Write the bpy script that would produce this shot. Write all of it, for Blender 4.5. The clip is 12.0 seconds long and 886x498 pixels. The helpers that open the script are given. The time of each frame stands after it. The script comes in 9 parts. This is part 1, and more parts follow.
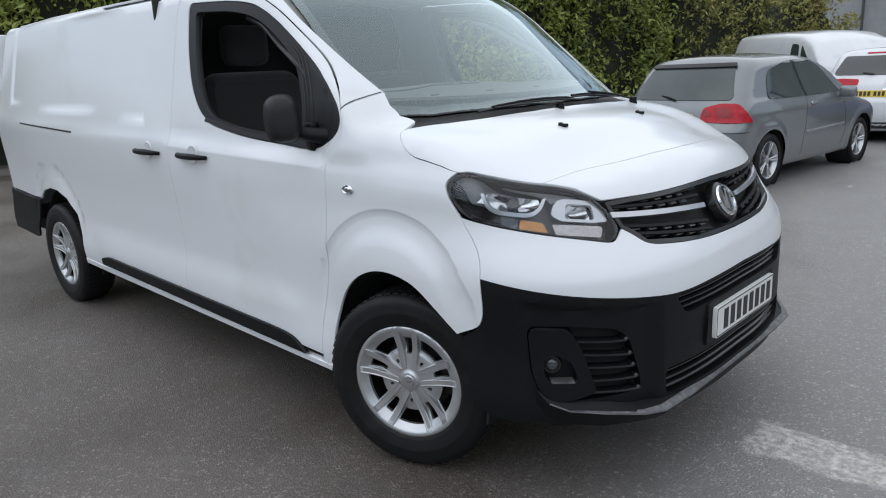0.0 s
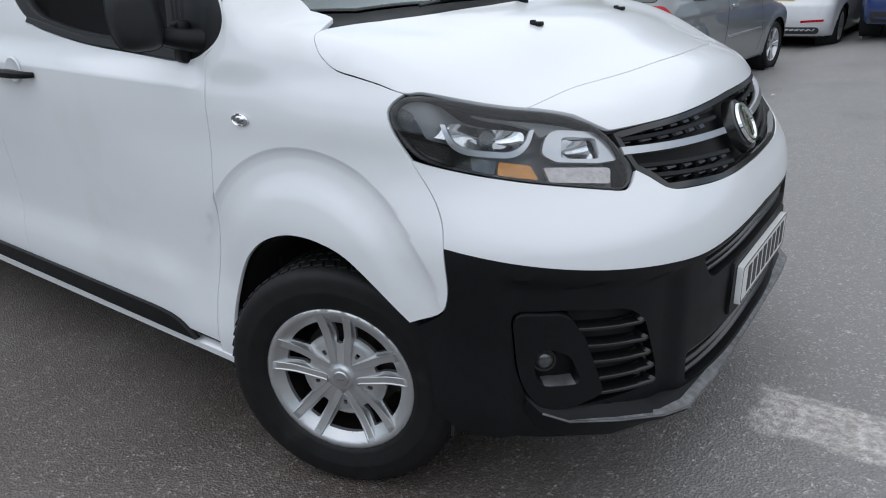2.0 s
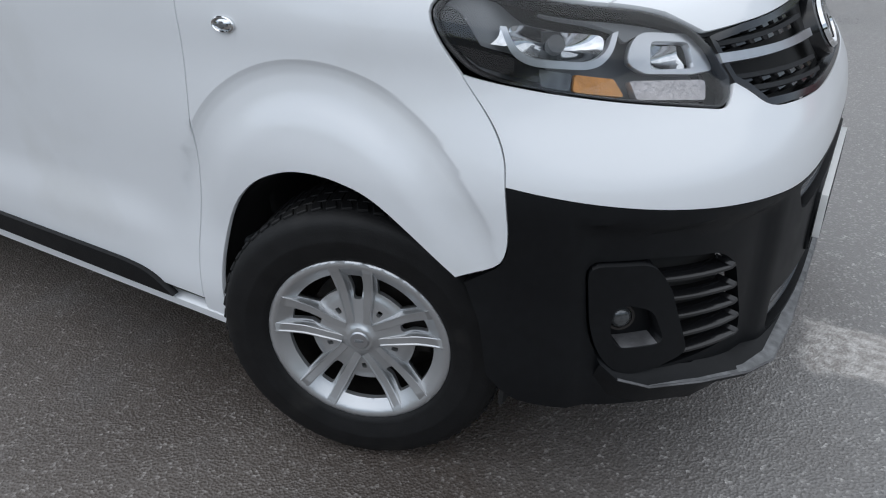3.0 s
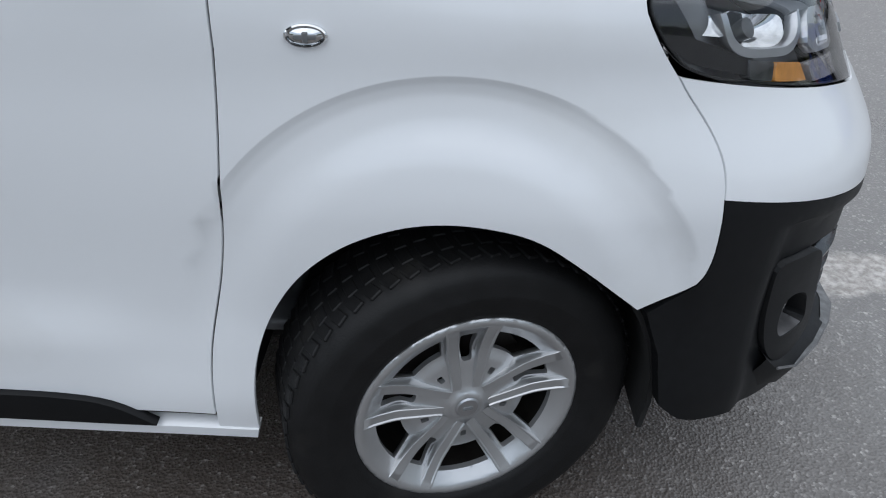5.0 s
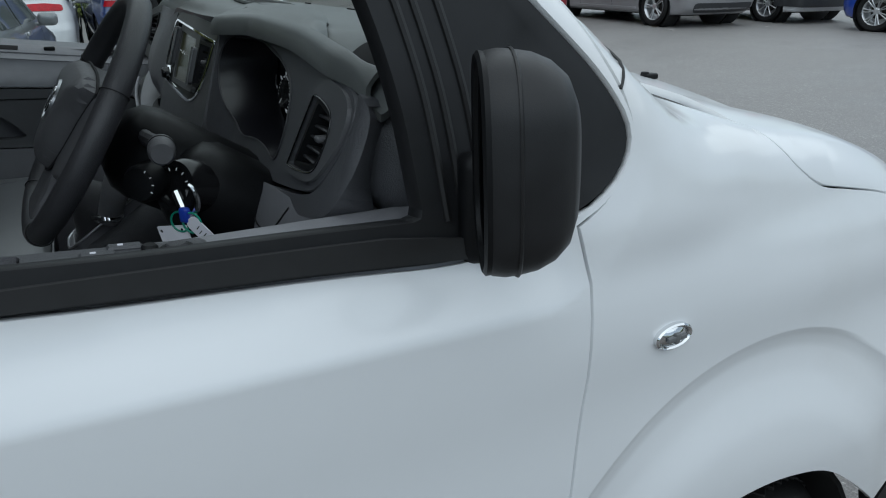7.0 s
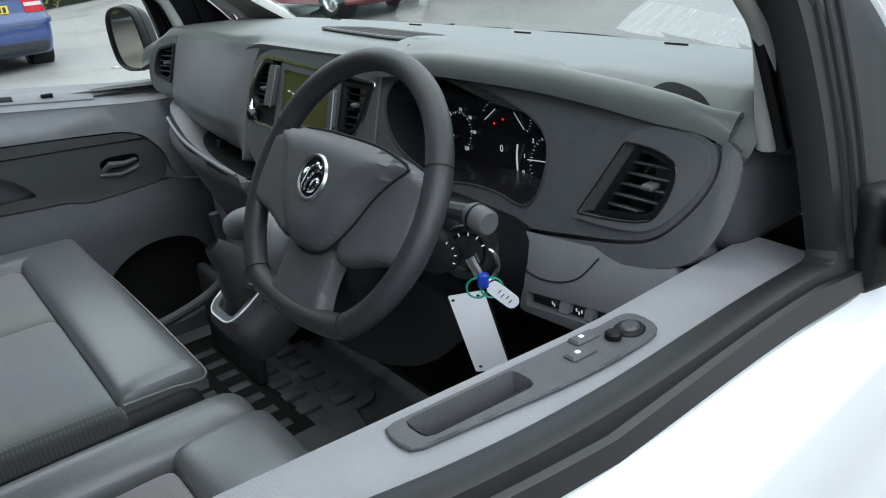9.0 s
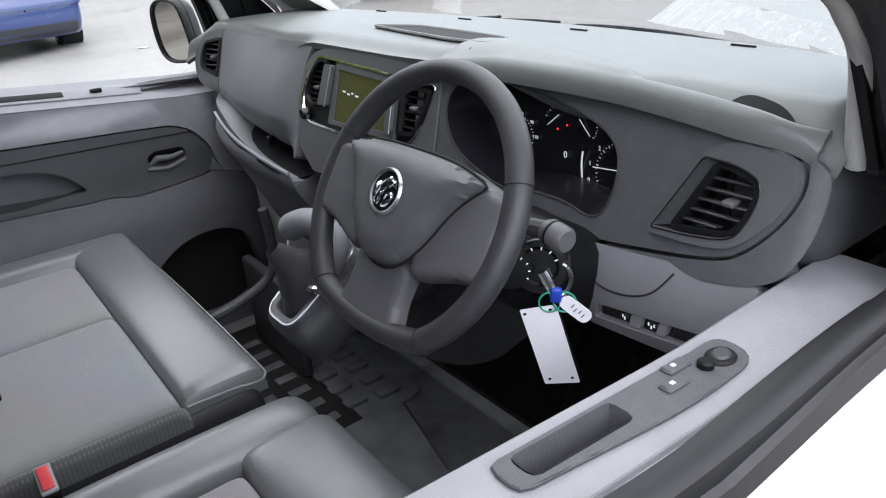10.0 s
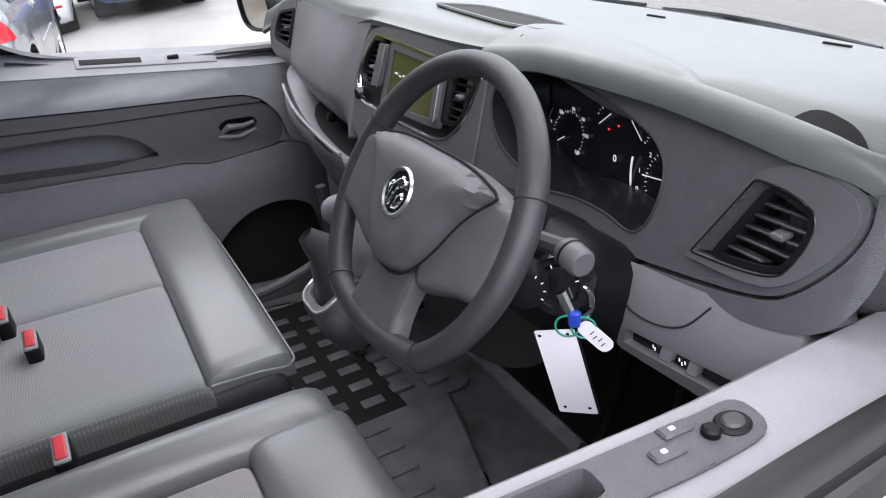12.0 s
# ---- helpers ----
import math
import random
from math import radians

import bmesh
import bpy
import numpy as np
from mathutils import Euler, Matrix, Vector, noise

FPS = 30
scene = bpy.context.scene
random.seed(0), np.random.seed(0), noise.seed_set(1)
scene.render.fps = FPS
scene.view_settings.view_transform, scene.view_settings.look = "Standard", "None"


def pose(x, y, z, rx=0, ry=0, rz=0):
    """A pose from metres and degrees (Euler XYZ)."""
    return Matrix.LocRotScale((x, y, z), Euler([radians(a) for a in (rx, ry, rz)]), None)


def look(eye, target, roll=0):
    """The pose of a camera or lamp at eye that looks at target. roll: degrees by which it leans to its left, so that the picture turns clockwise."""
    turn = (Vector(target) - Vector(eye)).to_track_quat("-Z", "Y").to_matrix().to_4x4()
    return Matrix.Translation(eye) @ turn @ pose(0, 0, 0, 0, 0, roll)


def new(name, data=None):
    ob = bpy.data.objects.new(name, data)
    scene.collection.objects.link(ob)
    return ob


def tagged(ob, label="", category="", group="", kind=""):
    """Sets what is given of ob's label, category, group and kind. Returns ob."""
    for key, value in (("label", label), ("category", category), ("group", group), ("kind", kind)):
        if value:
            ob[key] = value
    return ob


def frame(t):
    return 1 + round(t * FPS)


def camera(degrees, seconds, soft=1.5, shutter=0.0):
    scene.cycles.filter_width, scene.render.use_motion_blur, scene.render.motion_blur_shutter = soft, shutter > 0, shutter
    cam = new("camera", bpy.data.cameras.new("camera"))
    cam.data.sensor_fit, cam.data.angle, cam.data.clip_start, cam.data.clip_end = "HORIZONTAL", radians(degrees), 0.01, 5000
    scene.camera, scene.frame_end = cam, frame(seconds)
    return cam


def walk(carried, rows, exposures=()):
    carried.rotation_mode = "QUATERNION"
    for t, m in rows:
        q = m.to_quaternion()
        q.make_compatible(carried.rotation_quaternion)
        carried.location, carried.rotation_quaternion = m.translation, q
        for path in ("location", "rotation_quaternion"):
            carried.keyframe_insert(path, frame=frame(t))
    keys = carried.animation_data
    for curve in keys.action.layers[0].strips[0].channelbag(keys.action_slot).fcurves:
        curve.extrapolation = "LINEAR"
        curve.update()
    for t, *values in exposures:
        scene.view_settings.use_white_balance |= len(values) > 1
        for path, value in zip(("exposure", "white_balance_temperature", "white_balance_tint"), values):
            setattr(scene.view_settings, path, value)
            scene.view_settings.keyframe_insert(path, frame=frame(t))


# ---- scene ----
cam = camera(63.30, 12.0, soft=1.1)
# seconds, the eye, a point looked at, the lean
ROWS = [
    (0, (1.788, -2.542, 1.435), (0.443, -1.146, 0.942), -2.6),
    (0.5, (1.671, -2.453, 1.429), (0.377, -1.033, 0.872), -3.0),
    (1, (1.523, -2.311, 1.418), (0.281, -0.870, 0.801), -2.8),
    (1.5, (1.406, -2.199, 1.390), (0.226, -0.726, 0.729), -2.5),
    (2, (1.232, -2.097, 1.360), (0.139, -0.591, 0.627), -2.3),
    (2.5, (1.056, -2.023, 1.338), (0.043, -0.508, 0.514), -2.3),
    (3, (0.875, -1.951, 1.288), (-0.038, -0.448, 0.336), -2.0),
    (3.2, (0.792, -1.908, 1.277), (-0.080, -0.420, 0.264), -2.1),
    (5, (-0.040, -1.870, 1.296), (-0.045, -0.192, 0.222), 1.5),
    (5.5, (-0.270, -1.798, 1.335), (0.041, -0.046, 0.421), 2.3),
    (6, (-0.498, -1.718, 1.374), (0.052, 0.032, 0.577), 2.2),
    (6.5, (-0.656, -1.621, 1.412), (0.038, 0.094, 0.652), 1.1),
    (7, (-0.802, -1.466, 1.417), (0.039, 0.195, 0.687), -0.1),
    (7.5, (-0.935, -1.353, 1.409), (0.063, 0.227, 0.696), -0.5),
    (7.7, (-0.995, -1.310, 1.408), (0.062, 0.239, 0.713), -0.7),
    (9.3, (-1.230, -1.123, 1.531), (-0.111, 0.318, 0.712), -4.6),
    (9.5, (-1.240, -1.112, 1.539), (-0.133, 0.334, 0.712), -4.7),
    (10, (-1.238, -1.091, 1.551), (-0.179, 0.374, 0.696), -4.9),
    (10.5, (-1.205, -1.072, 1.562), (-0.194, 0.413, 0.683), -5.0),
    (11, (-1.168, -1.065, 1.559), (-0.211, 0.449, 0.669), -4.7),
    (11.5, (-1.137, -1.070, 1.557), (-0.257, 0.482, 0.653), -4.5),
    (12, (-1.115, -1.082, 1.554), (-0.307, 0.506, 0.646), -4.4),
]
walk(cam, [(t, look(eye, target, roll)) for t, eye, target, roll in ROWS],
     exposures=[(0, 0.48, 6220, 8), (5.0, 0.50, 6180, 8), (5.5, 0.32, 6130, 7), (6.5, 0.22, 6080, 4), (7.2, 0.38, 6030, 1), (7.7, 0.58, 6030, 1), (9.3, 1.96, 6320, 3), (10, 2.20, 6480, 13), (10.6, 2.36, 6580, 16), (12, 2.42, 6580, 16)])

# ---- light: an overcast day ----
world = bpy.data.worlds.new("overcast sky")
scene.world = world
world.use_nodes = True
wt = world.node_tree
wt.nodes.clear()
sky = wt.nodes.new("ShaderNodeTexSky")
sky.sky_type = "NISHITA"
sky.sun_disc = False
sky.sun_elevation, sky.sun_rotation = radians(58), radians(200)
sky.air_density, sky.dust_density, sky.ozone_density = 1.0, 0.6, 2.0
grey = wt.nodes.new("ShaderNodeHueSaturation")
grey.inputs["Saturation"].default_value = 0.5
bg = wt.nodes.new("ShaderNodeBackground")
bg.inputs["Strength"].default_value = 0.085
wo = wt.nodes.new("ShaderNodeOutputWorld")
wt.links.new(sky.outputs[0], grey.inputs["Color"])
wt.links.new(grey.outputs[0], bg.inputs["Color"])
wt.links.new(bg.outputs[0], wo.inputs["Surface"])
sun_data = bpy.data.lights.new("sun", "SUN")
sun_data.energy, sun_data.angle, sun_data.color = 1.80, radians(142), (1.0, 0.985, 0.96)
sun = new("sun", sun_data)
sun.matrix_basis = look((0, 0, 30), (0.0, 0.01, 0))

# ---- materials ----
def material(name, color, rough=0.5, metal=0.0, vary=0.0, scale=30.0, bump=0.0, bump_scale=400.0, coat=0.0, spec=0.5,
             dirt=None, dirt_scale=2.0, dirt_amount=0.0, rough_vary=0.0, emit=0.0, alpha=1.0, island=0.0):
    """A surface: base colour varied at a fine and a broad scale, roughness, relief."""
    mt = bpy.data.materials.new(name)
    mt.use_nodes = True
    t = mt.node_tree
    b = t.nodes["Principled BSDF"]
    c = (*color, 1.0)
    b.inputs["Base Color"].default_value = c
    b.inputs["Roughness"].default_value = rough
    b.inputs["Metallic"].default_value = metal
    b.inputs["Coat Weight"].default_value = coat
    b.inputs["Coat Roughness"].default_value = 0.04
    b.inputs["Specular IOR Level"].default_value = spec
    if emit:
        b.inputs["Emission Color"].default_value = c
        b.inputs["Emission Strength"].default_value = emit
    co = t.nodes.new("ShaderNodeTexCoord")
    out = None

    def noise_at(s, detail=6.0):
        n = t.nodes.new("ShaderNodeTexNoise")
        n.inputs["Scale"].default_value = s
        n.inputs["Detail"].default_value = detail
        t.links.new(co.outputs["Object"], n.inputs["Vector"])
        return n

    def mix(a, fac, color2, lo, hi):
        r = t.nodes.new("ShaderNodeMapRange")
        r.inputs["From Min"].default_value, r.inputs["From Max"].default_value = lo, hi
        t.links.new(fac, r.inputs["Value"])
        x = t.nodes.new("ShaderNodeMix")
        x.data_type = "RGBA"
        t.links.new(r.outputs[0], x.inputs["Factor"])
        if a is None:
            x.inputs["A"].default_value = c
        else:
            t.links.new(a, x.inputs["A"])
        x.inputs["B"].default_value = (*color2, 1.0)
        return x.outputs["Result"]

    if vary:
        n = noise_at(scale)
        out = mix(out, n.outputs["Fac"], tuple(v * (1 - vary) for v in color), 0.35, 0.65)
    if dirt:
        n = noise_at(dirt_scale, 9.0)
        out = mix(out, n.outputs["Fac"], dirt, 0.62 - dirt_amount, 0.62 + 0.25)
    if island:
        oi = t.nodes.new("ShaderNodeObjectInfo")
        out = mix(out, oi.outputs["Random"], tuple(v * (1 - island) for v in color), 0.0, 1.0)
    if out is not None:
        t.links.new(out, b.inputs["Base Color"])
    if rough_vary:
        n = noise_at(scale * 0.3)
        r = t.nodes.new("ShaderNodeMapRange")
        r.inputs["To Min"].default_value, r.inputs["To Max"].default_value = max(rough - rough_vary, 0.02), min(rough + rough_vary, 1)
        t.links.new(n.outputs["Fac"], r.inputs["Value"])
        t.links.new(r.outputs[0], b.inputs["Roughness"])
    if bump:
        n = noise_at(bump_scale, 3.0)
        h = t.nodes.new("ShaderNodeBump")
        h.inputs["Strength"].default_value = bump
        h.inputs["Distance"].default_value = 0.002
        t.links.new(n.outputs["Fac"], h.inputs["Height"])
        t.links.new(h.outputs[0], b.inputs["Normal"])
    return mt


def clear(name, color=(1, 1, 1), rough=0.0, face=0.04, power=5.0, sheen=(1, 1, 1)):
    """Thin clear glass or plastic: it lets light straight through and mirrors more at a flat angle, alike from both sides."""
    mt = bpy.data.materials.new(name)
    mt.use_nodes = True
    t = mt.node_tree
    t.nodes.clear()
    o = t.nodes.new("ShaderNodeOutputMaterial")
    tr = t.nodes.new("ShaderNodeBsdfTransparent")
    tr.inputs["Color"].default_value = (*color, 1)
    gl = t.nodes.new("ShaderNodeBsdfGlossy")
    gl.inputs["Roughness"].default_value = rough
    gl.inputs["Color"].default_value = (*sheen, 1)
    lw = t.nodes.new("ShaderNodeLayerWeight")
    lw.inputs["Blend"].default_value = 0.5
    pw = t.nodes.new("ShaderNodeMath")
    pw.operation = "POWER"
    pw.inputs[1].default_value = power
    ma = t.nodes.new("ShaderNodeMath")
    ma.operation = "MULTIPLY_ADD"
    ma.inputs[1].default_value, ma.inputs[2].default_value = 1 - face, face
    mx = t.nodes.new("ShaderNodeMixShader")
    t.links.new(lw.outputs["Facing"], pw.inputs[0])
    t.links.new(pw.outputs[0], ma.inputs[0])
    t.links.new(ma.outputs[0], mx.inputs[0])
    t.links.new(tr.outputs[0], mx.inputs[1])
    t.links.new(gl.outputs[0], mx.inputs[2])
    t.links.new(mx.outputs[0], o.inputs["Surface"])
    return mt


PAINT_WHITE = material("white car paint", (0.765, 0.782, 0.80), 0.34, vary=0.02, scale=3.0, coat=0.7, rough_vary=0.05, dirt=(0.62, 0.62, 0.60), dirt_scale=1.5, dirt_amount=0.02)
PAINT_WHITE.node_tree.nodes["Principled BSDF"].inputs["Coat Roughness"].default_value = 0.11
PLASTIC_BLACK = material("black grained plastic", (0.0055, 0.006, 0.007), 0.48, vary=0.25, scale=60, bump=0.10, bump_scale=900, rough_vary=0.08, spec=0.22)
# PLASTIC_BLACK lightened: the sky on the surround is put into the colour
FRAME_BLACK = material("satin black window frame, sky-lit tone", (0.012, 0.0125, 0.014), 0.46, spec=0.35, vary=0.15, scale=50, bump=0.05, bump_scale=700)
# black lightened likewise for the light on the mirror shell
MIRROR_SHELL = material("black mirror shell plastic", (0.017, 0.0175, 0.019), 0.45, vary=0.2, scale=40, bump=0.1, bump_scale=900, spec=0.35)
PLASTIC_GLOSS = material("gloss black plastic", (0.01, 0.01, 0.011), 0.18, vary=0.2, scale=40)
RUBBER = material("tyre rubber", (0.008, 0.008, 0.0085), 0.58, vary=0.35, scale=25, bump=0.3, bump_scale=300, dirt=(0.025, 0.024, 0.022), dirt_scale=9.0, dirt_amount=0.02, spec=0.3)
RUBBER_SEAL = material("black rubber seal", (0.012, 0.012, 0.013), 0.45, vary=0.2, scale=60)
ALLOY = material("silver wheel paint", (0.56, 0.57, 0.58), 0.30, metal=0.75, vary=0.08, scale=14, rough_vary=0.06, coat=0.4)
STEEL_DARK = material("dark brake steel", (0.05, 0.045, 0.042), 0.5, metal=0.6, vary=0.4, scale=20)
CHROME = material("chrome", (0.78, 0.79, 0.80), 0.07, metal=1.0, vary=0.05, scale=30)
SILVER = material("satin silver trim", (0.52, 0.53, 0.55), 0.28, metal=0.9, vary=0.06, scale=30)
REFLECTOR = material("lamp reflector", (0.72, 0.73, 0.74), 0.10, metal=1.0, vary=0.25, scale=60)
LAMP_GREY = material("grey lamp housing", (0.16, 0.166, 0.172), 0.36, vary=0.2, scale=20)
FOG_LENS = material("clear fog lamp lens over a dark bowl", (0.16, 0.165, 0.17), 0.12, metal=0.6, vary=0.5, scale=60)
AMBER = material("amber indicator lens", (0.62, 0.27, 0.06), 0.22, vary=0.25, scale=60, bump=0.4, bump_scale=140)
WELL = material("black arch liner felt, also bin shade", (0.012, 0.012, 0.012), 0.95, vary=0.3, scale=30, bump=0.4, bump_scale=200)
UNDER = material("underbody", (0.02, 0.02, 0.02), 0.9, vary=0.3, scale=8)
PLATE = material("white number plate", (0.78, 0.78, 0.76), 0.3, vary=0.05, scale=20, coat=0.3)
INK = material("black plate ink", (0.015, 0.015, 0.017), 0.45, vary=0.2, scale=40)
LENS = clear("clear lamp lens", (0.93, 0.94, 0.95), 0.0, 0.035)
GLASS = clear("car glass", (0.94, 0.97, 0.96), 0.0, 0.06)
SCREEN = clear("windscreen glass", (0.92, 0.96, 0.945), 0.0, 0.13, 3.0, (0.84, 0.97, 1.0))
MIRROR = material("mirror glass", (0.85, 0.87, 0.88), 0.02, metal=1.0)
DASH = material("dark grained dashboard plastic", (0.076, 0.078, 0.085), 0.42, vary=0.12, scale=50, bump=0.5, bump_scale=620, rough_vary=0.06)
# lighter than DASH: skylight through the windscreen is put into the colour
DASH_TOP = material("dashboard top skin toned for skylight", (0.128, 0.137, 0.134), 0.36, vary=0.10, scale=30, spec=0.5, bump=0.2, bump_scale=600, dirt=(0.115, 0.115, 0.11), dirt_scale=6, dirt_amount=0.02)
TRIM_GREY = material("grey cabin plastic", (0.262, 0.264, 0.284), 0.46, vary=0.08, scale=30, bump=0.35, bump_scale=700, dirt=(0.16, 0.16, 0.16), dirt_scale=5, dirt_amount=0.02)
DASH_SMOOTH = material("smooth dark grey dashboard plastic", (0.090, 0.092, 0.097), 0.36, vary=0.08, scale=30, bump=0.15, bump_scale=900)
# darker stand-in for TRIM_GREY where less light falls, lighter one for DASH
DASH_MID = material("mid grey plastic, also a lit and shaded tone", (0.150, 0.151, 0.164), 0.45, vary=0.08, scale=30, bump=0.35, bump_scale=700)
TRIM_LIGHT = material("pale pillar trim", (0.42, 0.42, 0.40), 0.6, vary=0.06, scale=20, bump=0.2, bump_scale=500)
WHEEL_SKIN = material("steering wheel polyurethane", (0.042, 0.042, 0.046), 0.40, vary=0.15, scale=40, bump=0.3, bump_scale=800)
WHEEL_PAD = material("steering wheel pad", (0.105, 0.105, 0.111), 0.42, vary=0.12, scale=40, bump=0.3, bump_scale=800)
VINYL = material("dark grey seat vinyl", (0.150, 0.158, 0.164), 0.30, vary=0.06, scale=12, bump=0.22, bump_scale=420, rough_vary=0.02, spec=0.9)
VINYL_DARK = material("black seat side vinyl", (0.022, 0.022, 0.025), 0.45, vary=0.1, scale=20, bump=0.3, bump_scale=500)
FLOOR_RUBBER = material("black rubber floor mat", (0.19, 0.198, 0.21), 0.27, vary=0.3, scale=12, bump=0.3, bump_scale=300, dirt=(0.06, 0.058, 0.055), dirt_scale=7, dirt_amount=0.04)
# near-black for ducts and seams, and for the shade inside hollows
BLACK_HOLE = material("black for ducts, seams and shaded hollows", (0.006, 0.006, 0.007), 0.8, vary=0.2, scale=20)
GAUGE = material("black gauge face", (0.008, 0.008, 0.011), 0.25, vary=0.1, scale=20)
MARK = material("lit gauge marking", (0.75, 0.77, 0.8), 0.5, emit=0.10)
RED_LIT = material("red warning light", (0.8, 0.03, 0.05), 0.4, emit=0.30)
BUCKLE_RED = material("red buckle button", (0.62, 0.06, 0.07), 0.35, vary=0.1, scale=60)
LCD = material("olive screen", (0.05, 0.052, 0.02), 0.16, vary=0.15, scale=8, emit=0.07)
CARD = material("white paper tag", (0.80, 0.80, 0.86), 0.6, vary=0.04, scale=20)
GREEN_TIE = material("green cable tie", (0.02, 0.30, 0.20), 0.4, vary=0.1, scale=60)
BLUE_PLASTIC = material("blue plastic fob", (0.02, 0.06, 0.45), 0.35, vary=0.1, scale=60)
HEADLINER = material("grey headliner cloth", (0.600, 0.600, 0.585), 0.9, vary=0.08, scale=60, bump=0.2, bump_scale=500)


def woven(name, color, size):
    """Cloth: a fine grid of raised threads."""
    mt = bpy.data.materials.new(name)
    mt.use_nodes = True
    t = mt.node_tree
    b = t.nodes["Principled BSDF"]
    b.inputs["Roughness"].default_value = 0.85
    b.inputs["Sheen Weight"].default_value = 0.25
    co = t.nodes.new("ShaderNodeTexCoord")
    ws = []
    for axis in ("X", "Y"):
        w = t.nodes.new("ShaderNodeTexWave")
        w.wave_type, w.bands_direction = "BANDS", axis
        w.inputs["Scale"].default_value, w.inputs["Distortion"].default_value = size, 0.6
        t.links.new(co.outputs["Object"], w.inputs["Vector"])
        ws.append(w.outputs["Fac"])
    m = t.nodes.new("ShaderNodeMath")
    m.operation = "MULTIPLY"
    t.links.new(ws[0], m.inputs[0])
    t.links.new(ws[1], m.inputs[1])
    n = t.nodes.new("ShaderNodeTexNoise")
    n.inputs["Scale"].default_value = 5
    t.links.new(co.outputs["Object"], n.inputs["Vector"])
    x = t.nodes.new("ShaderNodeMix")
    x.data_type = "RGBA"
    x.inputs["A"].default_value = (*[c * 0.72 for c in color], 1)
    x.inputs["B"].default_value = (*[c * 1.15 for c in color], 1)
    t.links.new(m.outputs[0], x.inputs["Factor"])
    y = t.nodes.new("ShaderNodeMix")
    y.data_type = "RGBA"
    y.blend_type = "MULTIPLY"
    y.inputs["Factor"].default_value = 0.25
    t.links.new(x.outputs["Result"], y.inputs["A"])
    t.links.new(n.outputs["Color"], y.inputs["B"])
    t.links.new(y.outputs["Result"], b.inputs["Base Color"])
    u = t.nodes.new("ShaderNodeBump")
    u.inputs["Strength"].default_value, u.inputs["Distance"].default_value = 0.5, 0.001
    t.links.new(m.outputs[0], u.inputs["Height"])
    t.links.new(u.outputs[0], b.inputs["Normal"])
    return mt


CLOTH = woven("grey woven seat cloth", (0.33, 0.333, 0.345), 150.0)
# the seat cloth darkened: the dim cab is put into the backrests' colour
CLOTH_DARK = woven("backrest cloth darkened for cab shade", (0.030, 0.030, 0.032), 190.0)
CLOTH_EDGE = woven("ribbed seat edging", (0.13, 0.13, 0.135), 50.0)

# ---- body shape: the painted skin as one smooth implicit form (x ahead, y to the van's left, z up) ----
def curve(x, xs, ys):
    """A smooth curve through knots (monotone cubic)."""
    xs, ys, x = np.asarray(xs, float), np.asarray(ys, float), np.asarray(x, float)
    d = np.diff(ys) / np.diff(xs)
    m = np.r_[d[0], np.where(d[1:] * d[:-1] > 0, 2 * d[1:] * d[:-1] / np.where(d[1:] + d[:-1] == 0, 1, d[1:] + d[:-1]), 0), d[-1]]
    i = np.clip(np.searchsorted(xs, x) - 1, 0, len(xs) - 2)
    h = xs[i + 1] - xs[i]
    t = np.clip((x - xs[i]) / h, -0.5, 1.5)
    return ys[i] * (1 + 2 * t) * (1 - t) ** 2 + m[i] * h * t * (1 - t) ** 2 + ys[i + 1] * t * t * (3 - 2 * t) - m[i + 1] * h * t * t * (1 - t)


def step(a, b, x):
    t = np.clip((np.asarray(x, float) - a) / (b - a), 0, 1)
    return t * t * (3 - 2 * t)


def smax(a, b, k):
    h = np.maximum(k - np.abs(a - b), 0)
    return np.maximum(a, b) + h * h / (4 * k)


WHEEL_F, WHEEL_R, HUB_Z = -0.015, -3.275, 0.333
ARCH_F, ARCH_R = -0.04, -3.25


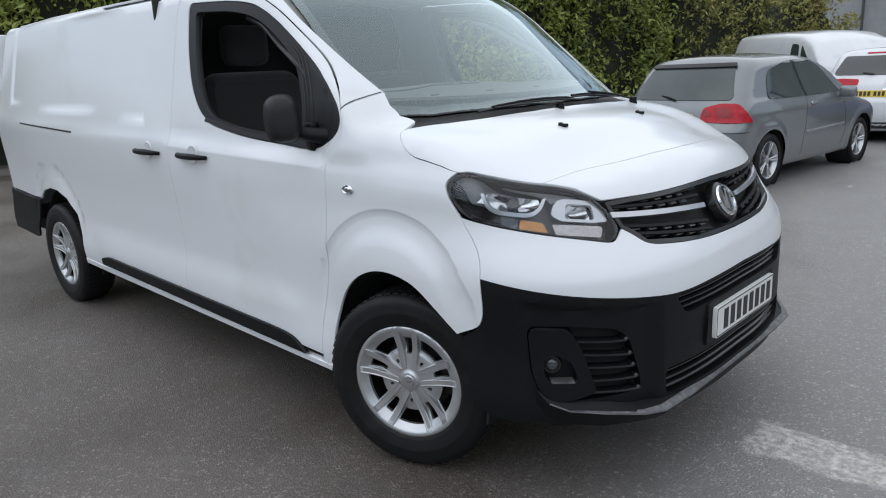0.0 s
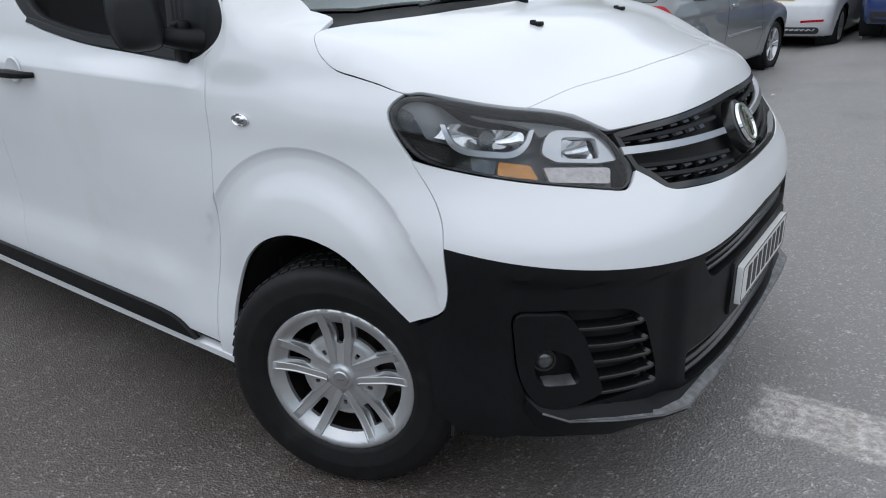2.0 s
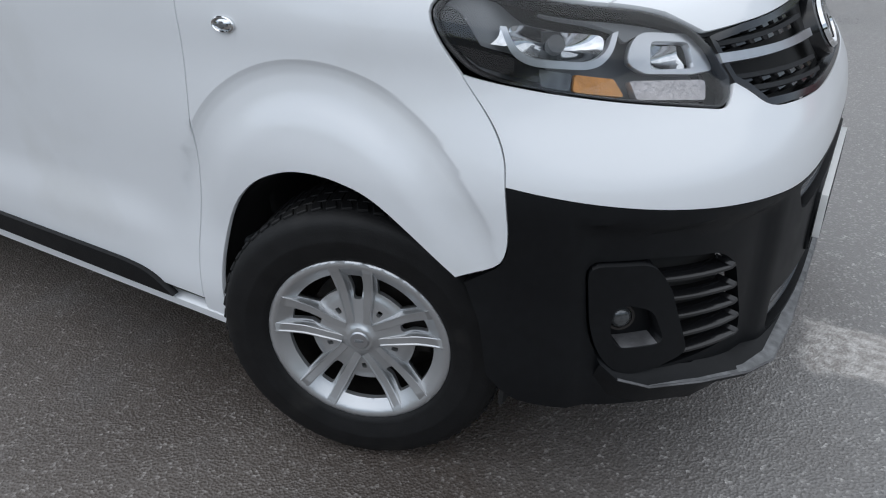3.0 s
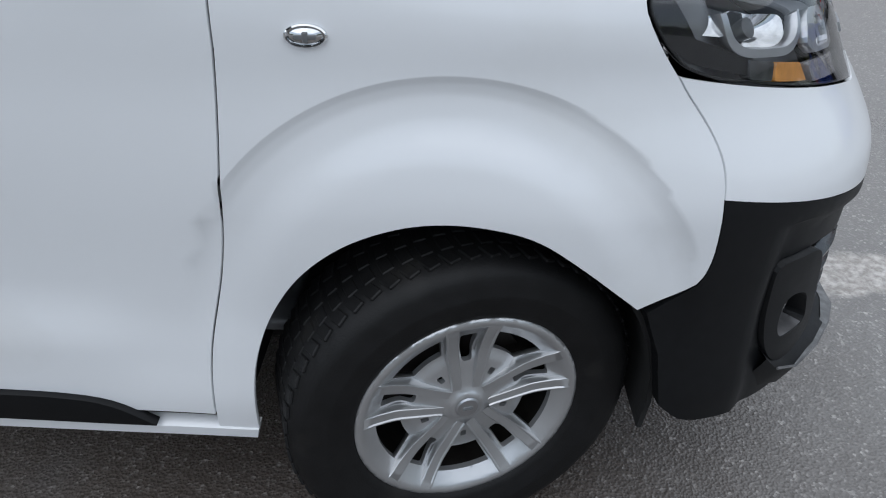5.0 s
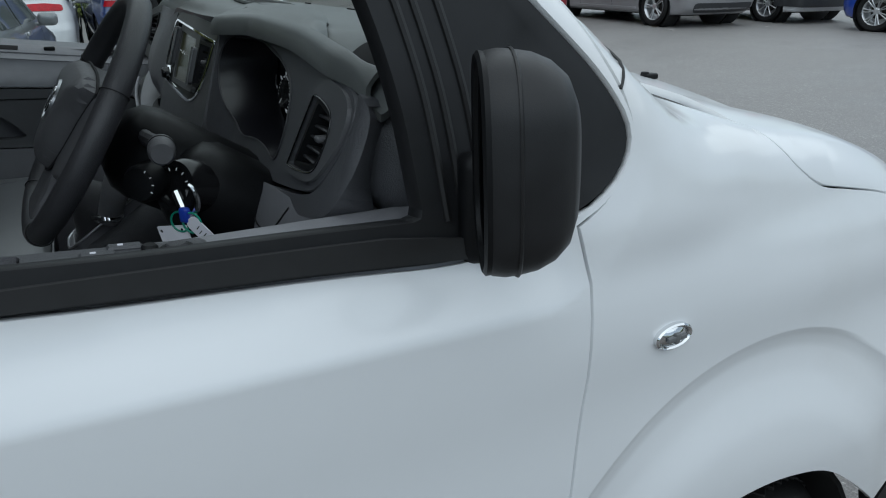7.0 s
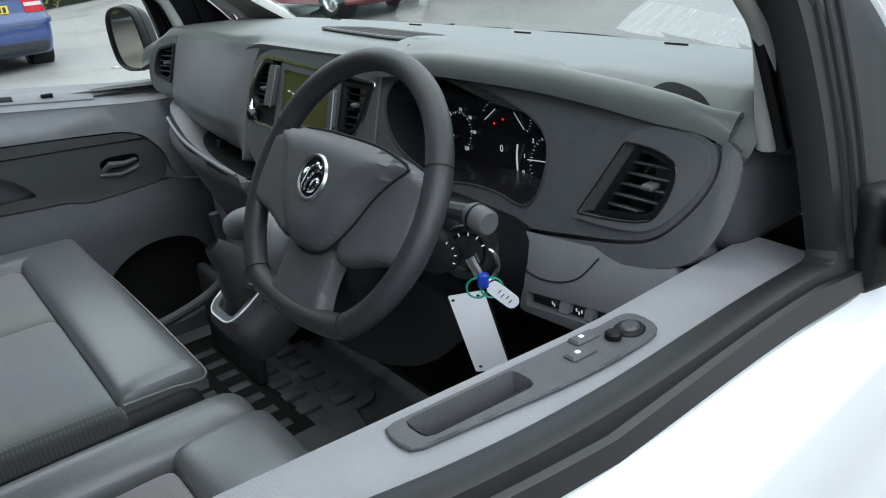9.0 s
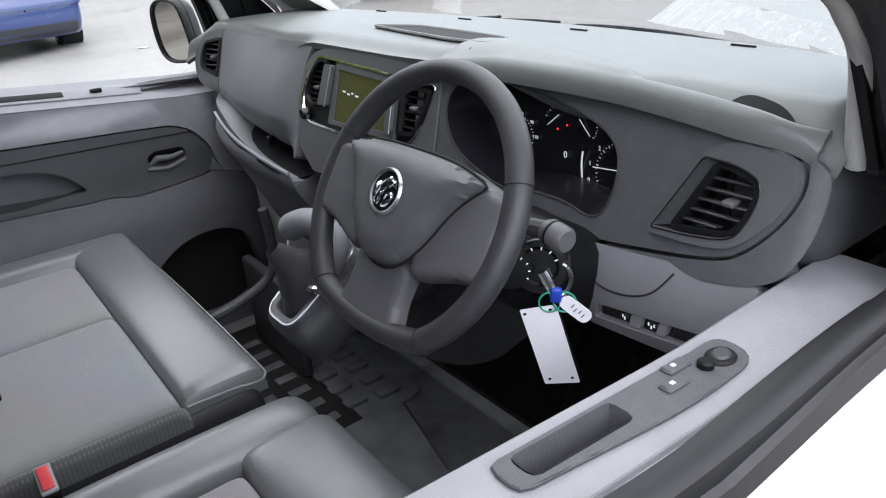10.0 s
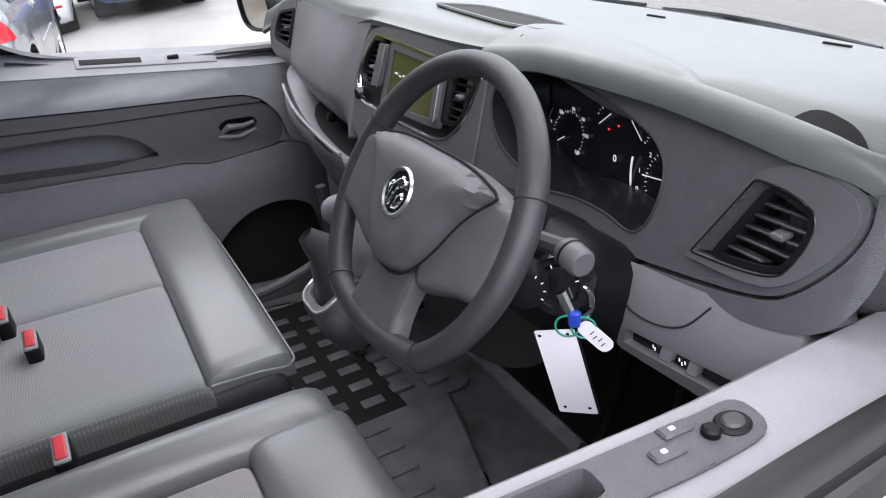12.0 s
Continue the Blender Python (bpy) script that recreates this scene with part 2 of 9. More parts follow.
def half_width(x, z):
    """Half of the body's width on its flank."""
    zz = z
    z = z + 0.033 * np.minimum(x + 0.4, 0)
    low, wl = [0.2, 0.27, 0.36, 0.46, 0.56, 0.75, 0.9], [0.920, 0.938, 0.946, 0.937, 0.930, 0.937, 0.948]
    high = [1.2, 1.35, 1.6, 1.78, 1.95]
    soft = curve(z, low + [1.03, 1.075, 1.125] + high, wl + [0.954, 0.950, 0.9375, 0.919, 0.886, 0.826, 0.775, 0.68])
    crisp = curve(z, low + [1.02, 1.084, 1.091, 1.099, 1.150] + high, wl + [0.953, 0.9515, 0.9498, 0.9455, 0.9065, 0.897, 0.870, 0.820, 0.774, 0.68])
    w = soft + (crisp - soft) * step(-0.33, -0.47, x)
    load = curve(z, low + [1.03, 1.075, 1.125] + high, wl + [0.955, 0.952, 0.9385, 0.921, 0.886, 0.826, 0.775, 0.68])
    w = w + (load - w) * step(-1.42, -1.72, x)
    w = w - curve(x, [-1.2, -0.8, -0.36, -0.23, 0.05, 0.23, 0.6], [0.0, 0.006, 0.021, 0.029, 0.042, 0.052, 0.052]) * step(0.74, 0.98, z) * (1 - 0.55 * step(1.09, 1.17, z) * step(-0.05, -0.25, x))
    w = w + 0.018 * step(-0.60, -1.05, x) * step(-1.72, -1.42, x) * step(1.09, 1.15, z)
    w = w - 0.009 * np.clip((0.163 - np.hypot(x + 0.43, (z - 1.255) * 0.97)) / 0.055, 0, 1) * step(-0.46, -0.38, x)
    w = w - 0.05 * step(-2.9, -4.5, x) ** 2 - 0.018 * step(-0.25, 0.15, x) * step(1.0, 1.15, z)
    w = w - 0.010 * step(0.03, 0.0, np.maximum(np.abs(x + 2.86) - 1.06, np.abs(z - 1.465) - 0.27) + 0.02)
    z = zz
    ledge = step(-0.50, -0.66, x) * step(-2.75, -2.45, x)
    w = w + 0.009 * ledge * (step(0.605 + 0.02 * np.clip((-0.65 - x) / 0.8, -1, 1), 0.492, z) - 0.9 * step(0.492, 0.375, z))
    for wx, z0, r0 in ((ARCH_F, 0.547, 0.418), (ARCH_R, 0.52, 0.44)):
        r = np.hypot(x - wx, np.maximum(z - z0, 0))
        d = r0 - r
        flare = curve(np.clip(d, 0, 0.24), [0.0, 0.014, 0.032, 0.058, 0.125, 0.135, 0.19, 0.24], [0.0, -0.006, -0.0095, -0.0085, 0.0055, 0.0065, 0.009, 0.0095])
        w = w + flare * step(0.46, 0.72, z)
    return w


def nose(z):
    """How far the front reaches on the centre line, and how square its plan is."""
    xc = curve(z, [0.2, 0.3, 0.45, 0.6, 0.7, 0.77, 0.85, 0.91, 1.0, 1.07, 1.3], [0.82, 0.84, 0.845, 0.845, 0.843, 0.832, 0.795, 0.758, 0.71, 0.668, 0.46])
    return xc, curve(z, [0.3, 0.5, 0.77, 0.9, 1.2], [2.8, 2.8, 2.8, 2.55, 2.25])


def top(x, y):
    """The bonnet, windscreen and roof as a height."""
    y = np.abs(y)
    bonnet = curve(x, [-0.54, -0.24, 0.02, 0.27, 0.47, 0.66, 0.86], [1.33, 1.31, 1.279, 1.243, 1.167, 1.08, 0.96]) - curve(x, [-0.6, -0.2, 0.1, 0.45, 0.9], [0.08, 0.085, 0.10, 0.185, 0.19]) * y * y
    screen = 1.285 + (0.01 - 0.25 * (y / 0.87) ** 2 - x) * 0.80
    roof = curve(x, [-5, -4.3, -3, -1.6, -1.0, -0.6], [1.86, 1.88, 1.90, 1.90, 1.885, 1.84]) - 0.10 * y * y
    bonnet = bonnet - 0.028 * step(-0.05, 0.15, x) * step(0.70, 0.40, x) * step(0.80, 0.50, y)
    return smax(bonnet, -smax(-screen, -roof, 0.16), 0.03)


def skin(x, y, z):
    """Below nought inside the body, nought on its skin."""
    xc, n = nose(z)
    q = np.maximum(x - 0.15, 0) / (xc - 0.15)
    a = ((np.abs(y) / half_width(x, z)) ** n + q ** n + 1e-12) ** (1 / n) - 1
    a = a * 0.92
    rear = -4.36 + 0.10 * np.clip(z - 0.9, 0, 2) - x
    a = smax(a, rear, 0.12)
    return smax(a, (z - top(x, y)) * 0.8, 0.045)


def cast(o, d, far):
    """Distance from points inside the body, along d, to its skin."""
    lo, hi = np.zeros(len(o)), np.full(len(o), float(far))
    for _ in range(34):
        mid = (lo + hi) / 2
        p = o + d * mid[:, None]
        out = skin(p[:, 0], p[:, 1], p[:, 2]) > 0
        lo, hi = np.where(out, lo, mid), np.where(out, mid, hi)
    return lo


ROUND = 0.9


def wrap(uv):
    """Flank and front by one pair of numbers: u (x along the flank, then round the corner) and height."""
    uv = np.asarray(uv, float)
    u, z = uv[:, 0], uv[:, 1]
    near = np.minimum(u, ROUND * math.pi - u)
    lift = step(0.80, 0.90, z) * step(1.11, 1.04, z)
    shift = 0.012 * np.exp(-(((near - 0.76) / 0.13) ** 2)) * lift - 0.006 * np.exp(-(((near - 0.24) / 0.09) ** 2)) * step(0.93, 1.0, z) * step(1.115, 1.09, z)
    u = u - np.where(u < ROUND * math.pi / 2, shift, -shift)
    z = z + 0.007 * np.exp(-(((near - 0.66) / 0.2) ** 2)) * lift
    z = z - 0.008 * np.exp(-(((near - 0.42) / 0.15) ** 2)) * step(1.03, 1.08, z) * step(1.2, 1.14, z)
    a = np.maximum(u, 0) / ROUND
    d = np.stack([np.sin(a), -np.cos(a), 0 * a], 1)
    o = np.stack([np.minimum(u, 0), 0 * u, z], 1)
    return o + d * cast(o, d, 1.6)[:, None]


def unwrap(p):
    x, y, z = p
    return (x if x <= 0 else ROUND * math.atan2(x, -y)), z


def drape(xy):
    """Bonnet, screen and roof by x and y."""
    xy = np.asarray(xy, float)
    o = np.c_[xy, np.full(len(xy), 0.7)]
    d = np.tile([0.0, 0.0, 1.0], (len(xy), 1))
    return o + d * cast(o, d, 1.5)[:, None]


def normals(p):
    e, out = 1e-3, []
    for k in range(3):
        s = np.zeros(3)
        s[k] = e
        a, b = p + s, p - s
        out.append(skin(a[:, 0], a[:, 1], a[:, 2]) - skin(b[:, 0], b[:, 1], b[:, 2]))
    n = np.stack(out, 1)
    return n / np.linalg.norm(n, axis=1)[:, None]

# ---- mesh tools ----
from mathutils.geometry import delaunay_2d_cdt


def loop(points, size=0.02):
    """A closed outline with rounded corners: rows of (a, b) or (a, b, radius), cut into short steps."""
    pts = [(p[0], p[1], p[2] if len(p) > 2 else 0.0) for p in points]
    out, n = [], len(pts)
    for i in range(n):
        p, q, s = (np.array(pts[(i + k) % n][:2]) for k in (-1, 0, 1))
        r = pts[i][2]
        if r <= 0:
            out.append(q)
            continue
        a, b = p - q, s - q
        la, lb = np.linalg.norm(a), np.linalg.norm(b)
        ra, rb = min(r, la * 0.5), min(r, lb * 0.5)
        a, b = q + a / la * ra, q + b / lb * rb
        k = max(3, int(r / size * 1.5) + 2)
        for t in np.linspace(0, 1, k):
            out.append((1 - t) ** 2 * a + 2 * t * (1 - t) * q + t * t * b)
    fine = []
    for i, a in enumerate(out):
        b = out[(i + 1) % len(out)]
        d = np.linalg.norm(b - a)
        if d < 1e-6:
            continue
        k = max(1, int(math.ceil(d / size)))
        fine += [a + (b - a) * j / k for j in range(k)]
    return np.array(fine)


def area(p):
    return 0.5 * np.sum(p[:, 0] * np.roll(p[:, 1], -1) - np.roll(p[:, 0], -1) * p[:, 1])


def offset(p, d):
    """The outline moved inward by d (outward: minus)."""
    e = np.roll(p, -1, 0) - np.roll(p, 1, 0)
    n = np.stack([-e[:, 1], e[:, 0]], 1) / np.maximum(np.linalg.norm(e, axis=1), 1e-9)[:, None]
    return p + n * d * np.sign(area(p))


def inside(q, p):
    x, y = q[:, 0][:, None], q[:, 1][:, None]
    a, b = p, np.roll(p, -1, 0)
    c = (a[:, 1] > y) != (b[:, 1] > y)
    dy = np.where(b[:, 1] == a[:, 1], 1e-12, b[:, 1] - a[:, 1])
    return (np.sum(c & (x < (b[:, 0] - a[:, 0]) * (y - a[:, 1]) / dy + a[:, 0]), 1) % 2) == 1


def cut(outline, holes=(), size=0.03, rails=()):
    """A flat outline, less its holes, as points and triangles."""
    rings = [outline, *holes]
    pts, edges = [], []
    for r in rings:
        k = len(pts)
        pts += [tuple(v) for v in r]
        edges += [(k + i, k + (i + 1) % len(r)) for i in range(len(r))]
    lo, hi = outline.min(0), outline.max(0)
    rail_pts = np.zeros((0, 2))
    for r in rails:
        keep = inside(r, outline)
        ring = np.concatenate(rings)
        keep &= np.array([np.min(np.sum((ring - q) ** 2, 1)) > (0.25 * size) ** 2 for q in r])
        for h in holes:
            keep &= ~inside(r, h)
        last = None
        for q, ok in zip(r, keep):
            if ok:
                pts.append(tuple(q))
                if last is not None:
                    edges.append((last, len(pts) - 1))
                last = len(pts) - 1
            else:
                last = None
        rail_pts = np.concatenate([rail_pts, r[keep]])
    g = np.stack(np.meshgrid(np.arange(lo[0] + size / 2, hi[0], size), np.arange(lo[1] + size / 2, hi[1], size)), -1).reshape(-1, 2)
    if len(g):
        g = g + 1e-4 * np.sin(g[:, ::-1] * 997)
        keep = inside(g, outline)
        for h in holes:
            keep &= ~inside(g, h)
        edge = np.concatenate([*rings, rail_pts])
        g = g[keep]
        if len(g):
            near = np.array([np.min(np.sum((edge - q) ** 2, 1)) for q in g])
            g = g[near > (0.45 * size) ** 2]
            pts += [tuple(v) for v in g]
    v, _, f, *_ = delaunay_2d_cdt([Vector(p) for p in pts], edges, [], 0, 1e-6)
    v, f = np.array([tuple(p) for p in v]), np.array(f)
    c = v[f].mean(1)
    keep = inside(c, outline)
    for h in holes:
        keep &= ~inside(c, h)
    return v, f[keep]


def rim_edges(f):
    count = {}
    for t in f:
        for i in range(len(t)):
            a, b = int(t[i]), int(t[(i + 1) % len(t)])
            count[(a, b)] = count.get((a, b), 0) + 1
    return [e for e in count if (e[1], e[0]) not in count]


def put_mesh(name, v, f, mat, normals_=None, angle=35):
    me = bpy.data.meshes.new(name)
    me.from_pydata([tuple(map(float, p)) for p in v], [], [tuple(map(int, t)) for t in f])
    me.polygons.foreach_set("use_smooth", [True] * len(me.polygons))
    me.materials.append(mat)
    if normals_ is not None:
        me.normals_split_custom_set_from_vertices([tuple(map(float, n)) for n in normals_])
    else:
        me.set_sharp_from_angle(angle=radians(angle))
    me.update()
    return me


def part(name, geo, mat, parent=None, label="", m=None, angle=35):
    """One mesh object: geo is points and faces, and their normals if known."""
    me = put_mesh(name, geo[0], geo[1], mat, geo[2] if len(geo) > 2 else None, angle)
    ob = new(name, me)
    if m is not None:
        ob.matrix_basis = m
    if parent is not None:
        ob.parent = parent
    if label:
        ob["label"] = label
    return ob


def thing(name, label, category, m=None, group="", kind=""):
    ob = new(name)
    ob.empty_display_size = 0.1
    if m is not None:
        ob.matrix_basis = m
    return tagged(ob, label, category, group, kind)


def merge(*geos):
    """Several pieces of points and faces as one."""
    vs, fs, k = [], [], 0
    for g in geos:
        vs.append(np.asarray(g[0], float))
        fs += [tuple(i + k for i in t) for t in g[1]]
        k += len(g[0])
    return np.concatenate(vs), fs


def moved(geo, m):
    m = np.array(m)
    return (np.asarray(geo[0]) @ m[:3, :3].T + m[:3, 3], *geo[1:2])


def mirrored(geo):
    out = [np.asarray(geo[0]) * (1, -1, 1), [tuple(reversed(t)) for t in geo[1]]]
    if len(geo) > 2:
        out.append(np.asarray(geo[2]) * (1, -1, 1))
    return tuple(out)


def weld(v, f, eps=1e-5):
    v = np.asarray(v, float)
    _, first, back = np.unique(np.round(v / eps).astype(np.int64), axis=0, return_index=True, return_inverse=True)
    back = back.reshape(-1)
    faces = []
    for t in f:
        q = [int(back[i]) for i in t]
        q = [a for i, a in enumerate(q) if a != q[i - 1]]
        if len(set(q)) == len(q) >= 3:
            faces.append(tuple(q))
    return v[first], faces


def rbox(sx, sy, sz, r=0.01, at=(0, 0, 0), k=3, m=None):
    """A box of whole sizes sx, sy, sz with rounded edges."""
    h = np.array([sx, sy, sz]) / 2
    r = min(r, *(h * 0.98))
    a = np.concatenate([np.linspace(q, q + 1, k + 1) * math.pi / 2 for q in range(4)])
    sa = np.repeat([(1, 1), (-1, 1), (-1, -1), (1, -1)], k + 1, 0)
    b = np.concatenate([np.linspace(-1, 0, k + 1), np.linspace(0, 1, k + 1)]) * math.pi / 2
    sb = np.repeat([-1, 1], k + 1)
    v = []
    for t, s in zip(b, sb):
        for u, q in zip(a, sa):
            d = np.array([math.cos(t) * math.cos(u), math.cos(t) * math.sin(u), math.sin(t)])
            v.append(np.array([q[0], q[1], s]) * (h - r) + r * d)
    n, f = len(a), []
    for i in range(len(b) - 1):
        for j in range(n):
            f.append((i * n + j, i * n + (j + 1) % n, (i + 1) * n + (j + 1) % n, (i + 1) * n + j))
    f += [tuple(range(n - 1, -1, -1)), tuple(range((len(b) - 1) * n, len(b) * n))]
    geo = weld(v, f)
    geo = (geo[0] + np.array(at, float), geo[1])
    return moved(geo, m) if m is not None else geo


def spline(points, n=8, closed=False):
    """Points of a smooth line through the given ones."""
    p = np.asarray(points, float)
    out, k = [], len(p)
    for i in range(k if closed else k - 1):
        a, b, c, d = (p[(i + j) % k] if closed else p[min(max(i + j, 0), k - 1)] for j in (-1, 0, 1, 2))
        for t in np.linspace(0, 1, n, endpoint=False):
            out.append(0.5 * (2 * b + (c - a) * t + (2 * a - 5 * b + 4 * c - d) * t * t + (3 * b - a - 3 * c + d) * t ** 3))
    if not closed:
        out.append(p[-1])
    return np.array(out)


def tube(path, radius, res=10, closed=False, flat=1.0):
    """A round bar along a line; radius is one number or one a point."""
    p = np.asarray(path, float)
    n = len(p)
    rad = np.broadcast_to(radius, (n,))
    tan = np.roll(p, -1, 0) - np.roll(p, 1, 0) if closed else np.gradient(p, axis=0)
    tan = tan / np.linalg.norm(tan, axis=1)[:, None]
    ref = np.array([0.0, 0, 1]) if abs(tan[0][2]) < 0.9 else np.array([1.0, 0, 0])
    v = []
    for i in range(n):
        s = np.cross(tan[i], ref)
        s /= np.linalg.norm(s)
        w = np.cross(s, tan[i])
        ref = w
        for j in range(res):
            a = 2 * math.pi * j / res
            v.append(p[i] + rad[i] * (math.cos(a) * s + flat * math.sin(a) * w))
    f = []
    for i in range(n if closed else n - 1):
        k = (i + 1) % n
        f += [(i * res + j, i * res + (j + 1) % res, k * res + (j + 1) % res, k * res + j) for j in range(res)]
    if not closed:
        f += [tuple(range(res - 1, -1, -1)), tuple(range((n - 1) * res, n * res))]
    return np.array(v), f


def lathe(profile, n=48, a0=0.0, a1=2 * math.pi):
    """A profile of (radius, height) turned round the z axis."""
    full = abs(a1 - a0 - 2 * math.pi) < 1e-6
    ang = np.linspace(a0, a1, n, endpoint=not full)
    v = [(r * math.cos(a), r * math.sin(a), h) for a in ang for r, h in profile]
    k, f = len(profile), []
    for i in range(n if full else n - 1):
        j = (i + 1) % n
        f += [(i * k + q, j * k + q, j * k + q + 1, i * k + q + 1) for q in range(k - 1)]
    return weld(v, f)


def sheet(fn, us, vs, thick=0.0):
    """A grid of points fn(u, v), with a back at the given thickness."""
    p = np.array([[fn(u, w) for w in vs] for u in us], float)
    nu, nv = len(us), len(vs)
    f = [(i * nv + j, (i + 1) * nv + j, (i + 1) * nv + j + 1, i * nv + j + 1) for i in range(nu - 1) for j in range(nv - 1)]
    v = p.reshape(-1, 3)
    if thick:
        gu, gv = np.gradient(p, axis=0), np.gradient(p, axis=1)
        n = np.cross(gu, gv)
        n /= np.maximum(np.linalg.norm(n, axis=2), 1e-9)[..., None]
        return solid(v, f, n.reshape(-1, 3), thick)
    return v, f


def solid(v, f, n, thick):
    """A skin with a back, along minus its normals, and closed edges."""
    k = len(v)
    out = list(f) + [tuple(i + k for i in reversed(t)) for t in f]
    out += [(b, a, a + k, b + k) for a, b in rim_edges(f)]
    return np.concatenate([v, v - n * thick]), out


def prism(outline, z0, z1, holes=(), bevel=0.0, size=1.0):
    """A flat shape with thickness, from z0 up to z1; its upper edge is broken by the bevel."""
    v, f = cut(outline, holes, size)
    k = len(v)
    lo = np.c_[v, np.full(k, z0)]
    rim = rim_edges(f)
    hi = np.c_[v, np.full(k, z1)]
    if bevel:
        mid = np.c_[v, np.full(k, z1 - bevel)]
        push = {}
        for a, b in rim:
            d = v[b] - v[a]
            n = np.array([-d[1], d[0]]) / max(np.linalg.norm(d), 1e-9)
            for i in (a, b):
                push.setdefault(i, []).append(n)
        for i, ns in push.items():
            hi[i, :2] += np.mean(ns, 0) * bevel
        faces = [tuple(i + 2 * k for i in t) for t in f] + [tuple(reversed(t)) for t in f]
        for a, b in rim:
            faces += [(a, b, b + k, a + k), (a + k, b + k, b + 2 * k, a + 2 * k)]
        return np.concatenate([lo, mid, hi]), faces
    faces = [tuple(i + k for i in t) for t in f] + [tuple(reversed(t)) for t in f] + [(a, b, b + k, a + k) for a, b in rim]
    return np.concatenate([lo, hi]), faces


def circle(r, n=32, at=(0, 0), squash=1.0):
    a = np.arange(n) * 2 * math.pi / n
    return np.stack([at[0] + r * np.cos(a), at[1] + r * squash * np.sin(a)], 1)


def panel(outline, mapper, normal_of, holes=(), size=0.03, gap=0.002, depth=0.012, lift=0.0, rails=()):
    """A formed sheet on a skin: an outline in the mapper's numbers, with turned-in edges."""
    outline = offset(outline, gap) if gap else outline
    v2, f = cut(outline, [offset(h, -gap) if gap else h for h in holes], size, rails)
    p = mapper(v2)
    n = normal_of(p)
    p = p + n * lift
    a, b, c = p[f[:, 0]], p[f[:, 1]], p[f[:, 2]]
    if np.sum(np.sum(np.cross(b - a, c - a) * n[f[:, 0]], 1)) < 0:
        f = f[:, ::-1]
    v, nn, faces = list(p), list(n), [tuple(t) for t in f]
    k0 = {}
    for a, b in rim_edges(f):
        d = p[b] - p[a]
        out = np.cross(d, n[a])
        out /= max(np.linalg.norm(out), 1e-9)
        k = len(v)
        v += [p[a], p[b], p[b] - n[b] * depth, p[a] - n[a] * depth]
        nn += [out * 0.8 + n[a] * 0.6] * 2 + [out] * 2
        faces.append((k + 1, k, k + 3, k + 2))
    return np.array(v), faces, np.array(nn)


def pair(name, geo, mat, parent, label=""):
    """A piece of the van's flank on the driver's side and its twin on the other."""
    return part(name, geo, mat, parent, label), part(name, mirrored(geo), mat, parent, label)

# ---- ground ----
def ground_z(x, y):
    return float(0.43 * step(1.8, 9.0, x) * step(-6.0, 4.0, y) + 0.06 * step(7.0, 12.0, y)
                 - (0.12 * step(2.0, 6.0, y) + 0.10 * step(7.0, 12.0, y)) * step(0.5, -1.0, x))



# ---- the white van ----
van = thing("van", "white panel van with black bumper and open driver's window", "van")
MID = ROUND * math.pi / 2
DOOR_FRONT = [(-0.361, 1.167), (-0.352, 1.108), (-0.354, 1.0), (-0.366, 0.865), (-0.385, 0.70), (-0.397, 0.63, 0.04), (-0.438, 0.47, 0.08), (-0.444, 0.335)]
ARCH = [(-0.370, 0.300), (-0.368, 0.386), (-0.357, 0.462), (-0.326, 0.548), (-0.272, 0.634), (-0.200, 0.697), (-0.116, 0.734), (-0.040, 0.745), (0.034, 0.738), (0.100, 0.716), (0.172, 0.663), (0.262, 0.583)]
ARCH = [tuple(q) for q in spline(ARCH, 5)]
WINDOW = [(-0.318, 1.198, 0.05), (-0.285, 1.250, 0.05), (-0.312, 1.305, 0.04), (-0.36, 1.355, 0.1), (-0.50, 1.486, 0.2), (-0.825, 1.700, 0.25), (-1.03, 1.742, 0.15), (-1.42, 1.762, 0.04),
          (-1.405, 1.58, 0.2), (-1.35, 1.375, 0.2), (-1.23, 1.240, 0.12), (-0.90, 1.183, 0.3), (-0.63, 1.162, 0.2), (-0.45, 1.145, 0.1)]
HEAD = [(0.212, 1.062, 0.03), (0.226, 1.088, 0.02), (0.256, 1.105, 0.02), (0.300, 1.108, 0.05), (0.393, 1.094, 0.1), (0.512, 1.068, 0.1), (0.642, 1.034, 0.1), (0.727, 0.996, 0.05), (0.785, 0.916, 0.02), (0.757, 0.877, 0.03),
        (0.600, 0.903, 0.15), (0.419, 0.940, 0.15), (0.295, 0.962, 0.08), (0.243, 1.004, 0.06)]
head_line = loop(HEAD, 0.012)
BONNET_SIDE = [tuple(q) for q in spline([(0.515, 1.0695), (0.40, 1.0955), (0.30, 1.1115), (0.252, 1.1085), (0.184, 1.1235), (0.121, 1.1350), (0.061, 1.1480), (0.017, 1.175), (-0.006, 1.197), (-0.035, 1.227)], 8)]
WING_EDGE = [q for q in reversed(BONNET_SIDE) if q[0] < 0.250]


def side_panel(name, outline, mat, holes=(), size=0.03, lift=0.0, depth=0.012, gap=0.002, label="", grain=0.02, rails=()):
    geo = panel(loop(outline, grain), wrap, normals, [loop(h, grain) for h in holes], size, gap, depth, lift, rails)
    return pair(name, geo, mat, van, label)


def over(u):
    return 2 * MID - u


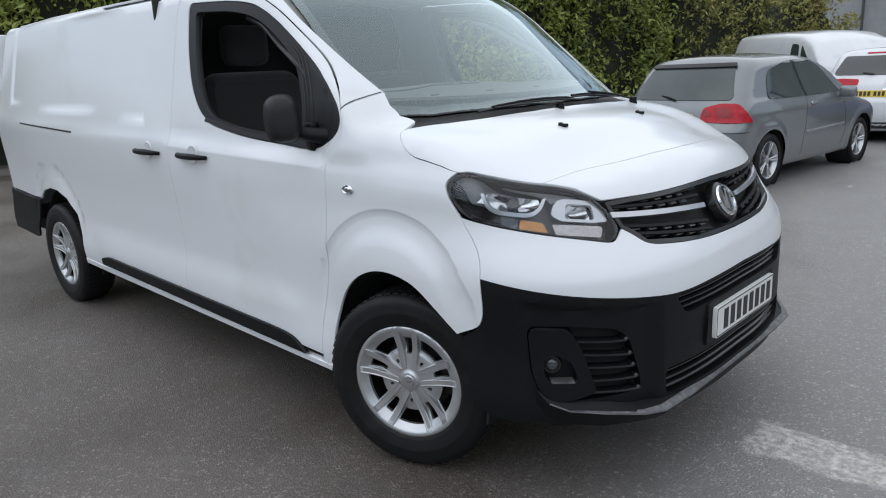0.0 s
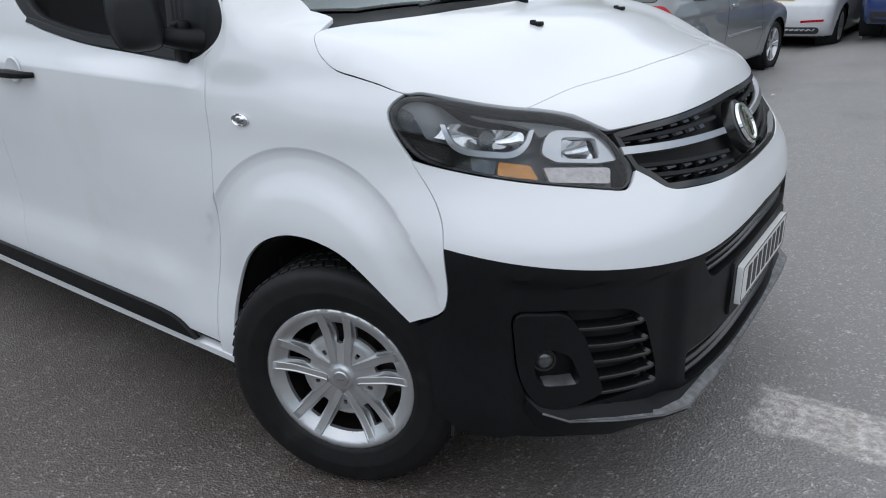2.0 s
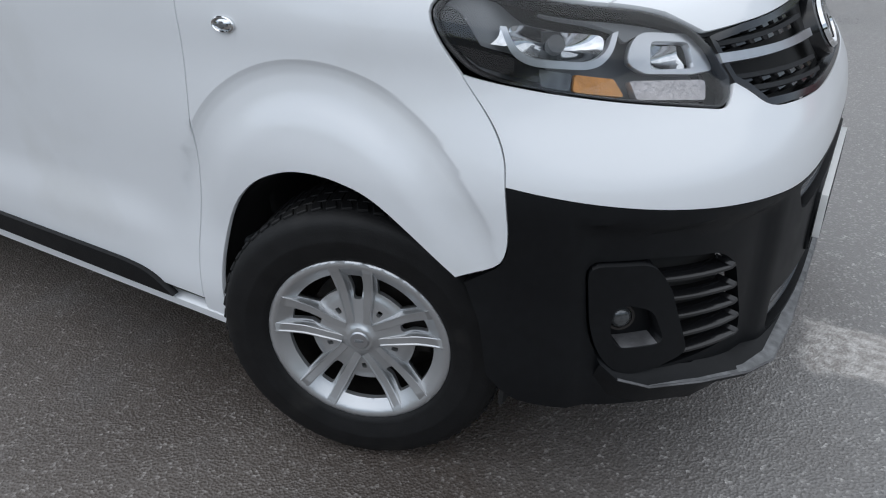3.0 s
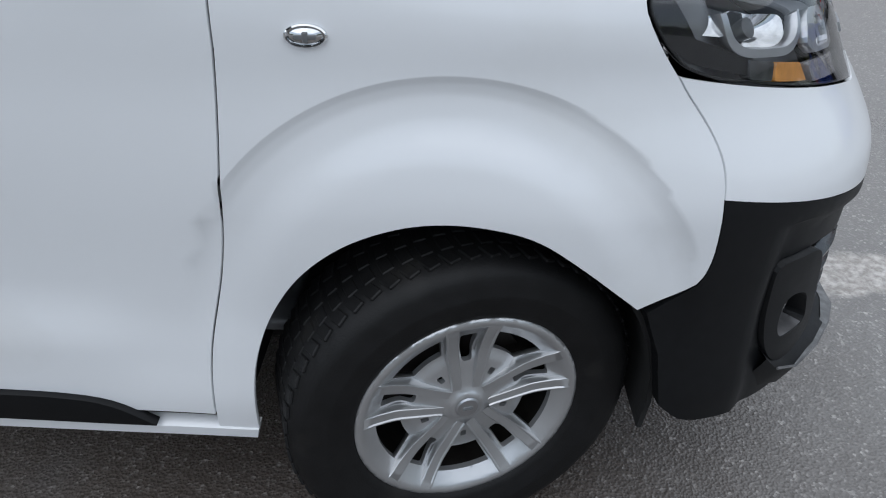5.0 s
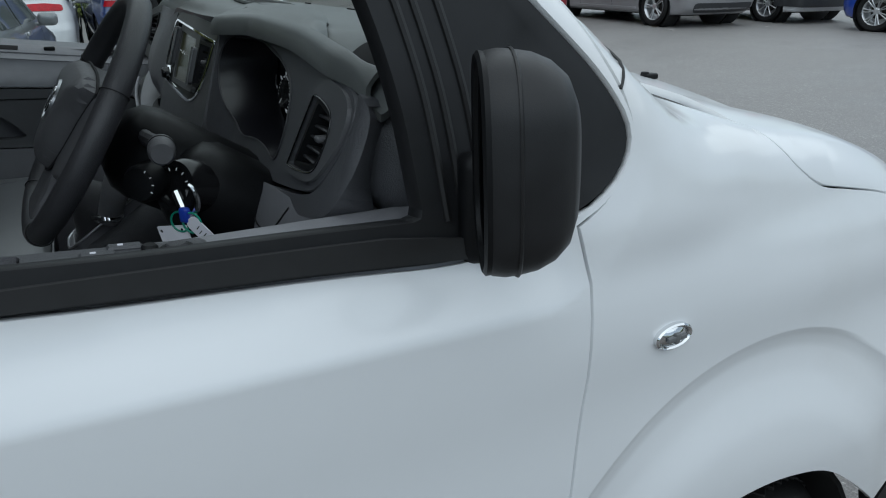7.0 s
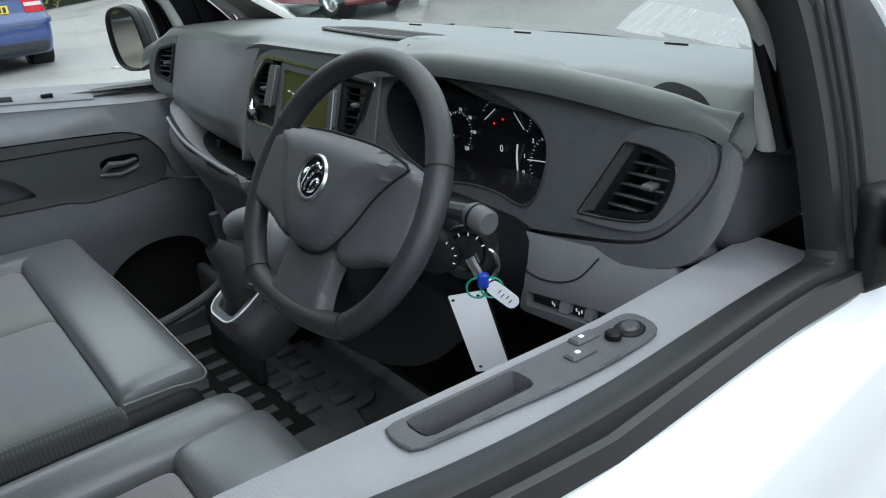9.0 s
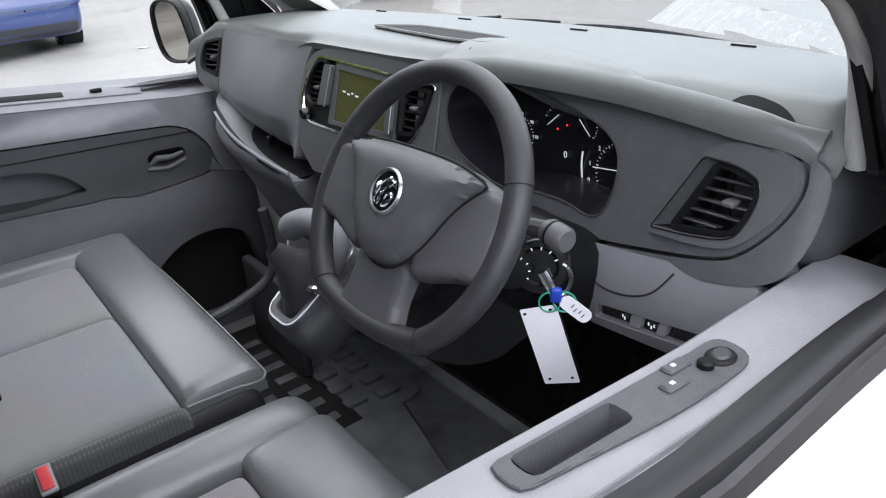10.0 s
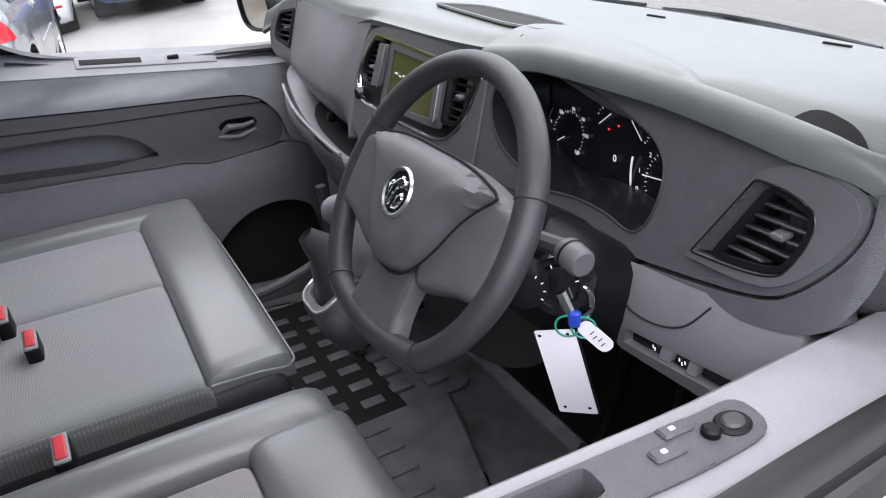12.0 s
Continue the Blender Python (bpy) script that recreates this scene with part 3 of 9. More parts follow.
# doors, wings and flank
ARCH_RAILS = [np.stack([ARCH_F + r * np.cos(q), 0.547 + r * np.sin(q)], 1) for r in (0.4195, 0.4165, 0.410, 0.404, 0.395, 0.385, 0.372, 0.36, 0.345, 0.325, 0.305, 0.290, 0.281, 0.273) for q in [np.linspace(0.02, math.pi - 0.02, int(r * 210))]]
DOOR_RAILS = [np.stack([q, z - 0.033 * (q + 0.4)], 1) for z in (1.074, 1.083, 1.090, 1.097, 1.104, 1.111, 1.122) for q in [np.linspace(-1.52, -0.37, 60)]]
DOOR_TOP = [(-1.53, 1.80, 0.06), (-1.05, 1.785, 0.2), (-0.82, 1.740, 0.2), (-0.49, 1.522, 0.2), (-0.345, 1.385, 0.1)]
door_right, door_left = side_panel("front_door", [*DOOR_FRONT, (-1.53, 0.375, 0.03), *DOOR_TOP, (-0.298, 1.305, 0.03), (-0.277, 1.25, 0.05), (-0.312, 1.193, 0.05)], PAINT_WHITE, [WINDOW], 0.024, gap=0.0026, rails=DOOR_RAILS)
side_panel("front_wing", [(-0.361, 1.167), (-0.318, 1.194, 0.05), (-0.283, 1.25, 0.04), (-0.297, 1.302), (-0.24, 1.352), (-0.19, 1.305), (-0.14, 1.268), (-0.08, 1.248), *WING_EDGE, (0.252, 1.106), (0.222, 1.090, 0.02), (0.207, 1.063, 0.03), (0.238, 1.003, 0.06), (0.272, 0.965), (0.327, 0.891, 0.04), (0.349, 0.839, 0.04), (0.351, 0.788),
                          (0.359, 0.672, 0.04), (0.343, 0.621, 0.03), (0.262, 0.583), *reversed(ARCH[:-1]), (-0.444, 0.303), *reversed(DOOR_FRONT[1:])], PAINT_WHITE, size=0.0155, gap=0.0014, rails=ARCH_RAILS)
REAR_ARCH = [(-2.85, 0.372), (-2.86, 0.50), (-2.92, 0.64), (-3.03, 0.73), (-3.16, 0.770), (-3.29, 0.775), (-3.42, 0.75), (-3.55, 0.68)]
side_panel("body_side", [(-0.297, 1.302), (-0.24, 1.352), (-0.335, 1.42, 0.1), (-0.46, 1.512, 0.1), (-0.78, 1.752, 0.2), (-0.96, 1.835, 0.2), (-1.45, 1.855, 0.2), (-4.0, 1.87, 0.1), (-4.24, 1.82, 0.1), (-4.30, 1.2), (-4.33, 0.70),
                         (-3.55, 0.68), *reversed(REAR_ARCH[:-1]), (-1.53, 0.340), *DOOR_TOP], PAINT_WHITE, size=0.04)
side_panel("sill", [(-0.370, 0.302), (-2.85, 0.372), (-2.85, 0.340), (-2.0, 0.318), (-0.375, 0.276)], PAINT_WHITE, size=0.03, depth=0.03, lift=0.004)
side_panel("side_moulding", [(-0.545, 0.315, 0.01), (-0.62, 0.372, 0.05), (-0.72, 0.385, 0.05), (-2.45, 0.440, 0.03), (-2.56, 0.42, 0.02), (-2.56, 0.380, 0.01)], PLASTIC_BLACK, size=0.03, lift=0.014, depth=0.02, label="black plastic rubbing strip")
side_panel("rear_bumper_corner", [(-3.56, 0.675), (-4.335, 0.69), (-4.30, 0.40), (-3.65, 0.40, 0.05), (-3.59, 0.55)], PLASTIC_BLACK, size=0.05, lift=0.012)
side_panel("sliding_door_rail", [(-2.72, 1.152), (-3.64, 1.186), (-3.64, 1.194), (-2.72, 1.161)], RUBBER_SEAL, size=0.05, lift=0.002, depth=0.004, gap=0)

# black window surround with the opening
OPENING = [(-0.530, 1.196, 0.01), (-0.545, 1.33, 0.1), (-0.598, 1.480, 0.1), (-0.84, 1.655, 0.15), (-1.05, 1.702, 0.1), (-1.36, 1.720, 0.03), (-1.335, 1.55, 0.15), (-1.285, 1.37, 0.15), (-1.19, 1.268, 0.08), (-0.90, 1.215, 0.2)]
side_panel("window_surround", WINDOW, FRAME_BLACK, [OPENING], 0.025, lift=-0.004, depth=0.03, gap=0.001, label="matt black window surround")
side_panel("belt_seal", [(-0.47, 1.151), (-0.63, 1.166), (-0.90, 1.188), (-1.22, 1.243), (-1.21, 1.258), (-0.90, 1.205), (-0.57, 1.186), (-0.49, 1.174)], RUBBER_SEAL, size=0.03, lift=0.004, depth=0.05, gap=0.0, label="rubber seal along the window sill")
geo = panel(loop(OPENING, 0.02), wrap, normals, (), 0.04, -0.004, 0.004, -0.022)
part("window_glass", mirrored(geo), GLASS, van, "closed passenger window glass").visible_shadow = False

pillar_seam = wrap(spline([(-0.298, 1.300), (-0.272, 1.330), (-0.246, 1.352)], 5))
for g in (pillar_seam, pillar_seam * (1, -1, 1)):
    part("pillar_seam", tube(g, 0.0018, 6), RUBBER_SEAL, van)

# raised ribs of the black corner beside the opening
for shift in (0.020, 0.038, 0.062):
    q = spline([(-0.524, 1.192), (-0.543, 1.33), (-0.595, 1.480), (-0.665, 1.545)], 8) + (shift, 0.0)
    w3 = wrap(q)
    w3 = w3 + normals(w3) * -0.0045
    for g in (w3, w3 * (1, -1, 1)):
        part("corner_rib", tube(g, 0.0045, 8), RUBBER_SEAL, van)

# front: white bumper skin, black lower bumper, lip
low_edge = [(0.351, 0.786), (0.512, 0.759, 0.1), (0.716, 0.727, 0.1), (0.932, 0.700, 0.05), (1.027, 0.700, 0.1), (1.167, 0.707, 0.1)]
grille_low = [(0.790, 0.916), (0.826, 0.893, 0.03), (0.869, 0.860, 0.05), (1.120, 0.836, 0.15)]
front = [(0.351, 0.786), *low_edge[1:], (MID, 0.712)]
front = front + [(over(p[0]), *p[1:]) for p in reversed(low_edge[1:])] + [(over(0.351), 0.786)]
upper = [(0.273, 0.964), (0.328, 0.891, 0.04), (0.350, 0.839, 0.04)]
back = [(0.295, 0.960), (0.419, 0.938, 0.15), (0.600, 0.901, 0.15), (0.760, 0.875, 0.03), (0.790, 0.912), *grille_low[1:], (MID, 0.832)]
white = front + [(over(p[0]), *p[1:]) for p in reversed(upper[1:])] + [(over(0.275), 0.964)] + [(over(p[0]), *p[1:]) for p in back[:-1]] + [back[-1]] + list(reversed(back[:-1])) + [upper[0]] + upper[1:]
part("front_bumper_skin", panel(loop(white, 0.02), wrap, normals, (), 0.02, 0.001), PAINT_WHITE, van)

HOOD_LINE = [tuple(q) for q in spline([(0.522, 1.0675), (0.60, 1.075), (0.723, 1.086), (0.90, 1.097), (1.13, 1.106), (MID, 1.109)], 6)]
GRILLE_TOP = [(0.744, 0.998), (0.85, 1.001), (0.96, 1.002), (1.20, 1.005), (MID, 1.007)]
lip = HOOD_LINE + [(over(p[0]), p[1]) for p in reversed(HOOD_LINE[:-1])] + [(over(0.642), 1.036), (over(0.729), 0.999)] + [(over(p[0]), p[1]) for p in GRILLE_TOP[:-1]] + [GRILLE_TOP[-1]] + list(reversed(GRILLE_TOP[:-1])) + [(0.729, 0.999), (0.642, 1.036)]
part("bonnet_nose", panel(loop(lip, 0.02), wrap, normals, (), 0.022, 0.0015), PAINT_WHITE, van)


def proud(p):
    """The lower bumper with its recessed corner fields under a soft ridge."""
    p = np.asarray(p, float)
    u = np.minimum(p[:, 0], 2 * MID - p[:, 0])
    ridge = 0.705 + 0.012 * step(0.60, 0.50, u) - 0.02 * step(0.60, 0.80, u)
    deep = 0.016 * step(0.455, 0.500, u) * step(ridge + 0.012, ridge - 0.012, p[:, 1]) * step(0.90, 0.84, u)
    q = wrap(p)
    return q - normals(q) * deep[:, None]


LOWER_GRILLE = [(0.951, 0.690, 0.02), (1.027, 0.693), (MID, 0.702), (over(1.027), 0.693), (over(0.951), 0.690, 0.02), (over(0.994), 0.621, 0.03), (over(1.074), 0.627, 0.03), (MID, 0.632), (1.074, 0.627, 0.03), (0.994, 0.621, 0.03)]
BOTTOM_GRILLE = [(0.912, 0.451, 0.02), (1.027, 0.454), (MID, 0.460), (over(1.027), 0.454), (over(0.912), 0.451, 0.02), (over(0.917), 0.362, 0.02), (MID, 0.366), (0.917, 0.362, 0.02)]
SCOOP = [(0.482, 0.642, 0.03), (0.603, 0.642), (0.738, 0.622, 0.03), (0.782, 0.582, 0.02), (0.820, 0.455), (0.826, 0.405, 0.015), (0.700, 0.400, 0.03), (0.538, 0.398, 0.05), (0.494, 0.474, 0.06)]
dark = front + [(over(0.359), 0.673, 0.04), (over(0.344), 0.622, 0.03), (over(0.278), 0.576), (over(0.306), 0.490), (over(0.320), 0.379), (over(0.365), 0.330, 0.03), (over(0.595), 0.312, 0.1), (over(0.932), 0.300), (MID, 0.305), (0.932, 0.300), (0.595, 0.312, 0.1), (0.365, 0.330, 0.03), (0.320, 0.379), (0.306, 0.490), (0.278, 0.576), (0.344, 0.622, 0.03), (0.359, 0.673, 0.04)]
SCOOP_L = [(over(p[0]), *p[1:]) for p in SCOOP]
part("front_bumper", panel(loop(dark, 0.02), proud, normals, [loop(h, 0.015) for h in (LOWER_GRILLE, BOTTOM_GRILLE, SCOOP, SCOOP_L)], 0.016, 0.001, 0.03)[:2], PLASTIC_BLACK, van, "black plastic lower bumper")
# splitter lip: its edge runs straight across the front to a corner, then back and up along the side
LIP_EDGE = [tuple(wrap([(u, z)])[0] + normals(wrap([(u, z)]))[0] * q) for u, z, q in ((0.515, 0.43, 0.0), (0.545, 0.395, 0.004), (0.60, 0.372, 0.010), (0.70, 0.357, 0.018))] + [(0.795, -0.625, 0.338), (0.832, -0.555, 0.335), (0.846, -0.40, 0.338), (0.852, 0.0, 0.343)]
LIP_EDGE = LIP_EDGE + [(x, -y, z) for x, y, z in reversed(LIP_EDGE[:-1])]
lip_v, lip_f = [], []
for i, (x, y, z) in enumerate(LIP_EDGE):
    back_ = 0.075 if 3 < i < len(LIP_EDGE) - 4 else 0.03
    d_ = Vector((-1.0, -0.55 * np.sign(y) if abs(y) > 0.45 else 0.0, 0)).normalized() * back_
    lip_v += [(x + d_.x, y + d_.y, z + 0.030), (x - 0.002, y, z + 0.003), (x, y, z), (x - 0.006, y, z - 0.012), (x + d_.x * 0.7, y + d_.y * 0.7, z - 0.050), (x + d_.x * 1.6, y + d_.y * 1.6, z - 0.055)]
for i in range(len(LIP_EDGE) - 1):
    lip_f += [(i * 6 + j, i * 6 + j + 1, i * 6 + j + 7, i * 6 + j + 6) for j in range(5)]
part("bumper_lip", (np.array(lip_v), lip_f), PLASTIC_BLACK, van, "scuffed black splitter lip", angle=25)
SCUFF = material("scuffed grey plastic edge", (0.16, 0.16, 0.165), 0.5, vary=0.5, scale=25, bump=0.4, bump_scale=200)
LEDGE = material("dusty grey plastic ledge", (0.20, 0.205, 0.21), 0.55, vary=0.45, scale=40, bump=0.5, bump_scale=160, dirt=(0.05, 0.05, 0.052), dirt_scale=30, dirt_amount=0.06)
# pale dust; the thin tapering ends carry a highlight in the same colour
ledge_v = []
for i, (x, y, z) in enumerate(LIP_EDGE[2:-2]):
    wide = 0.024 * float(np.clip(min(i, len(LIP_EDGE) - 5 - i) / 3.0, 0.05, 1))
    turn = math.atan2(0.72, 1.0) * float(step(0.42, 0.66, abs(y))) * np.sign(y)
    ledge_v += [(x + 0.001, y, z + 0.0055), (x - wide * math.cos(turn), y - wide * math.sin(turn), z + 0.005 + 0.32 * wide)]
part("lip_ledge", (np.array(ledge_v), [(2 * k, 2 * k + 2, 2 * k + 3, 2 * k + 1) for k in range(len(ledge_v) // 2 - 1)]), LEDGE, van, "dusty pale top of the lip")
part("lip_edge", tube([(x + 0.001, y, z + 0.002) for x, y, z in LIP_EDGE[1:-1]], 0.0028, 6), SCUFF, van, "worn grey edge of the lip")

# bonnet
side_pts = [tuple(q) for q in wrap(BONNET_SIDE)[:, :2]]
nose_pts = [tuple(q) for q in wrap([p for p in HOOD_LINE])[:, :2]]
bonnet_half = list(reversed(nose_pts)) + side_pts + [(-0.035, -0.79), (0.015, -0.65), (0.05, -0.45), (0.075, -0.22), (0.08, 0.0)]
bonnet = bonnet_half + [(x, -y) for x, y in reversed(bonnet_half[1:-1])]
part("bonnet", panel(loop(bonnet, 0.02), drape, normals, (), 0.026, 0.0006, 0.014), PAINT_WHITE, van)
cowl_half = [(0.08, 0.0), (0.075, -0.22), (0.05, -0.45), (0.015, -0.65), (-0.035, -0.79), (-0.07, -0.81), (-0.16, -0.76), (-0.08, -0.62), (-0.01, -0.40), (0.025, -0.2), (0.035, 0.0)]
part("scuttle", panel(loop(cowl_half + [(x, -y) for x, y in reversed(cowl_half[1:-1])], 0.03), drape, normals, (), 0.03, 0.001, 0.03, -0.012), PLASTIC_BLACK, van, "black plastic scuttle under the windscreen")

# windscreen with its dark printed band, roof
glass_half = [(0.03, 0.0), (0.02, -0.2), (-0.015, -0.40), (-0.085, -0.62), (-0.16, -0.755, 0.02), (-0.225, -0.79, 0.03), (-0.44, -0.785, 0.1), (-0.76, -0.735, 0.1), (-0.90, -0.69, 0.05), (-0.97, -0.4, 0.2), (-0.99, 0.0, 0.2)]
glass_line = loop(glass_half + [(p[0], -p[1], *p[2:]) for p in reversed(glass_half[1:-1])], 0.025)
pane_line = offset(glass_line, 0.045)
part("windscreen", panel(glass_line, drape, normals, (), 0.045, 0.002, 0.005, -0.002), SCREEN, van, "sky-reflecting windscreen glass").visible_shadow = False
part("windscreen_band", panel(offset(glass_line, 0.002), drape, normals, [pane_line], 0.03, 0.001, 0.003, -0.010), PLASTIC_GLOSS, van, "black printed border of the windscreen")
roof_half = [(-1.0, 0.0), (-0.98, -0.4, 0.1), (-0.91, -0.695, 0.03), (-0.84, -0.73), (-0.99, -0.74), (-1.5, -0.755), (-4.0, -0.72), (-4.24, -0.66), (-4.28, 0.0)]
part("roof", panel(loop(roof_half + [(p[0], -p[1], *p[2:]) for p in reversed(roof_half[1:-1])], 0.05), drape, normals, (), 0.06, 0.0), PAINT_WHITE, van)
part("rear_door", rbox(0.03, 1.74, 1.35, 0.01, (-4.29, 0, 1.12)), PAINT_WHITE, van)
part("floor_pan", merge(rbox(3.6, 1.56, 0.10, 0.02, (-2.4, 0, 0.42)), rbox(1.1, 1.1, 0.06, 0.02, (0.05, 0, 0.30)), rbox(0.9, 1.5, 0.08, 0.02, (-4.0, 0, 0.5))), UNDER, van)
# underbody black puts the dim of the cab into the bulkhead's colour
part("bulkhead", rbox(0.03, 1.62, 1.35, 0.01, (-1.78, 0, 1.14)), UNDER, van, "bulkhead behind the seats, blackened for cab shade")
for wx, r in ((ARCH_F, 0.40), (ARCH_R, 0.44)):
    for s in (1, -1):
        a = np.linspace(-0.2, math.pi + 0.2, 22)
        liner = sheet(lambda t, y: (wx + r * math.cos(t), s * y, 0.335 + r * math.sin(t)), a, (0.56, 0.87), 0.01)
        part("arch_liner", merge(liner, rbox(2 * r + 0.05, 0.02, 0.62, 0.005, (wx, s * 0.56, 0.52))), WELL, van)


# headlamps
LAMP_CAP = material("grey bulb cap", (0.07, 0.072, 0.075), 0.4, vary=0.2, scale=40)
def lamp_at(points, lift):
    uv = np.asarray(points, float)
    p = wrap(uv)
    return p + normals(p) * lift


def lamp_piece(outline, lift, depth=0.02, size=0.02, holes=()):
    return panel(loop(outline, 0.008), wrap, normals, [loop(h, 0.008) for h in holes], size, 0.0, depth, lift)


def bowl(outline, centre, size, deep, lift, rim_depth=0.004):
    """A hollow reflector: deepest at its centre."""
    def at(p):
        p = np.asarray(p, float)
        q = wrap(p)
        r2 = ((p[:, 0] - centre[0]) / size[0]) ** 2 + ((p[:, 1] - centre[1]) / size[1]) ** 2
        return q + normals(q) * (lift - deep * np.maximum(1 - r2, 0))[:, None]
    return panel(loop(outline, 0.008), at, normals, (), 0.008, 0.0, rim_depth)[:2]


def lamp_back(p):
    """The housing behind the lens, shallow towards the side."""
    q = wrap(np.asarray(p, float))
    return q - normals(q) * (0.026 + 0.05 * step(0.30, 0.40, np.asarray(p, float)[:, 0]))[:, None]


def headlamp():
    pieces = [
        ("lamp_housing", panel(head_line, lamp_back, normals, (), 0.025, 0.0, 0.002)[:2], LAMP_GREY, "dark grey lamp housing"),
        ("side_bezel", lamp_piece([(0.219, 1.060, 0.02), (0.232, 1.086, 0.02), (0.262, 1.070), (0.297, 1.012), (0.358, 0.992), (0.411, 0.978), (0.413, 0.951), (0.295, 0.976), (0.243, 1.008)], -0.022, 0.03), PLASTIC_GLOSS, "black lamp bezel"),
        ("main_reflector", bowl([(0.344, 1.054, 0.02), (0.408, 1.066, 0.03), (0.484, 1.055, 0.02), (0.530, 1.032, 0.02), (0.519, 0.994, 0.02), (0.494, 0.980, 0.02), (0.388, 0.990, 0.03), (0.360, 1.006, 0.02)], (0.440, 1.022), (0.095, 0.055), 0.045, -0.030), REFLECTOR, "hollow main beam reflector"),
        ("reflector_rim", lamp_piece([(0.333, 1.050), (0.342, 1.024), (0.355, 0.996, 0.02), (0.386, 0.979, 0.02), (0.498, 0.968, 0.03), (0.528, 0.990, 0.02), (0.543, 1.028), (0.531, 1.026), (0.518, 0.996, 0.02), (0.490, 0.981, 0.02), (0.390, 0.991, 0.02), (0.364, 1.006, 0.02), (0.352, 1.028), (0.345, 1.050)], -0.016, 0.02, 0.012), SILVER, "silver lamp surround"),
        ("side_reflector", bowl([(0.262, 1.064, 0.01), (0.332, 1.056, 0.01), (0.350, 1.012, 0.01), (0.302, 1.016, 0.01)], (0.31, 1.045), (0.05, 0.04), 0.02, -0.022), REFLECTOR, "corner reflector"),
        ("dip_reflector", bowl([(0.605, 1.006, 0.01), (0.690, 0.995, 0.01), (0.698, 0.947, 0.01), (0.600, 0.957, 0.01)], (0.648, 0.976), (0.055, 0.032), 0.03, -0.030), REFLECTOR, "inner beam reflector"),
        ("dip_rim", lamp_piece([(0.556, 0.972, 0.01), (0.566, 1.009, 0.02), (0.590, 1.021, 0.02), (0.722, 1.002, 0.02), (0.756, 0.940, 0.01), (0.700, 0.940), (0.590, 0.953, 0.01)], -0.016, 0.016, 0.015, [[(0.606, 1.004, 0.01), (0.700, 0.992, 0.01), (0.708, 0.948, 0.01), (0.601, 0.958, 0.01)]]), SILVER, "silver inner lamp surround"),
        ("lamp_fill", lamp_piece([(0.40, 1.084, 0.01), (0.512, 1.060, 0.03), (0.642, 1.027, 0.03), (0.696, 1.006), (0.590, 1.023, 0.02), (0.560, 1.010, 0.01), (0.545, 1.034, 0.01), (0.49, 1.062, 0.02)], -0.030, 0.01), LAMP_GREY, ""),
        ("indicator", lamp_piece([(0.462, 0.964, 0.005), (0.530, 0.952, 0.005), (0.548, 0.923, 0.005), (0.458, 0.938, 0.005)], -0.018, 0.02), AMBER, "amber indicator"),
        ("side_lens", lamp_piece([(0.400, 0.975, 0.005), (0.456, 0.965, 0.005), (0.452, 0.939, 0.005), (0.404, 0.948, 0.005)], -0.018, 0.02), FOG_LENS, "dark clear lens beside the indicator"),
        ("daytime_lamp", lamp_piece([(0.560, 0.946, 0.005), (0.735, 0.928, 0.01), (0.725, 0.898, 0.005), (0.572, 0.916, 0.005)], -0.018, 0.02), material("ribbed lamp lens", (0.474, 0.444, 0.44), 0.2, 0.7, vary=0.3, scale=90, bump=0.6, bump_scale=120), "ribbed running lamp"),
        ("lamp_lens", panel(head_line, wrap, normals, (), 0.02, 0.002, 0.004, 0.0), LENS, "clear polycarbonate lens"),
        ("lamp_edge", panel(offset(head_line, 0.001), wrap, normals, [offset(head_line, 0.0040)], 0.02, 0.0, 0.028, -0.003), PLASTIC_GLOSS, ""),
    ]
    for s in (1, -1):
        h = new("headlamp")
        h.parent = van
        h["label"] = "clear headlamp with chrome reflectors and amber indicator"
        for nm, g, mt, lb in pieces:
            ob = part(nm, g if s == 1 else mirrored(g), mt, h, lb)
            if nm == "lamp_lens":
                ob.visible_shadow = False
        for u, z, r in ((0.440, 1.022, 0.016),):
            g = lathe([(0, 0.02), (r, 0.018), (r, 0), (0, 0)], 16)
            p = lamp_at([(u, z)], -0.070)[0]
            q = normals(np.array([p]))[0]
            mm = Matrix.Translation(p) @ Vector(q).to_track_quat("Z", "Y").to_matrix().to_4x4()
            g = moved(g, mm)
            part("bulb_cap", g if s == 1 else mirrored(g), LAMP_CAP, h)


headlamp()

# upper grille: dark backing, chrome bar, rows of ribs with small blocks, badge
grille_out = [(0.746, 0.990)] + [(u, z - 0.004) for u, z in GRILLE_TOP[1:]]
grille_bot = [(0.794, 0.914), (0.830, 0.896), (0.872, 0.865), (1.120, 0.841), (MID, 0.837)]
g_all = grille_out + [(over(u), z) for u, z in reversed(grille_out[:-1])] + [(over(u), z) for u, z in grille_bot[:-1]] + [grille_bot[-1]] + list(reversed(grille_bot[:-1]))
grille = new("grille")
grille.parent = van
grille["label"] = "black slatted grille with a silver bar"
part("grille_back", panel(loop(g_all, 0.02), wrap, normals, (), 0.03, -0.004, 0.002, -0.055), UNDER, grille)
part("grille_frame", panel(offset(loop(g_all, 0.02), -0.003), wrap, normals, [offset(loop(g_all, 0.02), 0.009)], 0.02, 0.0, 0.05, -0.002), PLASTIC_GLOSS, grille)
BADGE_U = 0.165


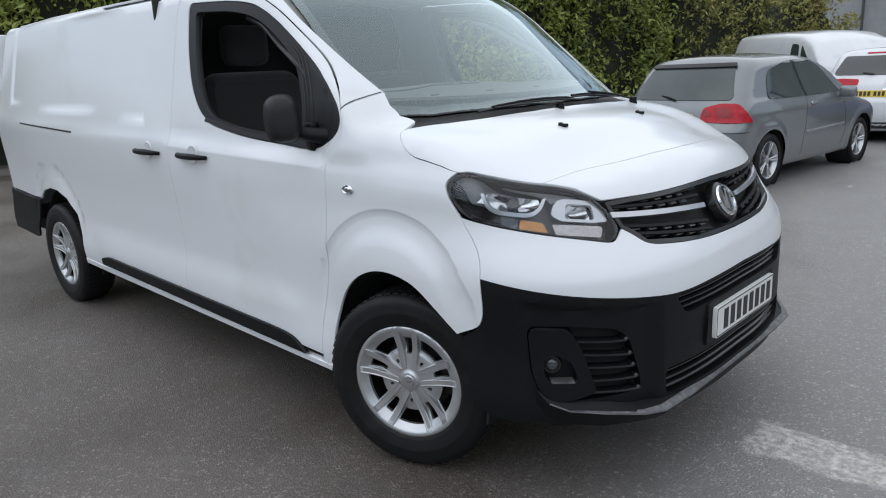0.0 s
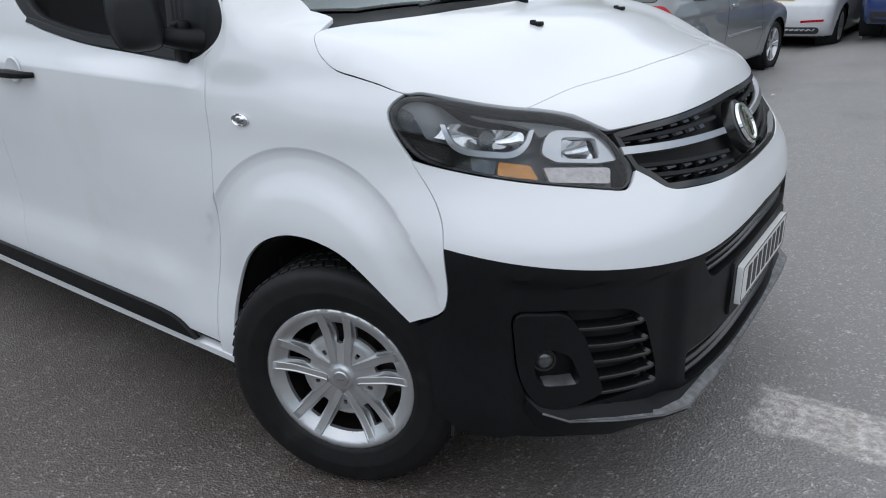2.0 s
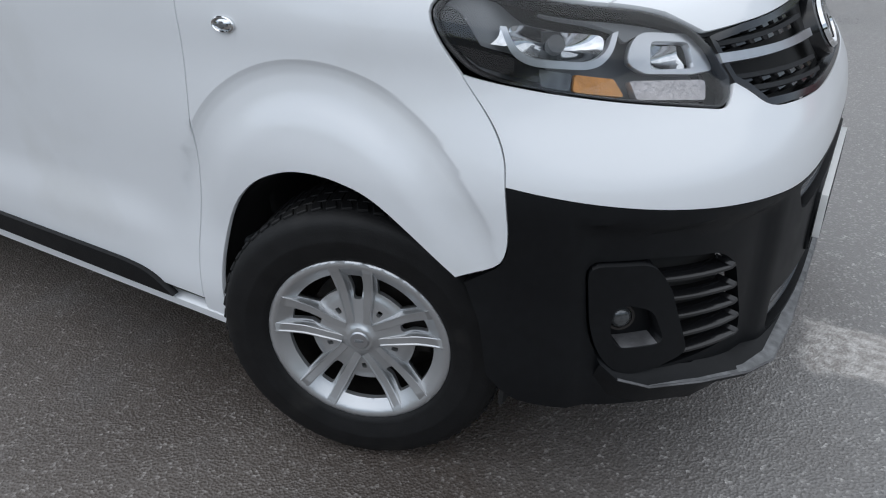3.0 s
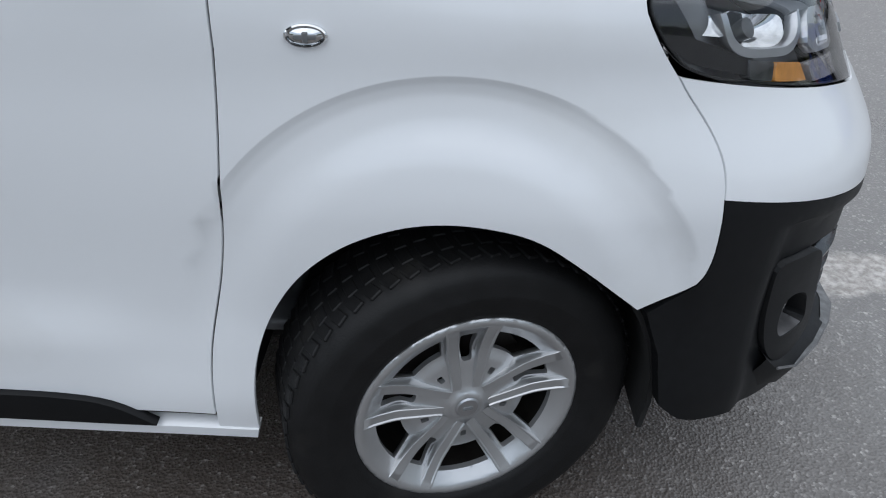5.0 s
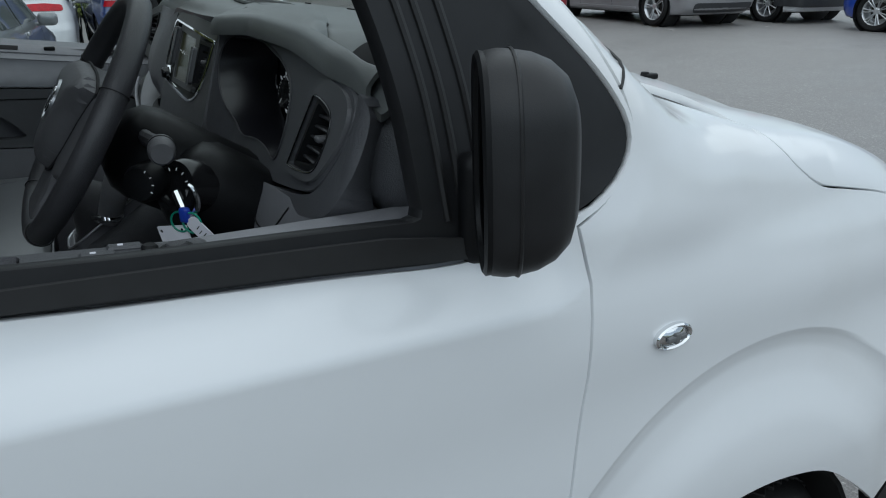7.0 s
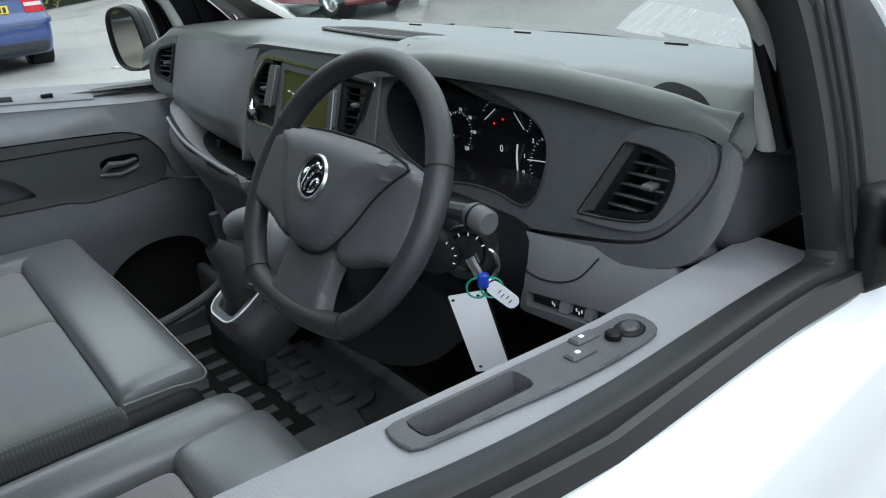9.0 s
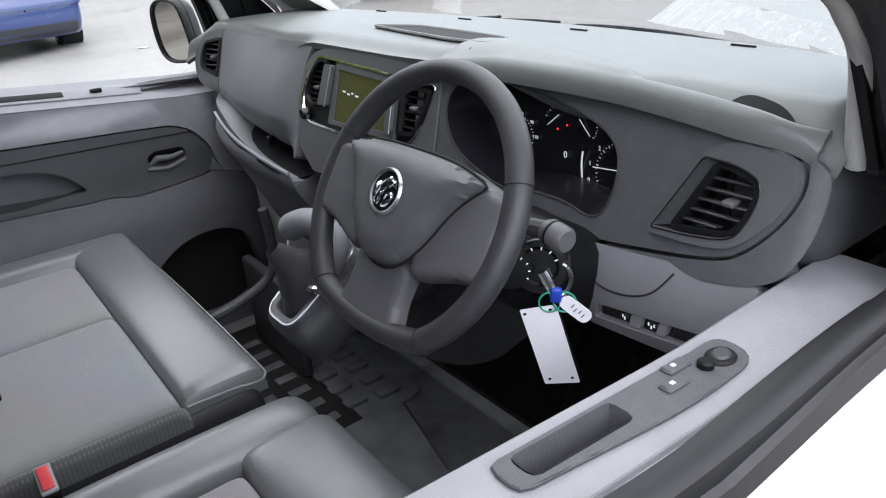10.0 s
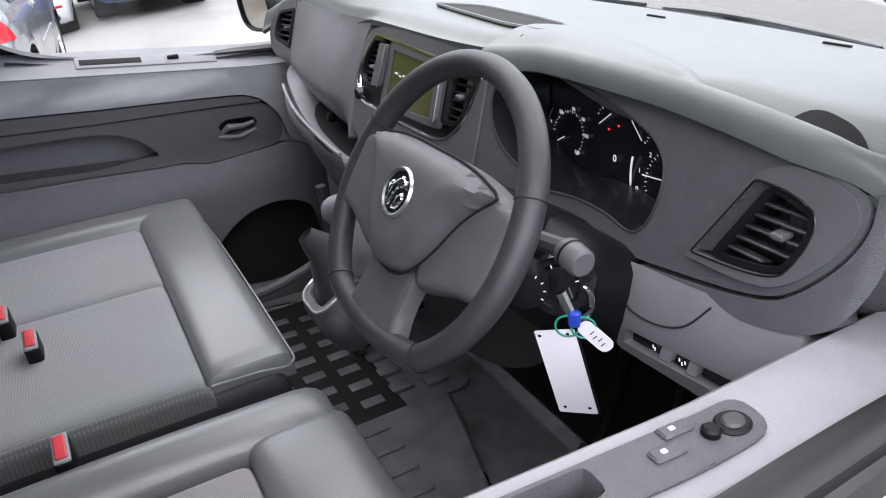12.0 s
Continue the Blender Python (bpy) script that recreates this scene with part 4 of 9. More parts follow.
def grille_row(z0, z1, lo):
    """One slat from the lamp to the badge, and its twin."""
    for s in (0, 1):
        pts = [(lo, z0[0]), (MID - BADGE_U, z0[1]), (MID - BADGE_U, z1[1]), (lo + 0.006, z1[0])]
        pts = [(over(u), z) if s else (u, z) for u, z in pts]
        yield loop(pts, 0.03)


def ramp(a, b, u, lo):
    return a + (b - a) * (u - lo) / (MID - BADGE_U - lo)


for a, b, h, lo in ((1.002, 0.993, 0.008, 0.722), (0.984, 0.970, 0.008, 0.735), (0.925, 0.888, 0.008, 0.80), (0.901, 0.863, 0.008, 0.84)):
    for line in grille_row((a, b), (a - h, b - h), lo):
        part("slat", panel(line, wrap, normals, (), 0.03, 0.0, 0.03, -0.010), PLASTIC_BLACK, grille)
for line in grille_row((0.962, 0.936), (0.946, 0.921), 0.757):
    part("bar", panel(line, wrap, normals, (), 0.02, 0.0, 0.02, 0.002), SILVER, grille, "satin silver bar")
for a, b, lo in ((0.996, 0.982, 0.74), (0.978, 0.957, 0.755), (0.916, 0.878, 0.82), (0.894, 0.854, 0.87)):
    for k in range(6):
        u = lo + 0.03 + k * 0.072
        if u > MID - BADGE_U - 0.03:
            continue
        z = ramp(a, b, u, lo)
        for s in (0, 1):
            pts = [(u - 0.012, z - 0.006), (u + 0.022, z - 0.006), (u + 0.012, z + 0.006), (u - 0.02, z + 0.006)]
            pts = [(over(p), q) if s else (p, q) for p, q in pts]
            part("block", panel(np.array(pts), wrap, normals, (), 0.05, 0.0, 0.03, -0.018), PLASTIC_GLOSS, grille)


def on_skin(u, z, lift=0.0):
    """A frame on the flank or front, its z axis outward and its y axis up."""
    p = wrap([(u, z)])[0]
    n = Vector(normals(np.array([p]))[0])
    right = Vector((0, 0, 1)).cross(n).normalized()
    up = n.cross(right)
    m = Matrix((right, up, n)).transposed().to_4x4()
    m.translation = Vector(p) + n * lift
    return m


bm_ = on_skin(MID, 0.918, 0.0)
badge = new("badge")
badge.parent = grille
badge["label"] = "round chrome badge on a dark disc"
badge.matrix_basis = bm_
part("badge_disc", lathe([(0, 0.012), (0.055, 0.012), (0.072, 0.006), (0.078, -0.02)], 40), PLASTIC_GLOSS, badge)
part("badge_ring", lathe([(0.048, 0.012), (0.050, 0.020), (0.057, 0.020), (0.060, 0.012)], 40), CHROME, badge)
part("badge_mark", merge(prism(loop([(-0.03, -0.03), (-0.012, -0.034), (0.016, 0.03), (0.034, 0.034), (0.012, 0.04), (-0.004, 0.02)], 0.01), 0.010, 0.018), prism(loop([(0.005, -0.04), (0.02, -0.036), (0.034, 0.01), (0.025, 0.016)], 0.01), 0.010, 0.018)), CHROME, badge)

# lower grilles
for nm, zs, lo, hi, lift in (("lower_grille", ((0.682, 0.690), (0.662, 0.668), (0.642, 0.647)), 0.935, 0.0, -0.012), ("bottom_grille", ((0.438, 0.447), (0.410, 0.417), (0.382, 0.388)), 0.885, 0.0, -0.012)):
    box_ = LOWER_GRILLE if nm == "lower_grille" else BOTTOM_GRILLE
    g = new(nm)
    g.parent = van
    part("grille_back", panel(loop(box_, 0.02), wrap, normals, (), 0.04, -0.01, 0.002, -0.06), UNDER, g)
    for a, b in zs:
        pts = [(lo, a), (MID, b), (over(lo), a), (over(lo), a - 0.005), (MID, b - 0.005), (lo, a - 0.005)]
        part("slat", panel(loop(pts, 0.03), wrap, normals, (), 0.03, 0.0, 0.035, lift), PLASTIC_GLOSS, g)
plate = new("number_plate")
plate.parent = van
plate["label"] = "white number plate with black writing"
plate.matrix_basis = on_skin(MID, 0.548, 0.012)
part("plate_board", prism(loop([(-0.26, -0.0555, 0.01), (0.26, -0.0555, 0.01), (0.26, 0.0555, 0.01), (-0.26, 0.0555, 0.01)], 0.02), -0.012, 0.003, bevel=0.001), PLATE, plate)
for k in range(8):
    part("writing_bar", prism(loop([(-0.2 + k * 0.056, -0.036), (-0.2 + k * 0.056 + 0.036, -0.036), (-0.2 + k * 0.056 + 0.036, 0.036), (-0.2 + k * 0.056, 0.036)], 0.05), 0.003, 0.0042), INK, plate)
part("plate_rim", prism(loop([(-0.257, -0.0525, 0.01), (0.257, -0.0525, 0.01), (0.257, 0.0525, 0.01), (-0.257, 0.0525, 0.01)], 0.02), 0.003, 0.0036, [loop([(-0.253, -0.0485, 0.01), (0.253, -0.0485, 0.01), (0.253, 0.0485, 0.01), (-0.253, 0.0485, 0.01)], 0.02)]), INK, plate)
part("plate_bracket", prism(loop([(-0.30, -0.075, 0.02), (0.30, -0.075, 0.02), (0.29, 0.075, 0.02), (-0.29, 0.075, 0.02)], 0.02), -0.04, -0.013, bevel=0.004), PLASTIC_BLACK, plate)

# fog lamp pockets
for s in (1, -1):
    f = new("fog_lamp_pocket")
    f.parent = van
    f["label"] = "black fog lamp pocket with slats"
    flip = (lambda g: g) if s == 1 else mirrored
    bez = [(0.485, 0.638, 0.03), (0.598, 0.636, 0.03), (0.634, 0.572), (0.680, 0.424, 0.02), (0.600, 0.398, 0.05), (0.54, 0.404, 0.04), (0.498, 0.474, 0.06)]
    part("pocket_back", flip(panel(loop(SCOOP, 0.015), wrap, normals, (), 0.04, -0.012, 0.002, -0.075)), UNDER, f)
    cup = [(0.534, 0.545, 0.015), (0.560, 0.553, 0.02), (0.604, 0.534, 0.02), (0.627, 0.470, 0.012), (0.617, 0.457, 0.01), (0.545, 0.459, 0.015), (0.529, 0.492, 0.02)]
    part("bezel", flip(panel(loop(bez, 0.012), wrap, normals, [loop(cup, 0.008)], 0.02, 0.0, 0.05, -0.006)), PLASTIC_BLACK, f, "fog lamp surround")
    part("cup", flip(panel(offset(loop(cup, 0.008), -0.004), wrap, normals, (), 0.02, 0.0, 0.002, -0.050)), PLASTIC_BLACK, f)
    part("cup_floor", flip(sheet(lambda u, d: tuple(wrap([(u, 0.460 + 0.10 * d)])[0] + normals(wrap([(u, 0.46)]))[0] * (-0.008 - d)), np.linspace(0.545, 0.617, 6), (0.0, 0.02, 0.042), 0.002)), SCUFF, f)
    g = lathe([(0, 0.014), (0.012, 0.013), (0.020, 0.008), (0.024, 0.0), (0.026, -0.02)], 24)
    fm = on_skin(0.552, 0.516, -0.032)
    part("fog_lamp", flip(moved(g, fm)), FOG_LENS, f, "small clear fog lamp")
    part("fog_rim", flip(moved(lathe([(0.022, -0.01), (0.023, 0.006), (0.028, 0.006), (0.030, -0.01)], 24), fm)), STEEL_DARK, f)
    for k, (u0, z0, u1, z1) in enumerate(((0.632, 0.594, 0.775, 0.580), (0.647, 0.550, 0.789, 0.531), (0.657, 0.508, 0.800, 0.490), (0.668, 0.463, 0.812, 0.450), (0.682, 0.423, 0.821, 0.407))):
        um, zm = (u0 + u1) / 2 + 0.02, (z0 + z1) / 2 - 0.003
        pts = [(u0 - 0.02, z0 + 0.001), (um, zm), (u1 - 0.006, z1 + 0.001), (u1, z1 + 0.008), (u1 + 0.004, z1), (u1 - 0.006, z1 - 0.004), (um, zm - 0.005), (u0 - 0.02, z0 - 0.004)]
        part("slat", flip(panel(loop(pts, 0.03), wrap, normals, (), 0.03, 0.0, 0.045, -0.012)), PLASTIC_GLOSS, f)

# side repeater, handles, jets, wipers
for s in (1, -1):
    flip = (lambda g: g) if s == 1 else mirrored
    rp = new("side_repeater")
    rp.parent = van
    rp["label"] = "small oval clear side repeater"
    rm = on_skin(-0.231, 1.019, 0.0)
    part("repeater_rim", flip(moved(prism(circle(0.029, 32, squash=0.56), -0.002, 0.007, [circle(0.024, 32, squash=0.52)], bevel=0.002), rm)), CHROME, rp)
    part("repeater_lens", flip(moved((lathe([(0, 0.009), (0.014, 0.007), (0.025, 0.002), (0.025, 0)], 32)[0] * (1, 0.52, 1), lathe([(0, 0.009), (0.014, 0.007), (0.025, 0.002), (0.025, 0)], 32)[1]), rm)), REFLECTOR, rp)
    part("repeater_bulb", flip(moved(merge(rbox(0.030, 0.006, 0.004, 0.001, (0, 0, 0.009)), rbox(0.008, 0.014, 0.005, 0.002, (0, 0, 0.009))), rm)), LAMP_GREY, rp)
    for u in (-1.29, -1.73):
        dh = new("door_handle")
        dh.parent = van
        hm = on_skin(u, 1.09, 0.0)
        grip = spline([(-0.115, 0.0, 0.0), (-0.10, 0.0, 0.022), (-0.05, 0.0, 0.035), (0.04, 0.0, 0.036), (0.10, -0.002, 0.024), (0.118, -0.004, 0.0)], 6)
        part("handle_grip", flip(moved(tube(grip, np.interp(np.linspace(0, 1, len(grip)), [0, 0.15, 0.6, 1], [0.008, 0.013, 0.015, 0.008]), 10), hm)), PLASTIC_BLACK, dh, "black grip")
        cupg = lathe([(0, -0.004), (0.03, 0.001), (0.038, 0.003), (0.043, 0.0)], 28)
        part("handle_cup", flip(moved((cupg[0] * (1.1, 1.0, 1), cupg[1]), hm @ Matrix.Translation((0.0, 0.008, 0.002)))), PAINT_WHITE, dh)
for y in (-0.30, 0.27):
    p = drape([(0.27, y)])[0]
    part("washer_jet", merge(rbox(0.034, 0.022, 0.012, 0.004, (p[0], p[1], p[2] + 0.003)), rbox(0.014, 0.014, 0.014, 0.003, (p[0] - 0.012, p[1], p[2] + 0.006))), PLASTIC_BLACK, van)


def wiper(x0, y0, x1, y1, bx0, by0, bx1, by1):
    w = new("wiper")
    w.parent = van
    a, b = drape([(x0, y0), (x1, y1)])
    up = np.array([0, 0, 0.020])
    part("wiper_pivot", lathe([(0, 0.045), (0.016, 0.04), (0.02, 0.0)], 16), PLASTIC_BLACK, w, m=Matrix.Translation(a - (0, 0, 0.015)))
    part("wiper_arm", tube(spline([a + up * 0.8, (a + b) / 2 + up * 1.3, b + up], 6), 0.0065, 8, flat=0.6), PLASTIC_BLACK, w)
    ts = np.linspace(0, 1, 9)
    pts = drape(np.c_[bx0 + (bx1 - bx0) * ts, by0 + (by1 - by0) * ts]) + (0, 0, 0.007)
    part("wiper_blade", tube(pts, 0.0045, 6), RUBBER_SEAL, w)
    part("blade_spine", tube(pts[1:-1] + (0, 0, 0.008), 0.0045, 6), PLASTIC_BLACK, w)


wiper(0.085, -0.05, 0.03, -0.40, 0.005, -0.47, 0.045, 0.16)
wiper(0.055, 0.60, 0.0, 0.30, -0.03, 0.62, 0.035, 0.05)


# wheels
def wheel_geo():
    tyre = [(0.208, 0.085), (0.218, 0.096), (0.229, 0.1018), (0.2315, 0.1018), (0.233, 0.1025), (0.262, 0.1068), (0.266, 0.1078), (0.270, 0.1070), (0.288, 0.1060), (0.301, 0.104), (0.313, 0.100), (0.3265, 0.082), (0.3305, 0.05), (0.3305, -0.05), (0.3265, -0.082), (0.313, -0.10), (0.25, -0.105), (0.205, -0.085)]
    return lathe(tyre, 72)


def wheel(name, m, label):
    w = new(name)
    w.parent = van
    w["label"] = label
    w.matrix_basis = m
    part("tyre", wheel_geo(), RUBBER, w, "black tyre with road dust")
    tread = []
    for k in range(60):
        a = 2 * math.pi * k / 60
        for h, tilt in ((0.062, 0.35), (-0.062, -0.35), (0.022, 0.1), (-0.022, -0.1)):
            tread.append(moved(rbox(0.007, 0.0235, 0.036, 0.002, (0.3290, 0, 0), k=1), Matrix.Rotation(a + tilt * 0.03, 4, "Z") @ Matrix.Translation((0, 0, h)) @ Matrix.Rotation(tilt, 4, "X")))
    part("tread", merge(*tread), RUBBER, w)
    part("rim_well", lathe([(0.205, 0.085), (0.20, 0.05), (0.195, -0.08), (0, -0.06)], 48), STEEL_DARK, w)
    part("brake_disc", lathe([(0.06, 0.0), (0.14, 0.0), (0.142, -0.01)], 40), STEEL_DARK, w)
    # trim: five double spokes cut from one dished cover
    def trim_z(v):
        r = np.hypot(v[:, 0], v[:, 1])
        return curve(r, [0.0, 0.03, 0.036, 0.07, 0.105, 0.122, 0.165, 0.185, 0.204, 0.2135, 0.217], [0.080, 0.080, 0.074, 0.068, 0.063, 0.056, 0.070, 0.084, 0.096, 0.094, 0.084])
    holes = []
    for k in range(5):
        a = math.pi / 2 + 2 * math.pi * k / 5
        ca, sa = math.cos(a), math.sin(a)
        slot = loop([(0.100, -0.009, 0.006), (0.100, 0.009, 0.006), (0.166, 0.0165, 0.006), (0.166, -0.0165, 0.006)], 0.008)
        holes.append(slot @ np.array([[ca, sa], [-sa, ca]]))
        b = a + math.pi / 5
        lo_ = math.pi / 5 - math.asin(0.046 / 0.124)
        hi_ = math.pi / 5 - math.asin(0.053 / 0.172)
        arc = [(0.124 * math.cos(b + t), 0.124 * math.sin(b + t)) for t in np.linspace(-lo_, lo_, 7)] + [(0.172 * math.cos(b + t), 0.172 * math.sin(b + t)) for t in np.linspace(hi_, -hi_, 11)]
        holes.append(np.array(arc))
        cb, sb = math.cos(b), math.sin(b)
        holes.append(loop([(0.074, -0.005, 0.003), (0.074, 0.005, 0.003), (0.089, 0.006, 0.003), (0.089, -0.006, 0.003)], 0.004) @ np.array([[cb, sb], [-sb, cb]]))
    rings = [circle(r_, int(r_ * 520)) for r_ in (0.033, 0.060, 0.207, 0.2135)]
    v2, f2 = cut(circle(0.2165, 120), holes, 0.007, rings)
    v3 = np.c_[v2, trim_z(v2)]
    part("wheel_trim", solid(v3, [tuple(t) for t in f2], np.tile([0.0, 0, 1.0], (len(v3), 1)), 0.012), ALLOY, w, "silver plastic wheel trim", angle=50)
    # each spoke: a flat-topped bar with a raised outer edge, running out into the rim
    for k in range(5):
        a = math.pi / 2 + 2 * math.pi * k / 5
        for sd in (-1, 1):
            al = np.linspace(0.040, 0.203, 22)
            mid_ = 0.0195 + 0.0215 * np.clip((al - 0.05) / 0.16, 0, 1)
            hw_ = 0.0105 + 0.0035 * np.clip((al - 0.05) / 0.16, 0, 1)
            zb = curve(al, [0.04, 0.07, 0.12, 0.165, 0.19, 0.203], [0.072, 0.073, 0.074, 0.083, 0.092, 0.0955])
            rows_ = []
            for q, h in ((-1.0, -0.016), (-0.92, -0.001), (-0.80, 0.0005), (0.55, 0.0010), (0.72, 0.0036), (0.90, 0.0036), (1.0, 0.0010), (1.06, -0.018)):
                fade = np.clip((0.205 - al) / 0.02, 0, 1)
                rows_.append(np.c_[al, sd * (mid_ + hw_ * q), zb + np.where(h > 0, h * fade, h)])
            g_ = np.stack(rows_, 1)
            nv_ = g_.shape[1]
            pts_ = g_.reshape(-1, 3) @ np.array([[math.cos(a), math.sin(a), 0], [-math.sin(a), math.cos(a), 0], [0, 0, 1]])
            fs_ = [(p_ * nv_ + q_, (p_ + 1) * nv_ + q_, (p_ + 1) * nv_ + q_ + 1, p_ * nv_ + q_ + 1) for p_ in range(len(al) - 1) for q_ in range(nv_ - 1)]
            part("spoke", (pts_, fs_ if sd > 0 else [tuple(reversed(t)) for t in fs_]), ALLOY, w, angle=40)
    part("cap_badge", lathe([(0, 0.0835), (0.020, 0.0835), (0.0235, 0.081)], 28), SILVER, w)
    part("cap_mark", rbox(0.020, 0.008, 0.003, 0.001, (0, 0, 0.0835)), LAMP_GREY, w)
    part("brake_caliper", rbox(0.07, 0.12, 0.05, 0.01, (0.12, 0.0, 0.0)), STEEL_DARK, w)
    return w


STEER = 18.0
for s, wx in ((-1, WHEEL_F), (1, WHEEL_F), (-1, WHEEL_R), (1, WHEEL_R)):
    m = pose(wx, s * 0.83, HUB_Z) @ pose(0, 0, 0, 0, 0, STEER if wx == WHEEL_F else 0) @ pose(0, 0, 0, 90 if s == -1 else -90)
    wheel("wheel", m, "silver-trimmed road wheel" + (" steered to one side" if wx == WHEEL_F else ""))


# door mirrors
def door_mirror(s):
    mm = new("door_mirror")
    mm.parent = van
    mm["label"] = "large black plastic door mirror"
    flip = (lambda g: g) if s == 1 else mirrored
    # housing: rings from the glass (behind) to the rounded front
    c = np.array([-0.507, -0.992, 1.277]) if s == 1 else np.array([-0.565, -1.035, 1.305])
    back = Vector((-0.905, 0.425, -0.04)).normalized()
    right = Vector((0, 0, 1)).cross(back).normalized()
    up = back.cross(right)
    rings = []
    for d, sc in ((0.020, 0.92), (0.019, 0.955), (0.014, 0.985), (0.004, 1.0), (-0.006, 0.99), (-0.022, 0.955), (-0.036, 0.88), (-0.047, 0.76), (-0.053, 0.58), (-0.056, 0.30)):
        rings.append([(d, sc)])
    line = loop([(-0.074, -0.092, 0.05), (0.050, -0.098, 0.055), (0.067, -0.01, 0.1), (0.055, 0.080, 0.055), (-0.045, 0.086, 0.06), (-0.066, 0.02, 0.1)], 0.006)
    v, f, n = [], [], len(line)
    for (d, sc), in rings:
        for q in line:
            p = Vector(c) + right * float(q[0] * sc) + up * float(q[1] * sc) + back * d
            v.append(tuple(p))
    for i in range(len(rings) - 1):
        f += [(i * n + j, (i + 1) * n + j, (i + 1) * n + (j + 1) % n, i * n + (j + 1) % n) for j in range(n)]
    f.append(tuple(range((len(rings) - 1) * n + n - 1, (len(rings) - 1) * n - 1, -1)))
    part("mirror_housing", flip((np.array(v), f)), MIRROR_SHELL, mm)
    v = [tuple(Vector(c) + right * float(q[0] * 0.90) + up * float(q[1] * 0.92) + back * 0.013) for q in line]
    part("mirror_glass", flip((np.array(v), [tuple(range(n))])), MIRROR, mm, "mirror glass")
    part("mirror_rim", flip(tube([tuple(Vector(c) + right * float(q[0] * 0.93) + up * float(q[1] * 0.945) + back * 0.018) for q in line], 0.004, 6, closed=True)), PLASTIC_BLACK, mm)
    seam = [tuple(Vector(c) + right * float(q[0] * 0.991) + up * float(q[1] * 0.993) + back * -0.006) for q in line]
    part("cap_seam", flip(tube(seam, 0.0016, 5, closed=True)), RUBBER_SEAL, mm)
    arm = spline([(-0.395, -0.870, 1.200), (-0.425, -0.905, 1.206), tuple(c + (0.030, 0.052, -0.058))], 5)
    part("mirror_arm", flip(tube(arm, np.linspace(0.040, 0.027, len(arm)), 14, flat=0.85)), PLASTIC_BLACK, mm)
    foot = Matrix.Translation((-0.462, -0.892, 1.200)) @ Matrix.Rotation(-0.25, 4, "Z")
    part("mirror_foot", flip(rbox(0.062, 0.040, 0.110, 0.014, m=foot)), PLASTIC_BLACK, mm)
    return mm


door_mirror(1)
door_mirror(-1)

# ---- the cab ----
def face_panel(outline, depth_fn, axis, toward, holes=(), size=0.03, gap=0.0, depth=0.012, lift=0.0, grain=0.012):
    """A formed panel over a plane: two of the coordinates from the outline, the third from depth_fn; the panel faces 'toward' (+1 or -1) on that axis."""
    def full(uv):
        uv = np.asarray(uv, float)
        d = depth_fn(uv[:, 0], uv[:, 1])
        return np.c_[d, uv] if axis == 0 else (np.c_[uv[:, 0], d, uv[:, 1]] if axis == 1 else np.c_[uv, d])

    def normal(p):
        i, j = [(1, 2), (0, 2), (0, 1)][axis]
        u, v, e = p[:, i], p[:, j], 1e-3
        du = (depth_fn(u + e, v) - depth_fn(u - e, v)) / (2 * e)
        dv = (depth_fn(u, v + e) - depth_fn(u, v - e)) / (2 * e)
        n = np.zeros((len(p), 3))
        n[:, axis], n[:, i], n[:, j] = 1, -du, -dv
        n *= toward
        return n / np.linalg.norm(n, axis=1)[:, None]

    ring = loop(outline, grain) if not isinstance(outline, np.ndarray) else outline
    return panel(ring, full, normal, [loop(h, grain) if not isinstance(h, np.ndarray) else h for h in holes], size, gap, depth, lift)


def dome(outline, z0, height, soft, size=0.012, holes=(), base=None):
    """A cushion-like plate: flat in the middle, rounded to its outline."""
    v, f = cut(outline, holes, size)
    a = np.concatenate([outline, *holes])
    d = np.array([np.sqrt(np.min(np.sum((a - q) ** 2, 1))) for q in v])
    t = np.clip(d / soft, 0, 1)
    z = z0 + height * np.sqrt(1 - (1 - t) ** 2)
    k = len(v)
    top_ = np.c_[v, z]
    low = np.c_[v, np.full(k, z0 if base is None else base)]
    faces = [tuple(t_) for t_ in f] + [tuple(i + k for i in reversed(t_)) for t_ in f] + [(b, a_, a_ + k, b + k) for a_, b in rim_edges(f)]
    return np.concatenate([top_, low]), faces


# dashboard
dash = thing("dashboard", "dark grey moulded dashboard with vents and screen", "dashboard")
BASE_Y = [-0.82, -0.775, -0.68, -0.5, -0.3, -0.215, -0.05, 0.15, 0.3, 0.55, 0.70, 0.79, 0.83]
BASE_X = [-0.505, -0.560, -0.566, -0.556, -0.562, -0.598, -0.612, -0.612, -0.606, -0.588, -0.579, -0.598, -0.640]


def dash_x(y, z):
    x = curve(y, BASE_Y, BASE_X) + 0.32 * (z - 1.24)
    pad = step(0.20, 0.32, y) * step(0.70, 0.48, y)
    under = step(0.20, 0.28, y) * step(0.80, 0.70, y)
    return x - 0.024 * pad * np.sin(np.clip((z - 1.10) / 0.23, 0, 1) * math.pi) + 0.8 * under * np.maximum(1.188 - z, 0) ** 1.15


